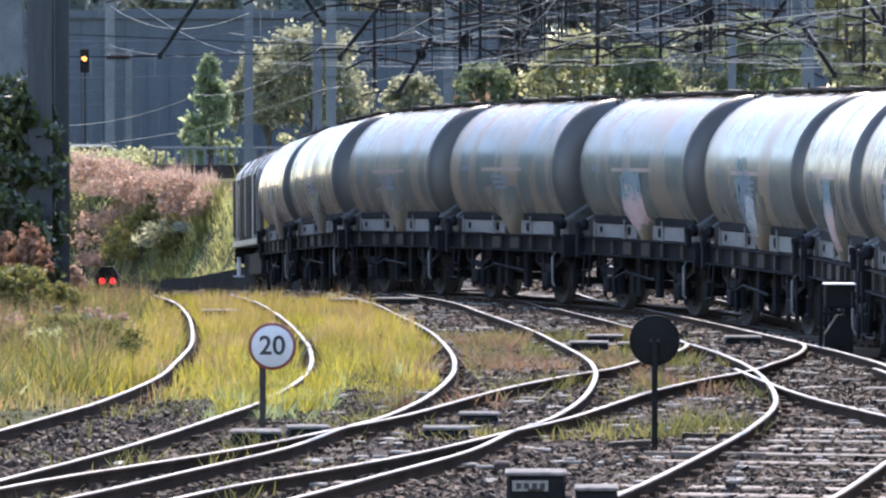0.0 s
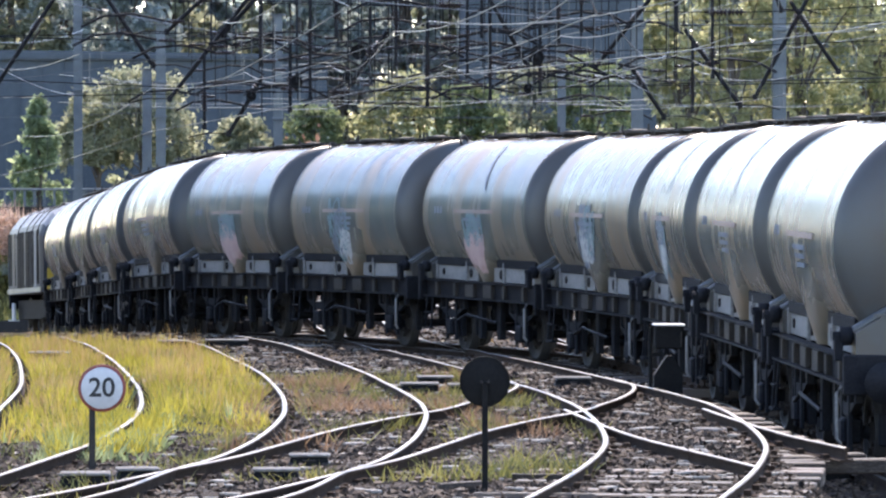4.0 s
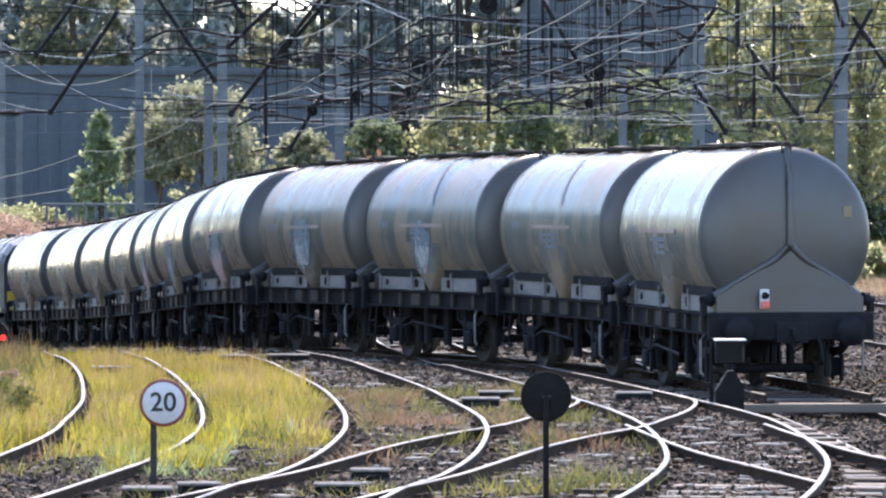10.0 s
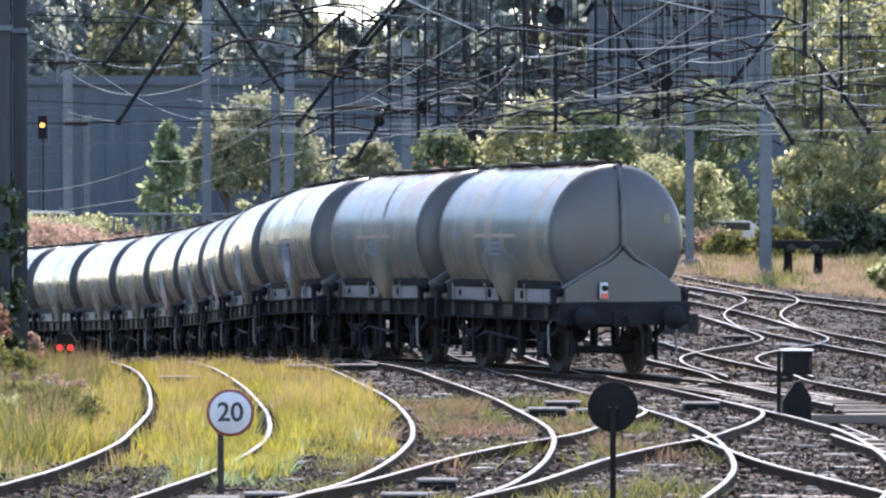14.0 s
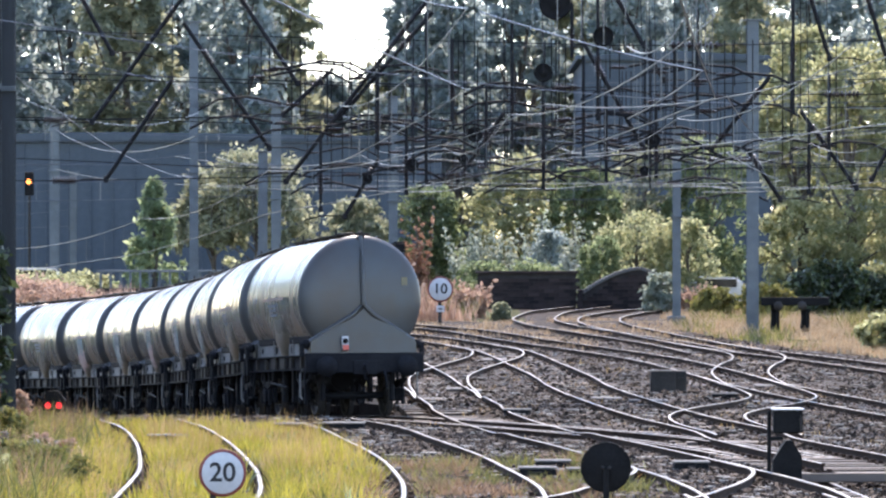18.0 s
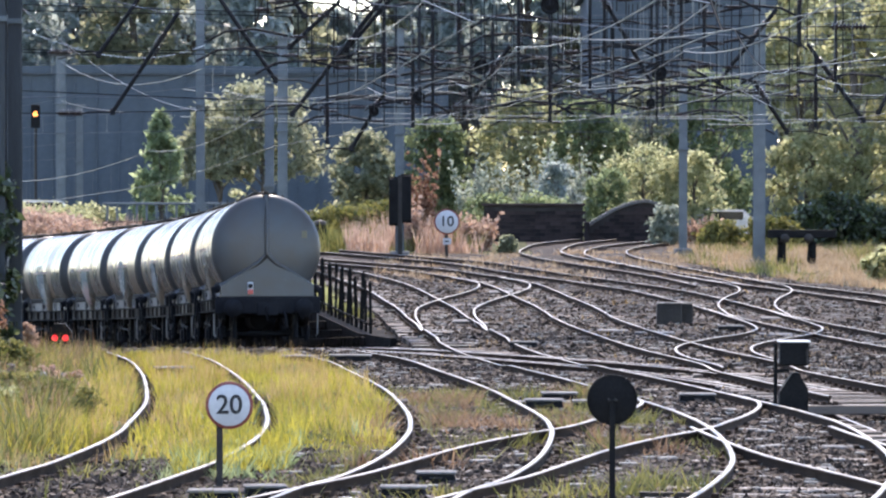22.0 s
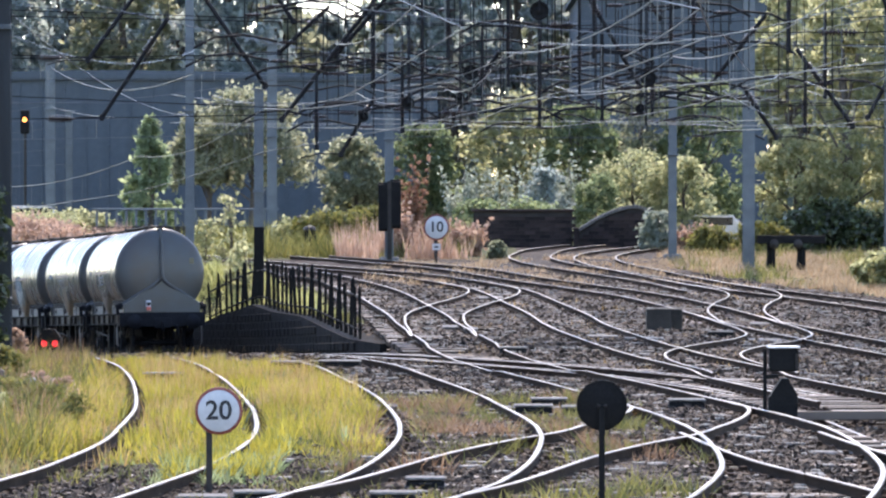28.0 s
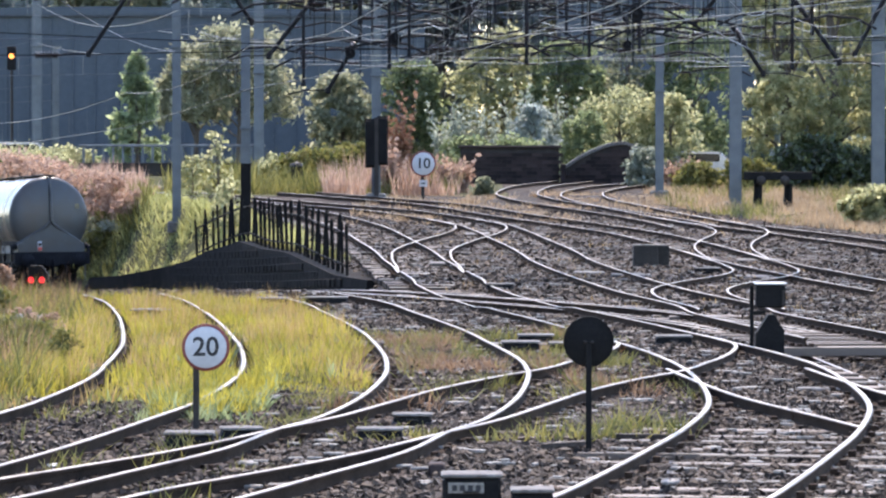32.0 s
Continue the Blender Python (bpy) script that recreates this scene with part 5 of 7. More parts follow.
    mids = [(420, 45, 100, 205, LEAF_OLIVE, "pale olive tree with a broad crown", "round"), (345, 80, 60, 207, LEAF_OLIVE, "pale olive tree with a broad crown", "round"),
            (605, 130, 58, 196, LEAF_OLIVE, "dusty green tree behind the tracks", "round"), (242, 95, 66, 190, LEAF_FRESH, "light green conical young tree", "cone"),
            (890, 55, 85, 204, LEAF_YELLOW, "yellow-green tree behind the overhead line", "round"), (1000, 75, 70, 202, LEAF_MID, "green tree behind the overhead line", "round"),
            (1110, 35, 75, 206, LEAF_OLIVE, "green tree behind the overhead line", "round"), (1220, 20, 75, 205, LEAF_MID, "green tree behind the overhead line", "round"),
            (730, 110, 60, 204, LEAF_MID, "green tree behind the overhead line", "round")]
    for i, (px, top, half, y, m, lab, shp) in enumerate(mids):
        k = y / 7400
        tree(((px - 784) * k, y, 0.2), 2.45 + (215 - top) * k, half * k * 1.1, m, lab, 8100 if shp == "round" else 5200, 0.135, 80 + i, shp, True, low=0.42 if "broad" in lab else 0.12)
    right = [(1385, -175, 75, 168), (1470, -140, 90, 164), (1585, -200, 110, 166), (1720, -190, 120, 168)]
    for i, (px, top, half, y) in enumerate(right):
        k = y / 7400
        tree(((px - 784) * k, y, 0.0), 2.6 + (215 - top) * k, half * k * 1.12, LEAF_YELLOW, "big yellow-green sallow beside the yard", 15000, 0.11, 120 + i, "round", True, group="sallows", low=0.05)
    bushes = [(800, 165, 45, 183, LEAF_SILVER, "silvery buddleia bush above the wall", "spiky"), (855, 185, 38, 183, LEAF_SILVER, "silvery buddleia bush above the wall", "spiky"),
              (930, 130, 60, 186, LEAF_SILVER, "silvery willow bush above the wall", "spiky"), (985, 150, 46, 185, LEAF_SILVER, "silvery willow bush above the wall", "spiky"),
              (945, 185, 40, 182, LEAF_HAZED, "dark round shrub above the wall", "round"), (1095, 150, 70, 184, LEAF_YELLOW, "round yellow-green bush behind the arch", "round"),
              (1185, 165, 50, 183, LEAF_YELLOW, "round yellow-green bush behind the arch", "round"), (1030, 195, 40, 180, LEAF_MID, "green bush above the wall", "round"),
              (1140, 262, 30, 165, LEAF_SILVER, "pale green bramble beside the arch", "round"), (830, 243, 50, 176, LEAF_MID, "ivy hanging over the brick wall", "round"),
              (920, 240, 55, 176, LEAF_MID, "ivy hanging over the brick wall", "round"), (708, 145, 30, 158, RUSTLEAF, "rust-red shrub beside the signal", "spiky"),
              (690, 245, 34, 156, PINK, "faded pink shrub beside the sign", "spiky"), (800, 272, 42, 157, PINK, "dry pinkish shrub beside the sign", "spiky"),
              (855, 315, 15, 154, LEAF_OLIVE, "low olive bush by the tracks", "round"), (1200, 275, 38, 162, PINK, "faded purple fireweed by the mast", "spiky"),
              (1235, 290, 35, 160, WEED, "rank weeds by the mast", "round"), (1330, 280, 45, 158, WEED, "rank weeds beside the buffer stop", "round"),
              (1545, 335, 50, 128, LEAF_YELLOW, "yellow-green seeding bush beside the rails", "round"), (1600, 330, 60, 130, LEAF_YELLOW, "yellow-green bush by the rails", "round"),
              # added near-black bushes paint the shade at the foot of the sallows
              (1385, 262, 45, 160, LEAF_IVY_SHADE, "near-black leaves standing in for the shade below the sallows", "round"), (1440, 240, 60, 161.5, LEAF_IVY_SHADE, "near-black leaves standing in for the shade below the sallows", "round"), (1505, 265, 50, 160, LEAF_IVY_SHADE, "near-black leaves standing in for the shade below the sallows", "round"), (1580, 250, 60, 161, LEAF_IVY_SHADE, "near-black leaves standing in for the shade below the sallows", "round"),
              (560, 265, 60, 163, WEED, "yellowing shrubs beyond the tracks", "round"), (640, 250, 50, 164, WEED, "yellowing shrubs beyond the tracks", "round"), (505, 275, 40, 165, LEAF_YELLOW, "yellowing shrubs beyond the tracks", "round"),
              (30, 266, 60, 182, LEAF_YELLOW, "light green shrubs by the bridge", "round"), (120, 262, 50, 181, LEAF_YELLOW, "light green shrubs by the bridge", "round"), (-60, 255, 70, 182, LEAF_YELLOW, "light green shrubs by the bridge", "round")]
    for i, (px, top, half, y, m, lab, shp) in enumerate(bushes):
        k = y / 7400
        x = (px - 784) * k
        z = level(x, y) - 0.2
        tree((x, y, z), 2.65 + (215 - top) * k - z, half * k * 1.15, m, lab, 600 + int(80 * half), 0.095, 160 + i, shp, True, "bush", "bush", low=0.0)
    slope = [(150, 300, 46, 158, PINK, 3200), (200, 305, 44, 154, PINK, 3000), (100, 285, 50, 162, PINK, 3200), (50, 275, 50, 166, PINK, 3200), (0, 270, 50, 170, PINK, 3200), (-35, 280, 45, 172, PINK, 2600), (236, 335, 26, 151.5, PINK, 1500),
             (120, 375, 42, 157, WEED, 2600), (172, 385, 40, 154, LEAF_OLIVE, 2600), (60, 365, 42, 161, PINK, 2600), (10, 360, 40, 165, WEED, 2400), (90, 262, 36, 176, LEAF_YELLOW, 1600), (20, 255, 40, 178, LEAF_YELLOW, 1600), (140, 325, 24, 160, PINK, 900), (172, 325, 25, 157, WEED, 900), (200, 318, 24, 157, PINK, 900), (228, 330, 22, 155, WEED, 900),
             (150, 355, 25, 157, WEED, 900), (205, 392, 20, 152.5, LEAF_SILVER, 700), (180, 398, 20, 153, WEED, 800)]
    for i, (px, top, half, y, m, n) in enumerate(slope):
        k = y / 7400
        x = (px - 784) * k
        z = level(x, y) - 0.2
        tree((x, y, z), 2.65 + (215 - top) * k - z, half * k * 1.45, m, "faded pink fireweed thicket on the cutting slope" if m == PINK else "rough green bramble on the cutting slope", n, 0.08, 200 + i, "tall", True, "bush", "bush", low=0.0)
    for x, y, h, half, sd in ((-8.1, 150, 2.6, 0.55, 401), (-6.9, 137, 2.0, 0.6, 402), (-7.3, 139, 1.6, 0.4, 403), (-9.0, 150, 1.6, 0.5, 404)):
        tree((x, y, level(x, y) - 0.2), h, half, LEAF_YELLOW, "thin light green sapling behind the fence", 520, 0.085, sd, "tall", True, "sapling", "sapling", "saplings", low=0.1)
    near = [(-95, 150, 70, 78, LEAF_IVY_SHADE, 9000, 0.09), (-150, 120, 80, 80, LEAF_IVY_SHADE, 8000, 0.10), (-105, 330, 50, 76, LEAF_IVY_SHADE, 5000, 0.07), (-90, 400, 45, 72, RUSTLEAF, 3000, 0.06), (-100, 470, 60, 66, WEED, 3200, 0.05), (-30, 500, 40, 68, WEED, 1800, 0.05),
            (0, 470, 22, 80, PINK, 1800, 0.05), (-20, 560, 60, 58, WEED, 2000, 0.045), (40, 545, 30, 62, PINK, 1400, 0.035), (-70, 600, 45, 52, WEED, 1600, 0.04), (60, 600, 30, 54, WEED, 1000, 0.035), (-40, 640, 40, 49, LEAF_YELLOW, 1200, 0.035), (20, 650, 35, 48, WEED, 900, 0.03),
            (90, 560, 22, 58, PINK, 900, 0.035), (-110, 560, 50, 56, PINK, 1800, 0.04), (110, 640, 25, 49, WEED, 700, 0.03)]
    for i, (px, top, half, y, m, n, lf) in enumerate(near):
        k = y / 7400
        x = (px - 784) * k
        z = level(x, y) - 0.2
        tree((x, y, z), max(0.5, 2.65 + (215 - top) * k - z), half * k * 1.2, m, "ivy-grown dark bush beside the mast" if m == LEAF_IVY_SHADE else "rank shrub at the edge of the siding", n, lf, 230 + i, "round", True, "bush", "bush", low=0.0)

    for i, y in enumerate((58, 70, 83, 95, 108, 120, 132)):
        tree((-27 - (i % 2) * 1.5, y, -0.6), 10.5, 5.5, LEAF_HAZED, "tall dark tree at the yard's western edge", 5000, 0.34, 300 + i, "round", True, group="western trees", low=0.08)


# ---- signs and lineside equipment ----
def disc_profile(r, t):
    return [(0.0, -t), (r - 0.004, -t), (r, -t + 0.003), (r, t - 0.003), (r - 0.004, t), (0.0, t)]


def number_mesh(text, size, material):
    cu = bpy.data.curves.new("number", "FONT")
    cu.body, cu.size, cu.extrude, cu.align_x, cu.align_y, cu.offset = text, size, 0.003, "CENTER", "CENTER", 0.016 * size
    ob = bpy.data.objects.new("number", cu)
    scene.collection.objects.link(ob)
    bpy.context.view_layer.update()
    me = bpy.data.meshes.new_from_object(ob.evaluated_get(bpy.context.evaluated_depsgraph_get()))
    bpy.data.objects.remove(ob)
    me.materials.clear()
    me.materials.append(material)
    return me


def speed_sign(base, top, r, text, label, lean=0.0, plate=False):
    """Round speed board on a post; the base stands on the ground, top is the disc's middle."""
    z0 = level(base[0], base[1]) - 0.22
    t = thing("speed_sign", Matrix.Translation((base[0], base[1], z0)), label, "speed sign", "speed signs")
    dx, h = top[0] - base[0], top[2] - z0
    post = Soup().box((0, 0.03, h / 2), (0.055 * r / 0.21, 0.04, h), 0, 0.006)
    post.box((0, 0.025, 0.03), (0.16, 0.16, 0.06), 0, 0.01)
    part("post", post, DARK_STEEL, t)
    rim = Soup().lathe(disc_profile(r, 0.012), (dx, -0.012, h), "y", 40)
    rm = part("border", rim, RED_SIGN, t, "faded red border")
    part("face", Soup().lathe(disc_profile(r * 0.875, 0.006), (dx, -0.024, h), "y", 40), WHITE_SIGN, rm, "white face")
    part("number", number_mesh(text, r * 1.12, INK), None, rm, "black speed number", at=Matrix.Translation((dx, -0.034, h)) @ Matrix.Rotation(math.pi / 2, 4, "X"))
    for q in (-0.4, 0.4):
        part("clip", Soup().box((dx, 0.005, h + q * r), (0.10, 0.03, 0.03), 0, 0.004), DARK_STEEL, t)
    if plate:
        part("plate", Soup().box((dx, -0.01, h - r - 0.24), (r * 0.62, 0.02, r * 0.5), 0, 0.01), WHITE_SIGN, t, "small white plate")
        part("plate_mark", Soup().box((dx, -0.024, h - r - 0.24), (r * 0.3, 0.006, r * 0.12)), INK, t)
    return t


def disc_back(base, centre, r):
    z0 = level(base[0], base[1]) - 0.22
    t = thing("speed_sign", Matrix.Translation((base[0], base[1], z0)), "black back of a round speed sign on a post", "speed sign", "speed signs")
    h = centre[2] - z0
    part("post", Soup().box((0, 0.05, h / 2), (0.05, 0.04, h), 0, 0.006).box((0, 0.05, 0.03), (0.15, 0.15, 0.06), 0, 0.01), BLACK_PAINT, t)
    part("disc", Soup().lathe(disc_profile(r, 0.014), (0, 0.09, h), "y", 40).lathe([(r, -0.02), (r + 0.008, -0.02), (r + 0.008, 0.02), (r, 0.02)], (0, 0.09, h), "y", 40), BLACK_PAINT, t)
    for q in (-0.03, 0.03):
        part("bolt", Soup().lathe([(0.0, -0.02), (0.014, -0.018), (0.014, 0.0), (0.0, 0.0)], (q, 0.03, h), "y", 8), DARK_STEEL, t)
    return t


def ground_signal(base, w, h_low, h_top):
    """Shunting signal seen from behind: a peaked case below, a square box on a bracket above."""
    z0 = level(base[0], base[1]) - 0.22
    t = thing("shunting_signal", Matrix.Translation((base[0], base[1], z0)), "black ground shunting signal seen from behind", "railway signal")
    s = Soup().prism([(-w / 2, 0.05), (w / 2, 0.05), (w / 2, h_low * 0.72), (w * 0.16, h_low), (-w * 0.05, h_low), (-w / 2, h_low * 0.66)], -0.14, 0.14)
    part("lower_case", s, BLACK_PAINT, t)
    part("base", Soup().box((0, 0, 0.03), (w * 1.2, 0.4, 0.10), 0, 0.02), CONCRETE, t, "concrete footing")
    part("mast", Soup().tube([(-w * 0.62, 0, 0), (-w * 0.62, 0, h_top)], 0.025, 8), BLACK_PAINT, t)
    up = Soup().box((w * 0.03, 0, (h_low + h_top) / 2 + 0.06), (w * 1.02, 0.26, h_top - h_low - 0.06), 0, 0.02)
    bx = part("upper_case", up, BLACK_PAINT, t)
    part("hood", Soup().box((w * 0.03, 0.02, h_top + 0.025), (w * 1.12, 0.36, 0.02), 0, 0.006), PALE_CAB, bx, "pale top of the case")
    part("hinge", Soup().tube([(w * 0.45, -0.15, h_low + 0.12), (w * 0.45, -0.15, h_top - 0.06)], 0.012, 6), DARK_STEEL, bx)
    part("bracket", Soup().box((-w * 0.4, 0, h_low + 0.02), (w * 0.5, 0.06, 0.05)), BLACK_PAINT, t)
    return t


def red_signal(base, z):
    """Small shunting signal with two red lights."""
    z0 = level(base[0], base[1]) - 0.22
    t = thing("shunting_signal", Matrix.Translation((base[0], base[1], z0)), "small shunting signal showing two red lights", "railway signal")
    h = z - z0
    part("post", Soup().box((0, 0.05, h / 2), (0.10, 0.08, h), 0, 0.01), BLACK_PAINT, t)
    hd = Soup().prism([(-0.24, h - 0.15), (0.24, h - 0.15), (0.24, h + 0.08), (0.10, h + 0.26), (-0.12, h + 0.26), (-0.24, h + 0.06)], -0.06, 0.10)
    head = part("head", hd, BLACK_PAINT, t)
    for q in (-0.10, 0.11):
        part("lens", Soup().lathe([(0.0, -0.02), (0.055, -0.015), (0.06, 0.0), (0.0, 0.0)], (q, -0.065, h - 0.02), "y", 16), LAMP_RED, head, "glowing red lens")
        part("lens_hood", Soup().tube([(q, -0.06, h - 0.02), (q, -0.16, h - 0.015)], 0.068, 12, caps=False), BLACK_PAINT, head)
    return t


def colour_signal(base, z_low, z_top, w):
    z0 = level(base[0], base[1]) - 0.22
    t = thing("signal_head", Matrix.Translation((base[0], base[1], z0)), "dark signal heads seen from behind on a mast", "railway signal")
    for q, dz in ((-0.56, -0.1), (0.56, 0.0)):
        s = Soup().box((q * w, 0.18, (z_low + z_top) / 2 - z0 + dz), (w * 0.98, 0.22, z_top - z_low), 0, 0.04)
        hd = part("case", s, BLACK_PAINT, t)
        part("backboard", Soup().box((q * w, 0.31, (z_low + z_top) / 2 - z0 + dz), (w * 1.02, 0.02, z_top - z_low + 0.1), 0, 0.006), BLACK_PAINT, hd)
    part("post", Soup().box((0, 0.15, (z_top - z0) / 2), (0.16, 0.16, z_top - z0), 0, 0.01), DARK_STEEL, t)
    part("bracket", Soup().box((0, 0.2, z_low - z0 + 0.2), (w * 1.4, 0.08, 0.08)), DARK_STEEL, t)
    return t


def slab_box(c, s, label, turn=0.0, lid=PALE_STONE, body=BLACK_PAINT, name="point_machine", category="equipment box"):
    """Low trackside box with feet and a lid whose pale colour paints the sun's glint."""
    z0 = level(c[0], c[1]) - 0.14
    t = thing(name, Matrix.Translation((c[0], c[1], z0)) @ Matrix.Rotation(turn, 4, "Z"), label, category, "boxes beside the rails")
    part("body", Soup().box((0, 0, s[2] / 2), s, 0, 0.02, 0, 0.96), body, t)
    ld = part("lid", Soup().box((0, 0, s[2] + 0.012), (s[0] * 1.03, s[1] * 1.06, 0.024), 0, 0.008), lid, t, "pale lid with the sun's glint in its colour")
    part("handle", Soup().tube([(-0.05, -s[1] * 0.54, s[2] * 0.7), (-0.05, -s[1] * 0.54 - 0.03, s[2] * 0.7), (0.05, -s[1] * 0.54 - 0.03, s[2] * 0.7), (0.05, -s[1] * 0.54, s[2] * 0.7)], 0.008, 5), DARK_STEEL, t)
    for q in (-1, 1):
        part("foot", Soup().box((q * s[0] * 0.42, 0, 0.02), (0.08, s[1] * 1.2, 0.05), 0, 0.01), DARK_STEEL, t)
    return t


def slab(c, s, label, turn=0.0, material=PALE_STONE, name="cover_slab", category="slab"):
    z0 = level(c[0], c[1]) - 0.14 + c[2]
    so = Soup().box((0, 0, s[2] / 2), s, 0, 0.012)
    ob = part(name, so, material, at=Matrix.Translation((c[0], c[1], z0)) @ Matrix.Rotation(turn, 4, "Z") @ Matrix.Rotation(0.02, 4, "X"))
    return tagged(ob, label, category, "slabs between the rails")


def palisade(pts, height, count):
    """Iron fence on the retaining wall: uprights with pointed tops, two rails."""
    t = thing("palisade_fence", Matrix(), "dark leaning iron palisade fence on the retaining wall", "fence")
    Q = [Vector(p) for p in pts]
    line = spline([tuple(p) for p in Q], 0.2)
    for dz in (0.25, height - 0.3):
        part("fence_rail", Soup().tube([p + Vector((0, 0, dz)) for p in line], 0.03, 6), BLACK_PAINT, t)
    E2 = even(line, 0.02)
    rnd = random.Random(4)
    idx = np.linspace(0, len(E2) - 1, count).astype(int)
    for i in idx:
        x, y, z = E2[i]
        h = height * (0.92 + 0.16 * rnd.random())
        k = 0.035 + 0.02 * rnd.random()
        up = Soup().box((0, 0, h / 2), (2 * k, 0.03, h), 0, 0.004).add([(-k, -0.015, h), (k, -0.015, h), (k, 0.015, h), (-k, 0.015, h), (0, 0, h + 0.10)], [(0, 1, 4), (1, 2, 4), (2, 3, 4), (3, 0, 4)])
        part("upright", up, BLACK_PAINT, t, at=Matrix.Translation((x, y, z - 0.05)) @ Matrix.Rotation(radians(rnd.uniform(-4, 4)), 4, "Y"))
    return t


def retaining_wall():
    """Stone wall beside the sunken track; its shade is in the near-black stone colour."""
    s = Soup()
    ys = list(np.arange(99, 150.1, 1.0))
    rows = []
    for y in ys:
        xp, zt = cut_x(y), cut_z(y)
        top = max(float(np.interp(y, WALL_Y, WALL_TOP)), zt - 0.05) - 0.10
        rows.append([(xp + 1.95, y, zt - 0.5), (xp + 2.02, y, top), (xp + 3.25, y, top), (xp + 3.25, y, zt - 0.5)])
    vs = [p for r in rows for p in r]
    fs = [(i * 4 + j, (i + 1) * 4 + j, (i + 1) * 4 + j + 1, i * 4 + j + 1) for i in range(len(rows) - 1) for j in range(3)]
    s.add(vs, [q[::-1] for q in fs]).add(rows[0], [(0, 1, 2, 3)]).add(rows[-1], [(3, 2, 1, 0)])
    w = tagged(part("retaining_wall", s, WALL_STONE), "stone retaining wall beside the sunken track, its shade put into the colour", "wall", kind="structure")
    rnd = random.Random(8)
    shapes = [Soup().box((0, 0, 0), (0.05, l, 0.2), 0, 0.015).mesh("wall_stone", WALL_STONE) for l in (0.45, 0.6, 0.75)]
    for y in np.arange(102, 136, 0.8):
        xp, zt = cut_x(y), cut_z(y)
        top = max(float(np.interp(y, WALL_Y, WALL_TOP)), zt - 0.05) - 0.12
        k = 0
        z = zt - 0.1
        while z < top - 0.24:
            part("wall_stone", rnd.choice(shapes), None, w, at=Matrix.Translation((xp + 1.99 - 0.09 * (k % 2) + 0.04 * (z - zt) / max(0.3, top - zt), y + (k % 2) * 0.4, z + 0.11)) @ Matrix.Rotation(0.17 + 0.09 * ease(120, 140, y), 4, "Z"))
            z += 0.23
            k += 1
    return w


# ---- overhead line ----
def h_mast(x, y, top, w=0.26, label="grey steel overhead-line mast", cap=True, base=None, dark=False):
    z0 = level(x, y) - 0.25 if base is None else base
    t = thing("overhead_line_mast", Matrix.Translation((x, y, z0)), label, "mast", "overhead-line masts")
    h = top - z0
    e, q = w / 2, 0.014
    sec = [(-e, -e), (e, -e), (e, -e + 2 * q), (q, -e + 2 * q), (q, e - 2 * q), (e, e - 2 * q), (e, e), (-e, e), (-e, e - 2 * q), (-q, e - 2 * q), (-q, -e + 2 * q), (-e, -e + 2 * q)]
    n = len(sec)
    s = Soup().add([(a, b, 0) for a, b in sec] + [(a, b, h) for a, b in sec], [(i, (i + 1) % n, n + (i + 1) % n, n + i) for i in range(n)] + [tuple(range(n, 2 * n))])
    part("column", s, MAST_DARK if dark else GALV, t)
    # darker slab colour paints the shadow that covers the mast's base
    part("footing", Soup().box((0, 0, 0.1), (w * 2.2, w * 2.2, 0.4), 0, 0.04), PALE_STONE, t, "concrete footing darkened for the shade at the mast's base")
    if cap:
        part("cap_plate", Soup().box((0, 0, h + 0.02), (w * 1.7, w * 1.5, 0.05), 0, 0.006), GALV, t)
    for k in (0.55, 0.72):
        part("bracket", Soup().box((0, -w * 0.7, h * k), (w * 1.25, 0.06, 0.10), 0, 0.01), GALV, t)
    return t


def insulator(p, d, n=7, r=0.075, pitch=0.055):
    """Ribbed insulator at p along d."""
    d = Vector(d).normalized()
    prof = [(0.0, -pitch * n / 2 - 0.06), (0.025, -pitch * n / 2 - 0.06), (0.025, -pitch * n / 2)]
    for k in range(n):
        a = -pitch * n / 2 + k * pitch
        prof += [(0.03, a), (r, a + pitch * 0.3), (r, a + pitch * 0.45), (0.03, a + pitch * 0.7)]
    prof += [(0.025, pitch * n / 2), (0.025, pitch * n / 2 + 0.06), (0.0, pitch * n / 2 + 0.06)]
    s = Soup().lathe(prof, (0, 0, 0), "z", 12)
    q = d.to_track_quat("Z", "Y").to_matrix().to_4x4()
    return s, Matrix.Translation(p) @ q


def sag(a, b, drop, n=12):
    a, b = Vector(a), Vector(b)
    return [a.lerp(b, i / n) - Vector((0, 0, drop * 4 * (i / n) * (1 - i / n))) for i in range(n + 1)]


def wire(pts, r=0.008, label="thin overhead wire", material=None, name="overhead_wire"):
    ob = part(name, Soup().tube(pts, r, 5, caps=False), material or WIRE)
    return tagged(ob, label, "wire", "overhead wires")


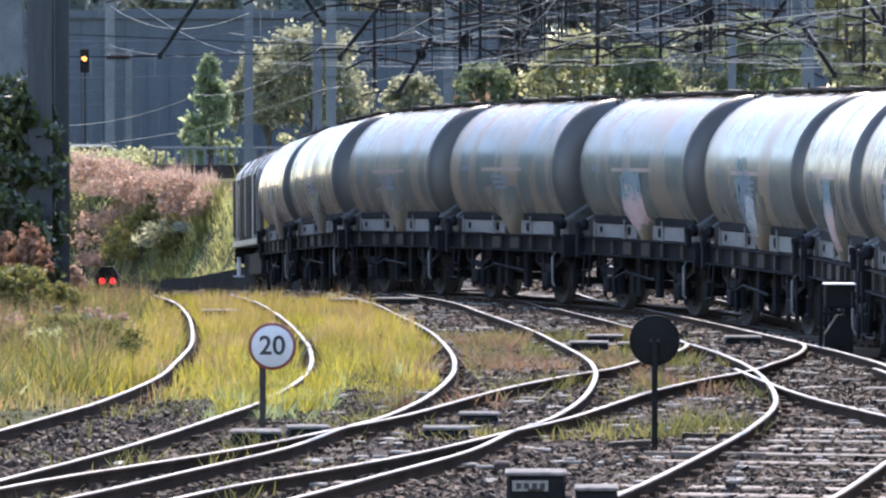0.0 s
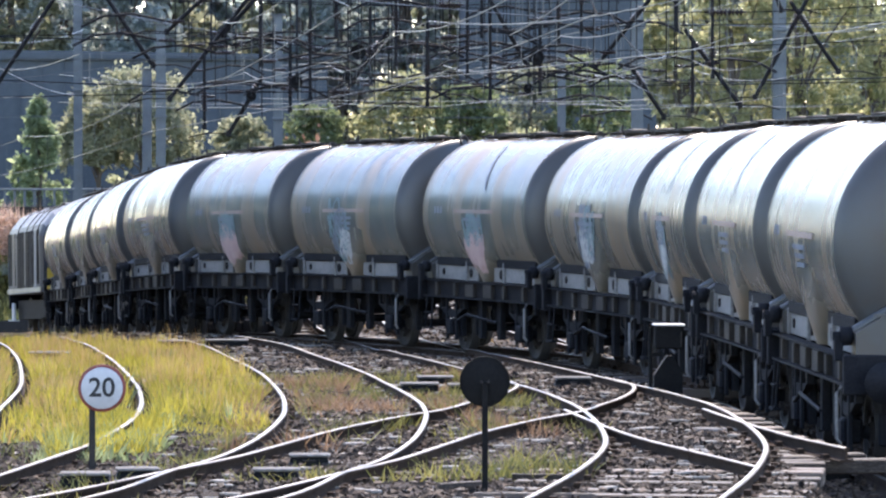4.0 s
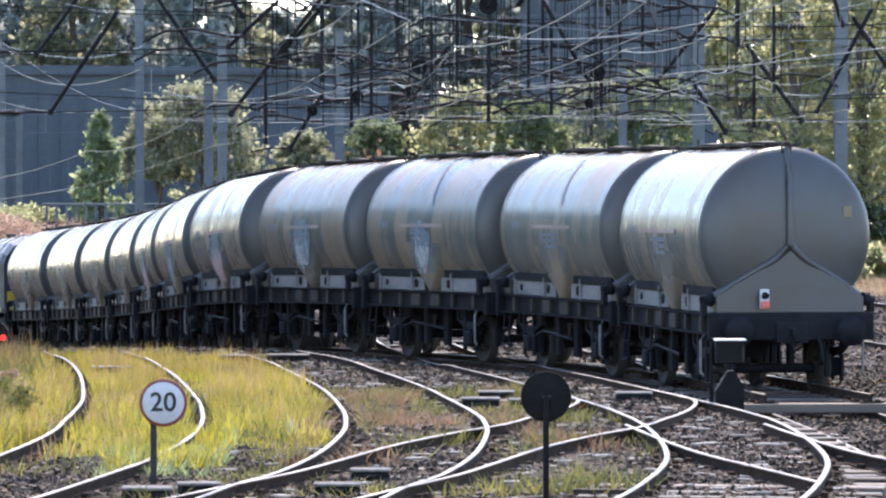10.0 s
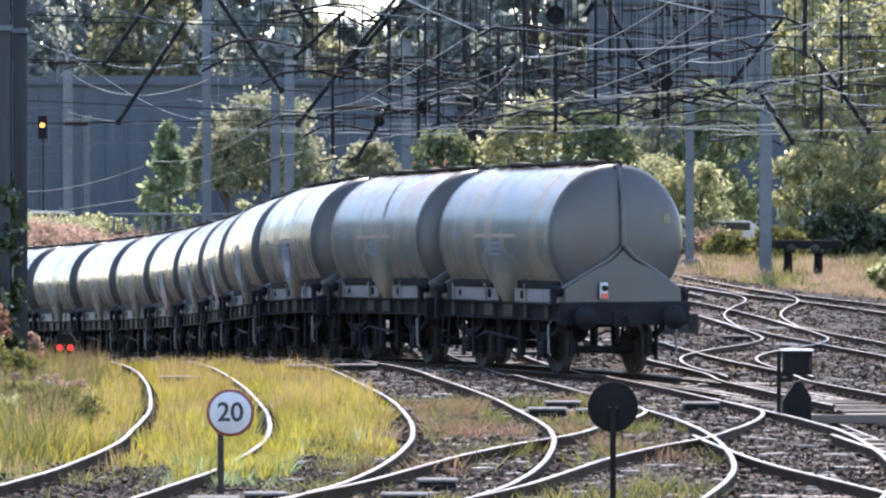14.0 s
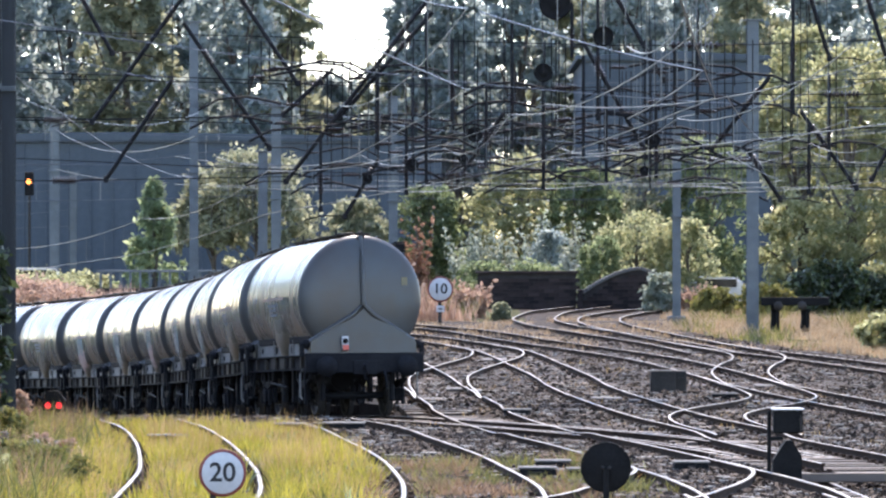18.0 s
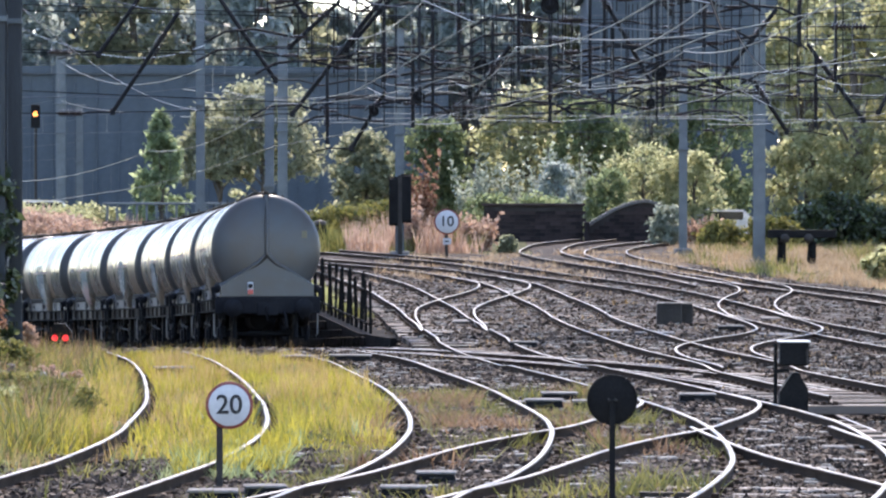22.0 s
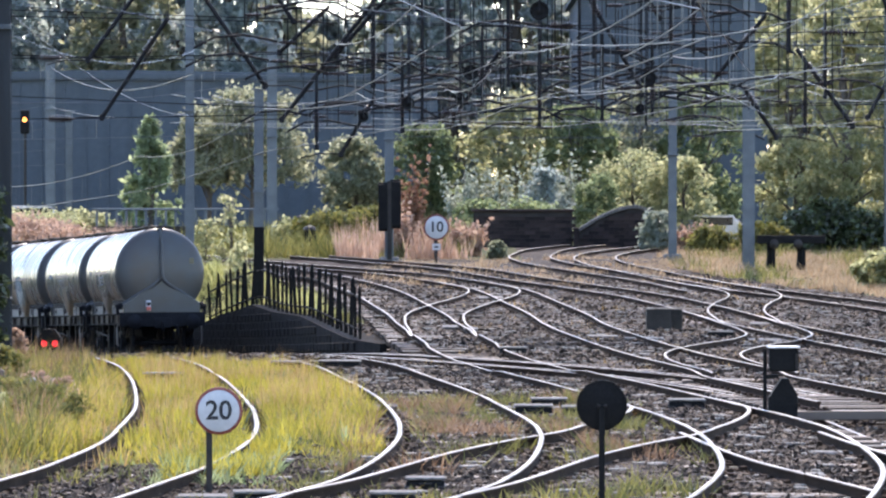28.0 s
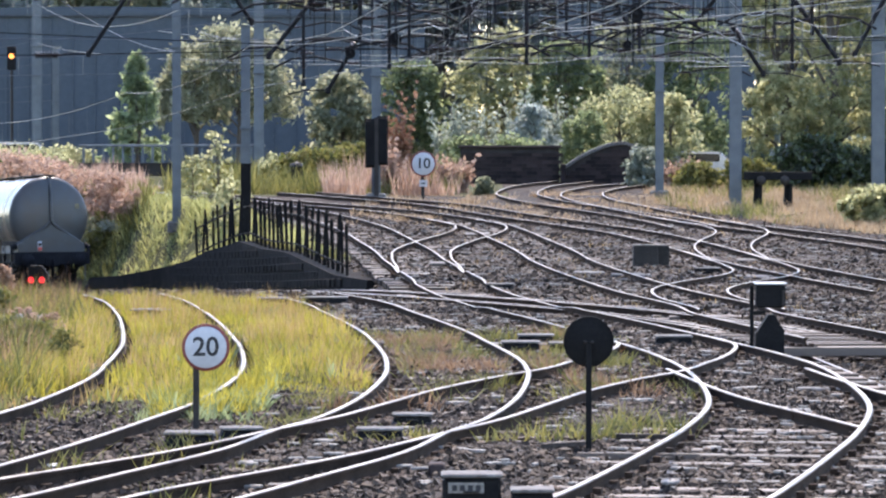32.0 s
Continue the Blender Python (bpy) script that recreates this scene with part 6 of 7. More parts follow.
def catenary(key_name, y0, y1, dz=4.75, span=22.0, shift=0.0):
    """Contact wire and carrying wire with droppers over a track."""
    t = thing("catenary", Matrix(), "contact wire hung by droppers from a sagging carrying wire", "overhead wire", "overhead wires")
    A = np.array([tuple(p) for p in ZIGZAG[key_name]])
    ys = np.arange(y0, y1 + 0.1, span)
    o = np.argsort(A[:, 1])
    posts = [Vector((float(np.interp(y, A[o, 1], A[o, 0])) + (0.2 if i % 2 else -0.2) + shift, y, float(np.interp(y, A[o, 1], A[o, 2])) + dz)) for i, y in enumerate(ys)]
    low, high = [], []
    for a, b in zip(posts, posts[1:]):
        low += sag(a, b, 0.04, 8)[:-1]
        up = sag(a + Vector((0, 0, 1.05)), b + Vector((0, 0, 1.05)), 0.38, 10)
        high += up[:-1]
        for k in range(1, 10):
            p = up[k]
            part("dropper", Soup().tube([p, (p.x, p.y, a.z + (b.z - a.z) * k / 10)], 0.005, 4, caps=False), WIRE, t)
    part("contact_wire", Soup().tube(low + [posts[-1]], 0.009, 5, caps=False), WIRE, t)
    part("carrying_wire", Soup().tube(high + [posts[-1] + Vector((0, 0, 1.05))], 0.010, 5, caps=False), WIRE, t)
    return t


def frame_arm(a, b, r=0.052, ins=0.75, group="line supports"):
    """Slanting support tube with an insulator in it and a clamp at its foot."""
    a, b = Vector(a), Vector(b)
    t = thing("support_tube", Matrix(), "dark slanting steel tube of the overhead-line supports", "support tube", group)
    part("tube", Soup().tube([a, b], r, 8), ALLOY, t)
    s, m = insulator(a.lerp(b, 0.28), b - a, 6, r * 1.9, 0.07)
    part("insulator", s, PORCELAIN, t, "brown ribbed insulator", at=m)
    part("clamp", Soup().box((0, 0, 0), (0.12, 0.10, 0.16), 0, 0.02), ALLOY, t, at=Matrix.Translation(b))
    d = (b - a).normalized()
    side = Vector((1 if d.x > 0 else -1, 0.15, -0.10)).normalized()
    part("stay", Soup().tube([a, (a.x, 100, 9.4)], 0.010, 5), ALLOY, t)
    part("steady_arm", Soup().tube([b, b + side * 0.55 + Vector((0, 0, 0.06)), b + side * 1.0], 0.018, 6), ALLOY, t)
    return t


def hanger(x, y, z0, z1, r=0.044, ins=True):
    t = thing("dropper_rod", Matrix(), "dark upright rod hanging in the overhead line", "rod", "line supports")
    part("rod", Soup().tube([(x, y, z0), (x, y, z1)], r, 6), ALLOY, t)
    part("stay", Soup().tube([(x, y, z1), (x, 100, 9.4)], 0.010, 5), ALLOY, t)
    if ins:
        s, m = insulator((x, y, z0 + (z1 - z0) * 0.35), (0, 0, 1), 7, 0.085, 0.07)
        part("insulator", s, PORCELAIN, t, "brown ribbed insulator", at=m)
    part("clamp", Soup().box((x, y, min(z0, z1)), (0.10, 0.08, 0.12), 0, 0.015), ALLOY, t)
    return t


def wheel_weight(p, r):
    """Dark tension wheel hung in the line."""
    t = thing("tension_wheel", Matrix.Translation(p), "dark round tension wheel hung in the overhead line", "tension wheel", "line supports")
    part("wheel", Soup().lathe([(0.0, -0.05), (r * 0.3, -0.06), (r * 0.35, -0.03), (r * 0.8, -0.02), (r * 0.85, -0.06), (r, -0.05), (r * 0.95, 0.0), (r, 0.05), (r * 0.85, 0.06), (r * 0.8, 0.02), (0.0, 0.03)], (0, 0, 0), "y", 24), BLACK_PAINT, t)
    part("stay", Soup().tube([(0, 0, r), (0, 100 - p[1], 9.4 - p[2])], 0.010, 5), ALLOY, t)
    part("yoke", Soup().tube([(0, -0.08, 0), (0, -0.08, r * 1.5)], 0.02, 6).tube([(0, 0.08, 0), (0, 0.08, r * 1.5)], 0.02, 6), ALLOY, t)
    return t


def overhead():
    # masts
    for x, y, top, w in ((-9.2, 144.5, 10.4, 0.29), (-2.4, 150, 8.0, 0.32), (7.97, 154, 7.0, 0.30), (9.9, 141.6, 10.3, 0.40), (15.6, 150, 10.5, 0.46), (20.0, 150, 10.5, 0.46),
                         (-19.4, 200, 8.6, 0.44), (-18.6, 201, 6.2, 0.30), (-7.7, 175, 8.5, 0.40), (-14, 118, 10, 0.3), (17, 118, 10, 0.3), (-20, 128, 9, 0.3), (-32, 200, 9, 0.3)):
        h_mast(x, y, top, w)
    h_mast(-8.82, 78, 11.0, 0.46, "dark heavy overhead-line mast with ivy at its foot", dark=True)
    h_mast(-8.53, 79, 11.0, 0.25, "dark overhead-line mast beside a heavier one", dark=True)
    sunk = h_mast(-6.13, 130, 5.6, 0.28)
    part("dark_foot", Soup().box((0, -0.01, 1.3), (0.31, 0.31, 2.9), 0, 0.01), BLACK_PAINT, sunk, "dark sleeve round the lower part of the mast")
    h_mast(-11.0, 92, 11.0, 0.38)
    # portal above the view, which carries the slanting tubes
    for y in (84, 100):
        pt = thing("overhead_line_portal", Matrix.Translation((2.5, y, 9.3)), "dark steel portal beam across the tracks", "portal")
        part("boom", Soup().box((0, 0, 0.1), (30, 0.12, 0.12)).box((0, 0, 0.9), (30, 0.12, 0.12)), ALLOY, pt)
        for k in np.arange(-14.5, 14.6, 1.0):
            part("brace", Soup().tube([(k - 0.5, 0, 0.1), (k, 0, 0.9), (k + 0.5, 0, 0.1)], 0.03, 5), ALLOY, pt)
        for k in (-14.8, 14.8):
            part("leg", Soup().box((k, 0, -4.6), (0.35, 0.35, 11.2)), GALV, pt)
    Y = 100
    for ax, az, bx, bz in ((-6.2, 9.22, -8.84, 5.64),
                           (-5.66, 9.22, -3.91, 6.58),
                           (-6.61, 8, -4.58, 5.03),
                           (-6.88, 6.65, -8.5, 4.27),
                           (-0.26, 9.22, -4.18, 4.22),
                           (-0.66, 8.26, -2.89, 5.76),
                           (3.39, 9.22, 4.88, 6.65),
                           (7.41, 6.72, 6.04, 4.99),
                           (6.86, 4.99, 7.68, 3.8),
                           (8.14, 5.89, 9.51, 4.07),
                           (11.15, 6.72, 9.88, 4.26),
                           (10.69, 6.54, 11.88, 4.89),
                           (1.03, 5.83, -0.05, 4.27),
                           (2.92, 7.58, 4.41, 5.01),
                           (-3.03, 6.91, -4.24, 5.83),
                           (-9.24, 8.93, -8.36, 7.31),
                           (-1.95, 4.74, -2.76, 3.39),
                           (8.19, 9.22, 8.86, 7.18),
                           (9.54, 9.22, 10.49, 6.37)):
        frame_arm((ax, Y, az), (bx, Y + 0.4, bz))
    for x, z0, z1 in ((1.23, 5.03, 7.93), (3.26, 5.7, 9.22), (-0.8, 4.22, 8.2), (7.88, 5.84, 9.22), (2.92, 4.74, 7.18), (1.97, 4.07, 6.1), (4.64, 4.34, 5.96), (3.46, 4.2, 6.37), (-3.3, 3.53, 5.29), (-1.95, 5.01, 6.77), (5.62, 5.83, 8.26), (-1.27, 3.93, 5.56), (0.62, 4.61, 6.37), (8.73, 4.74, 6.77), (2.65, 7.18, 8.39), (5.08, 5.56, 7.45), (-0.19, 5.69, 7.58), (8.26, 3.93, 5.56)):
        hanger(x, 99.0, z0, z1)
    for x, z, r in ((2.22, 8.32, 0.38), (3.34, 7.56, 0.24), (1.94, 6.71, 0.22), (0.34, 5.27, 0.18), (4.49, 5.14, 0.18), (4.3, 4.42, 0.12), (-1.11, 4.56, 0.15), (-2.16, 4.23, 0.12), (0.08, 4.69, 0.12)):
        wheel_weight((x, 97.5, z), r)
    for x0, x1, z in ((4.88, 6.16, 7.37), (2.18, 2.78, 6.38), (8.5, 9.42, 6.22), (5.22, 5.82, 5.3), (-0.32, 0.22, 4.34), (-9.78, -9.24, 5.62), (-9.58, -8.97, 4.2)):
        t = thing("span_insulator", Matrix(), "brown ribbed insulator in a cross wire", "insulator", "line supports")
        s, m = insulator(((x0 + x1) / 2, 98, z), (1, 0, 0.0), 9, 0.095, (x1 - x0) / 10)
        part("ribs", s, PORCELAIN, t, at=m)
        part("tail", Soup().tube([(x1 + 0.02, 98, z), (x1 + 1.2, 98, z + 0.03), (17.3, 100, z + 0.5)], 0.012, 5), ALLOY, t)
        part("tail", Soup().tube([(-12.3, 100, z + 0.5), (x0 - 1.2, 98, z), (x0 - 0.02, 98, z)], 0.012, 5), ALLOY, t)
    # wires over the tracks
    for key_name, y0, y1, dz in (("main", 30, 150, 4.8), ("second_main", 60, 156, 4.9), ("third", 76, 150, 5.0), ("third_through", 84, 112, 4.8), ("fourth", 106, 168, 4.9), ("fourth_through", 109, 133, 4.9),
                                 ("train", 30, 168, 5.0), ("crossover", 40, 61, 4.9), ("left", 30, 82, 4.9)):
        catenary(key_name, y0, y1, dz, 24.0 if y1 - y0 > 50 else (y1 - y0) / 2)
    # cross spans between the masts
    for y, x0, x1, zs in ((142, -9.1, 9.9, (4.6, 5.6, 7.4)), (142, 9.9, 20.0, (4.7, 5.7, 7.6)), (150, -2.4, 15.6, (4.4, 5.3, 6.8)), (118, -14, 17, (5.0, 6.0, 7.8)), (100, -12.3, 17.3, (5.2, 6.3, 8.0)),
                          (200, -32, -18.6, (3.5, 4.3, 5.4, 6.6)), (128, -20, -6, (4.1, 4.9, 5.7))):
        for i, z in enumerate(zs):
            wire(sag((x0, y, z), (x1, y + 0.5, z + 0.15), 0.12 + 0.25 * i), 0.010 if y > 110 else 0.008, "thin cross-span wire between overhead-line masts")
        for k in np.linspace(0.08, 0.92, 7):
            at = [(x0 + (x1 - x0) * k, y + 0.5 * k, z + 0.15 * k - (0.12 + 0.25 * i) * 4 * k * (1 - k)) for i, z in enumerate(zs[:2])]
            wire(at, 0.010, "short dropper between cross wires")
    rnd = random.Random(21)
    for i in range(76):
        x, y = rnd.uniform(-5, 9), rnd.choice((100, 100, 100, 118, 142))
        z = rnd.uniform(4.3, 7.0)
        g = rnd.choice((-1, 1))
        t = thing("registration_arm", Matrix(), "dark bent registration arm holding a contact wire", "registration arm", "line supports")
        part("arm", Soup().tube([(x, y, z), (x + g * 0.8, y, z + 0.16), (x + g * 1.5, y, z + 0.10), (x + g * 2.0, y, z - 0.16)], 0.034, 6), ALLOY, t)
        s, m = insulator((x - g * 0.25, y, z - 0.02), (1, 0, 0), 6, 0.055, 0.05)
        part("insulator", s, PORCELAIN, t, "brown ribbed insulator", at=m)
        part("post", Soup().tube([(x - g * 0.45, y, z - 0.3), (x - g * 0.45, y, 7.6)], 0.016, 6), ALLOY, t)
    # long feeder wires that slope across the view
    for a, b, d in (((-11, 92, 6.6), (-8.9, 142, 7.2), 0.8), ((-11, 92, 7.4), (9.9, 141.6, 6.2), 0.9), ((17.3, 84, 8.2), (-2.4, 150, 6.2), 0.7), ((-9, 142, 6.4), (-19.4, 200, 8.3), 0.8), ((-6.1, 130, 5.4), (-19.4, 200, 6.4), 0.6),
                    ((17.3, 100, 6.6), (7.9, 154, 6.6), 0.5), ((17.3, 84, 7.2), (15.6, 150, 7.4), 0.6), ((-8.7, 78, 6.9), (17, 118, 6.6), 0.6), ((-8.7, 78, 6.2), (-9.1, 142, 5.0), 0.5)):
        wire(sag(a, b, d, 16), 0.011, "slack feeder wire between masts")


# ---- buildings and the bridge ----
def shed(x0, x1, y, z0, z1, depth, label, ribs=1.2):
    t = thing("industrial_shed", Matrix.Translation(((x0 + x1) / 2, y, z0)), label, "industrial building")
    w, h = x1 - x0, z1 - z0
    part("wall", Soup().box((0, depth / 2, h / 2), (w, depth, h)), SHED, t)
    rf = Soup().prism([(-w / 2 - 0.3, h), (w / 2 + 0.3, h), (w / 2 + 0.3, h + 0.2), (0, h + 0.45), (-w / 2 - 0.3, h + 0.2)], -0.3, depth + 0.3)
    part("roof", rf, SHED_SEAM, t)
    rib = Soup().box((0, 0, 0), (0.10, 0.08, h - 0.1)).mesh("cladding_rib", SHED_SEAM)
    for k in np.arange(-w / 2 + 0.4, w / 2, ribs):
        part("cladding_rib", rib, None, t, at=Matrix.Translation((k, -0.04, h / 2)))
    part("gutter", Soup().box((0, -0.12, h - 0.05), (w, 0.16, 0.14), 0, 0.02), SHED_SEAM, t)
    return t


def bricks(parent, x0, x1, y, z0, rows, top, gap=0.012, L=0.42, H=0.15):
    """Courses of large dark bricks on a wall that faces the yard; top(x) ends the wall."""
    mesh = Soup().box((0, 0, 0), (L - gap, 0.05, H - gap), 0, 0.006).mesh("brick", BRICK)
    for r in range(rows):
        z = z0 + H * (r + 0.5)
        for x in np.arange(x0 + (L / 2 if r % 2 else 0), x1 - L / 2, L):
            if z + H / 2 < top(x + L / 2):
                part("brick", mesh, None, parent, at=Matrix.Translation((x + L / 2, y, z)))


def brick_walls():
    y = 172.0
    k = y / 7400
    x0, x1, z0 = (815 - 784) * k, (990 - 784) * k, 0.0
    top = 2.65 + (215 - 262) * k
    w = part("brick_wall", Soup().box(((x0 + x1) / 2, y + 0.25, (z0 + top) / 2 - 0.2), (x1 - x0, 0.5, top - z0 + 0.4)), MORTAR)
    tagged(w, "long dark brick parapet wall beyond the tracks", "wall", kind="structure")
    bricks(w, x0, x1, y - 0.02, z0 - 0.3, 13, lambda x: top - 0.06)
    part("coping", Soup().box(((x0 + x1) / 2, y + 0.2, top + 0.05), (x1 - x0 + 0.2, 0.75, 0.10), 0, 0.02), BRICK, w)
    # humped wall with a curved coping
    a0, a1 = (1000 - 784) * k, (1137 - 784) * k
    crest = 2.65 + (215 - 256) * k
    def hump(x):
        t = (x - a0) / (a1 - a0)
        return crest - 1.0 * max(0.0, (0.74 - t) / 0.74) ** 1.7 - 0.36 * max(0.0, (t - 0.74) / 0.26) ** 1.6
    n = 24
    out = [(a0 + (a1 - a0) * i / n, hump(a0 + (a1 - a0) * i / n)) for i in range(n + 1)]
    h = part("humped_wall", Soup().prism([(a0, -0.4)] + [(a1, -0.4)] + out[::-1], y, y + 0.5), MORTAR)
    tagged(h, "humped dark brick wall with a curved coping", "wall", kind="structure")
    bricks(h, a0, a1, y - 0.02, -0.3, 13, lambda x: hump(x) - 0.1)
    for (xa, za), (xb, zb) in zip(out, out[1:]):
        s = Soup().box((0, 0, 0), (math.hypot(xb - xa, zb - za) * 0.96, 0.72, 0.14), 0, 0.015)
        part("coping_stone", s, PALE_STONE, h, at=Matrix.Translation(((xa + xb) / 2, y + 0.2, (za + zb) / 2 + 0.06)) @ Matrix.Rotation(-math.atan2(zb - za, xb - xa), 4, "Y"))
    part("pier", Soup().box((a0 - 0.08, y - 0.1, 0.2), (0.22, 0.7, 1.4), 0, 0.03), BRICK, h, "dark pier at the wall's end")


def buffer_stop(x, y, w):
    z0 = level(x, y) - 0.22
    t = thing("buffer_stop", Matrix.Translation((x, y, z0)), "timber and steel buffer stop with the sallows' shade in its colour", "buffer stop")
    # black on the beam paints the shade that the sallows throw over it
    part("beam", Soup().box((0, 0, 1.17), (w, 0.25, 0.28), 0, 0.02), BLACK_PAINT, t)
    for q in (-0.72, 0.30):
        f = Soup().box((q, 0.1, 0.55), (0.18, 0.16, 1.1), 0, 0.01)
        f.add([(q - 0.06, -0.1, 0.9), (q + 0.06, -0.1, 0.9), (q + 0.06, 1.1, 0.0), (q - 0.06, 1.1, 0.0), (q - 0.06, 0.1, 0.95), (q + 0.06, 0.1, 0.95), (q + 0.06, 1.3, 0.0), (q - 0.06, 1.3, 0.0)],
              [(0, 1, 2, 3), (7, 6, 5, 4), (0, 3, 7, 4), (1, 5, 6, 2), (0, 4, 5, 1), (3, 2, 6, 7)])
        f.box((q + 0.12, -0.15, 0.45), (0.10, 0.10, 0.9), 0, 0.01, 0.1)
        part("frame", f, BLACK_PAINT, t)
    for q in (-0.6, 0.2):
        part("buffer", Soup().lathe([(0.0, -0.3), (0.16, -0.3), (0.16, -0.26), (0.08, -0.22), (0.08, 0.0), (0.0, 0.0)], (q, -0.12, 1.02), "y", 16), DARK_STEEL, t)
    return t


def footbridge(x0, x1, y, z_low, z_deck, z_top):
    t = thing("girder_bridge", Matrix.Translation(((x0 + x1) / 2, y, z_low)), "dark girder bridge with a pale handrail and bars", "bridge")
    w = x1 - x0
    part("girder", Soup().box((0, 0, (z_deck - z_low) / 2), (w, 0.4, z_deck - z_low), 0, 0.02).box((0, -0.22, z_deck - z_low), (w, 0.12, 0.08)), DARK_STEEL, t)
    part("handrail", Soup().box((0, -0.1, z_top - z_low), (w, 0.12, 0.10), 0, 0.02), GALV, t, "pale handrail")
    bar = Soup().box((0, 0, (z_top - z_deck) / 2), (0.10, 0.06, z_top - z_deck)).mesh("bar", GALV)
    for k in np.arange(-w / 2 + 0.2, w / 2, 0.42):
        part("bar", bar, None, t, at=Matrix.Translation((k, -0.1, z_deck - z_low)))
    for k in np.arange(-w / 2 + 0.5, w / 2, 1.6):
        part("web_stiffener", Soup().box((k, -0.24, (z_deck - z_low) / 2), (0.08, 0.08, z_deck - z_low - 0.05)), DARK_STEEL, t)
    for k in (-w * 0.48, w * 0.48):
        part("pier", Soup().box((k, 0.4, -1.2), (0.9, 1.4, 2.6), 0, 0.04), BRICK, t, "dark brick pier")
    return t


def parked_car(x, y, z, turn):
    t = thing("parked_car", Matrix.Translation((x, y, z)) @ Matrix.Rotation(turn, 4, "Z"), "pale parked car with a glinting roof", "car", "parked cars")
    prof = [(-2.05, 0.35), (2.05, 0.35), (2.08, 0.70), (1.9, 0.86), (1.0, 0.95), (0.45, 1.40), (-1.2, 1.44), (-1.85, 0.98), (-2.08, 0.80)]
    n = len(prof)
    s = Soup()
    vs = [(a, -0.84, b) for a, b in prof] + [(a, 0.84, b) for a, b in prof]
    s.add(vs, [tuple(range(n)), tuple(reversed(range(n, 2 * n)))] + [(i, n + i, n + (i + 1) % n, (i + 1) % n) for i in range(n)])
    part("body", s, CAR_PAINT, t)
    part("side_window", Soup().box((-0.35, -0.845, 1.16), (1.7, 0.02, 0.34), 0, 0.01), GLASS, t)
    for q in (-1.3, 1.3):
        wl = part("wheel", Soup().lathe([(0.0, -0.1), (0.20, -0.1), (0.32, -0.08), (0.32, 0.1), (0.0, 0.1)], (q, -0.76, 0.32), "y", 20), BLACK_PAINT, t)
        part("rim", Soup().lathe([(0.0, -0.02), (0.19, -0.01), (0.19, 0.0), (0.0, 0.0)], (q, -0.86, 0.32), "y", 16), GALV, wl)
    return t


# ---- setting out ----
ground_sheet()
build_train()
shed(-36, -1.0, 226, 0.3, 8.4, 20, "long dark slate-blue industrial shed behind the trees")
shed(6.5, 16.5, 222, 0.3, 12.6, 18, "tall slate-blue ribbed industrial building behind the trees")
footbridge((140 - 784) * 178 / 7400, (470 - 784) * 178 / 7400, 178, 2.65 + (215 - 312) * 178 / 7400, 2.65 + (215 - 290) * 178 / 7400, 2.65 + (215 - 258) * 178 / 7400)
parked_car(-18.5, 186, 0.3, 0.1)
parked_car(11.7, 184, -0.1, -0.1)
speed_sign((-2.21, 37.35), (-2.12, 37.35, 0.63), 0.213, "20", "white round 20 speed sign with a red border")
speed_sign((-0.72, 149.0), (-0.70, 149.00, 1.14), 0.46, "10", "white round 10 speed sign with a small plate beneath", plate=True)
disc_back((1.23, 35.2), (1.23, 35.20, 0.79), 0.205)
ground_signal((4.14, 53.0), 0.36, 0.72, 1.09)
red_signal((-7.93, 81.5), 2.65 + (215 - 494) * 81.5 / 7400)
colour_signal((-2.38, 149.5), 2.65 + (215 - 290) * 149.5 / 7400, 2.65 + (215 - 208) * 149.5 / 7400, 0.38)
buffer_stop(11.3, 141.0, 2.3)
palisade([(cut_x(y) + 2.3, y, max(float(np.interp(y, WALL_Y, WALL_TOP)), -9) - 0.12) for y in (103, 108, 114, 120, 125, 130, 134)], 1.35, 34)
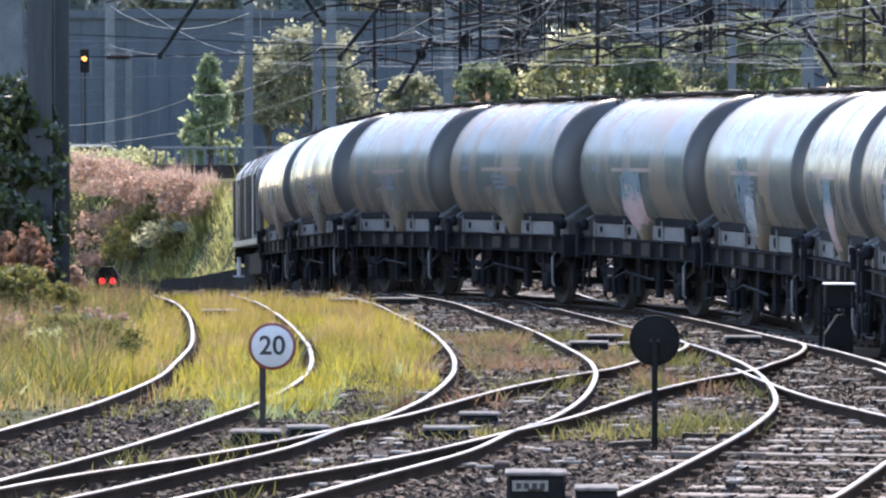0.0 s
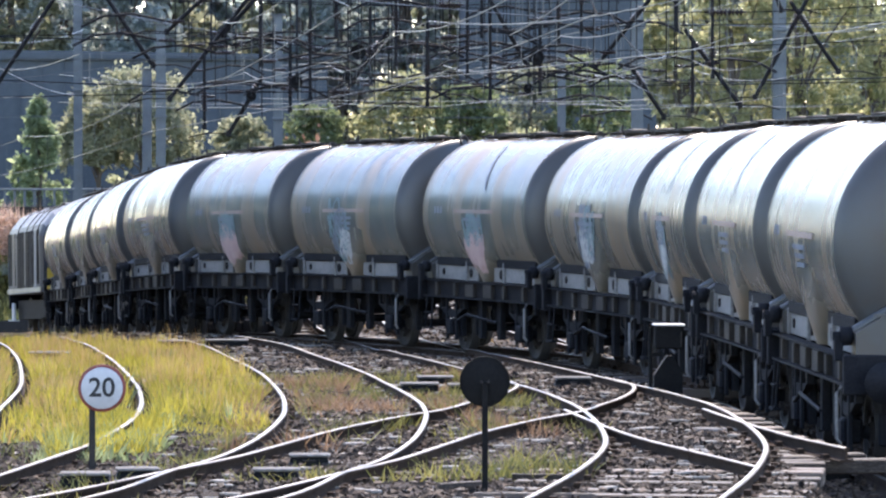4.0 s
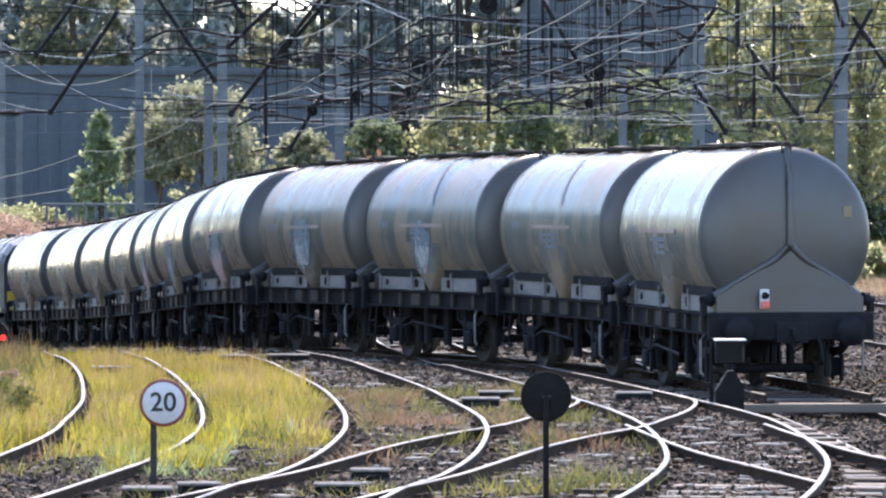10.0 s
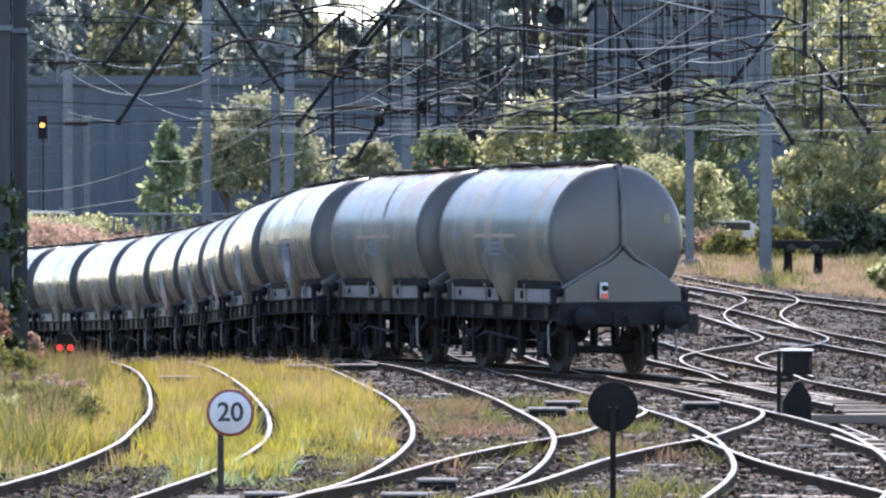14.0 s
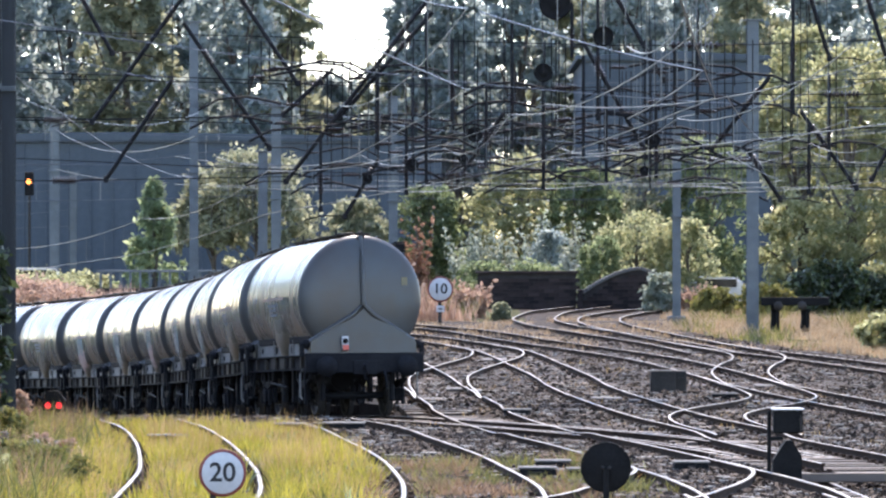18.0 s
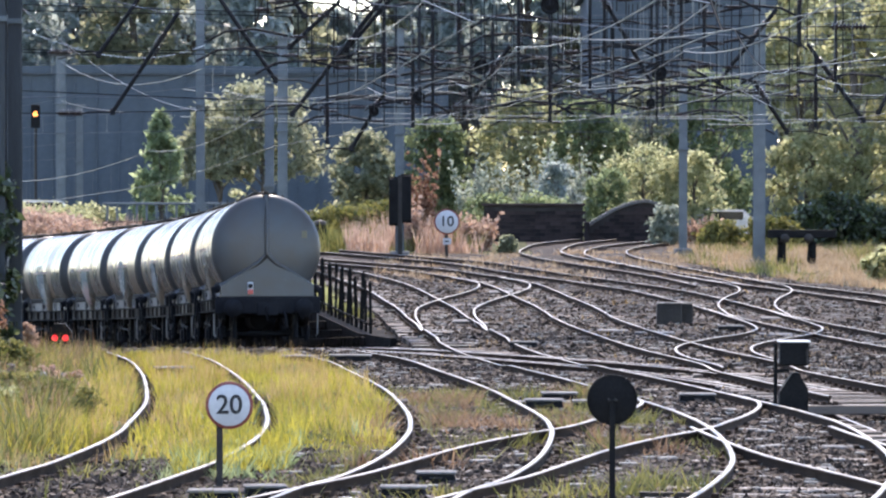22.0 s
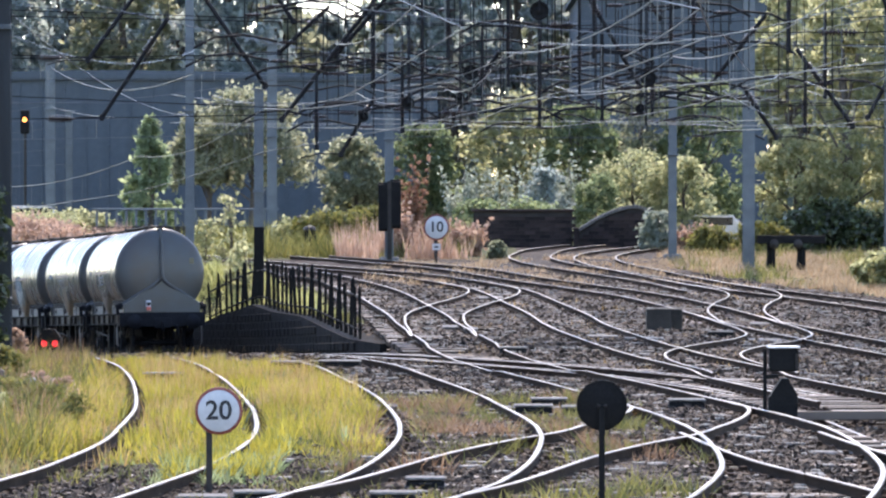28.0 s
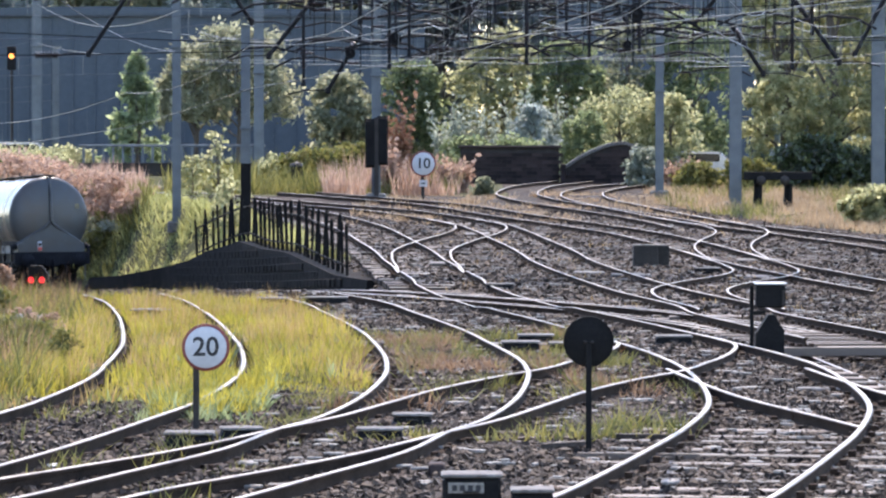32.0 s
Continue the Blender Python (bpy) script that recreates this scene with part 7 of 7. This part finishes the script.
for c, s, lab, tr in (((-2.15, 35.4), (0.42, 0.30, 0.14), "black point machine with a lid paled for the sun's glint", 0.0), ((-1.75, 36.2), (0.36, 0.26, 0.12), "black point machine with a lid paled for the sun's glint", 0.1),
                      ((0.20, 29.2), (0.42, 0.34, 0.31), "dark cable box with a plate of unreadable marks", 0.0), ((0.62, 29.0), (0.30, 0.3, 0.22), "low dark cable box", 0.0),
                      ((-0.55, 36.4), (0.40, 0.26, 0.10), "black rodding cover beside the switch", 0.0), ((-0.28, 38.2), (0.36, 0.26, 0.10), "black rodding cover beside the switch", 0.0),
                      ((1.02, 55.0), (0.5, 0.4, 0.13), "black point machine between the rails", 0.0), ((1.65, 54.0), (0.55, 0.4, 0.14), "blue-black point machine between the rails", 0.0),
                      ((1.30, 58.5), (0.5, 0.4, 0.12), "black point machine between the rails", 0.0), ((3.2, 58), (0.5, 0.4, 0.12), "black point machine between the rails", 0.0),
                      ((4.05, 60.5), (0.6, 0.4, 0.12), "black point machine between the rails", 0.0), ((5.0, 50), (0.5, 0.4, 0.14), "black point machine beside the rails", 0.0), ((5.3, 45.5), (0.5, 0.4, 0.15), "black point machine beside the rails", 0.0),
                      ((5.0, 103.2), (0.62, 0.5, 0.52), "dark relay cabinet among the tracks", 0.0), ((5.45, 103.6), (0.3, 0.4, 0.50), "grey relay cabinet among the tracks", 0.0),
                      ((1.2, 88), (0.6, 0.4, 0.1), "dark point machine among the tracks", 0.0), ((6.2, 98), (0.6, 0.4, 0.12), "dark point machine among the tracks", 0.0), ((-5.0, 71.5), (0.7, 0.5, 0.15), "dark point machine in the grass", 0.0),
                      ((-2.2, 79), (0.8, 0.5, 0.14), "dark point machine beside the rails", 0.0), ((-3.2, 78.5), (0.6, 0.5, 0.14), "dark point machine beside the rails", 0.0)):
    made = slab_box(c, s, lab, tr, body=DARK_STEEL if "cabinet" in lab else BLACK_PAINT)
    if "unreadable" in lab:
        plate = part("label_plate", Soup().box((-0.04, -0.172, 0.24), (0.25, 0.012, 0.075), 0, 0.003), CONCRETE, made, "pale plate with worn marks")
        for q in range(4):
            part("mark_bar", Soup().box((-0.12 + 0.055 * q, -0.181, 0.24), (0.035, 0.006, 0.04)), INK, plate)
for c, s, lab, m in (((-0.1, 104, 0.02), (0.5, 0.9, 0.06), "bright worn slab between the rails", PALE_STONE), ((0.35, 101, 0.02), (0.35, 0.6, 0.10), "bright worn block between the rails", PALE_STONE),
                     ((1.0, 121, 0.02), (0.7, 1.4, 0.05), "bright worn slab between the rails", PALE_STONE), ((3.4, 97, 0.02), (0.7, 0.5, 0.05), "pale slab between the rails", PALE_STONE),
                     ((4.3, 95.5, 0.02), (0.9, 0.5, 0.05), "pale slab between the rails", PALE_STONE), ((-2.6, 58.5, 0.02), (0.45, 0.4, 0.06), "pale slab in the grass", PALE_STONE), ((-1.2, 57.5, 0.02), (0.8, 0.3, 0.05), "pale slab in the grass", PALE_STONE),
                     ((1.0, 57.5, 0.0), (0.9, 0.35, 0.05), "pale cable-trough lid", PALE_STONE), ((4.1, 71, 0.0), (0.5, 0.5, 0.06), "pale cable-trough lid", PALE_STONE), ((7.1, 95, 0.0), (0.9, 0.8, 0.05), "bright worn slab between the rails", PALE_STONE),
                     ((5.9, 93, 0.0), (0.8, 0.4, 0.05), "pale cable-trough lid", PALE_STONE), ((8.0, 106.5, 0.0), (1.0, 0.8, 0.05), "pale cable-trough lid", PALE_STONE),
                     ((4.6, 43.2, 0.0), (0.5, 0.3, 0.05), "pale cable-trough lid", PALE_STONE), ((3.95, 43.0, 0.0), (0.6, 0.25, 0.05), "pale cable-trough lid", PALE_STONE), ((2.45, 54.2, 0.0), (0.5, 0.3, 0.05), "pale cable-trough lid", PALE_STONE),
                     ((-0.05, 32.9, 0.0), (0.13, 0.22, 0.10), "orange-brown broken brick in the ballast", BRICK), ((-3.2, 33.5, 0.02), (0.2, 0.2, 0.02), "scrap of pale litter", WHITE_SIGN)):
    slab(c, s, lab, 0.0, m)
for x, y, l, turn in ((1.05, 35.4, 0.55, 0.7), (1.6, 34.2, 1.0, -0.12), (1.75, 36.3, 0.5, -0.12), (2.6, 92.5, 0.6, 0.8)):
    tagged(part("timber_batten", Soup().box((0, 0, 0.03), (l, 0.05, 0.05), 0, 0.008), TIMBER, at=Matrix.Translation((x, y, level(x, y) - 0.12)) @ Matrix.Rotation(turn, 4, "Z")),
           "loose weathered timber batten on the ballast", "batten", "loose battens")
for x, y, h, m, lab in ((-6.6, 60.5, 0.55, TIMBER, "short weathered timber stump"), (-6.2, 61.0, 0.42, CONCRETE, "short pale concrete marker post"), (-5.9, 61.2, 0.40, CONCRETE, "short pale concrete marker post")):
    tagged(part("marker_post", Soup().box((0, 0, h / 2), (0.13, 0.13, h), 0, 0.02, 0, 0.9), m, at=Matrix.Translation((x, y, level(x, y) - 0.2))), lab, "marker post", "marker posts")
for x, y, h, w, lab in ((-6.15, 165, 1.3, 0.3, "pale lineside cabinet among weeds"), (-5.6, 160, 1.0, 0.45, "dark relay post by the tracks"), (-3.9, 160, 0.7, 0.3, "dark small post among weeds")):
    t = thing("lineside_cabinet", Matrix.Translation((x, y, level(x, y) - 0.2)), lab, "cabinet", "lineside cabinets")
    part("body", Soup().box((0, 0, h / 2), (w, 0.35, h), 0, 0.03), PALE_CAB if "pale" in lab else BLACK_PAINT, t)
    part("cap", Soup().lathe([(w * 0.62, 0), (w * 0.5, 0.12), (0.0, 0.2)], (0, 0, h), "z", 14), DARK_STEEL, t)


far = thing("colour_light_signal", Matrix.Translation((-20.2, 196, level(-20.2, 196) - 0.36)), "far colour-light signal showing an amber light", "railway signal")
part("post", Soup().tube([(0, 0, 0), (0, 0, 5.6)], 0.07, 8), DARK_STEEL, far)
head = part("head", Soup().box((0, -0.05, 5.5), (0.42, 0.25, 1.1), 0, 0.04), BLACK_PAINT, far)
part("lens", Soup().lathe([(0.0, -0.03), (0.11, -0.02), (0.12, 0.0), (0.0, 0.0)], (0, -0.18, 5.6), "y", 14), AMBER, head, "glowing amber lens")
overhead()
retaining_wall()
brick_walls()
plants()
ballast_stones()
glint_flecks()
tracks()

motions()
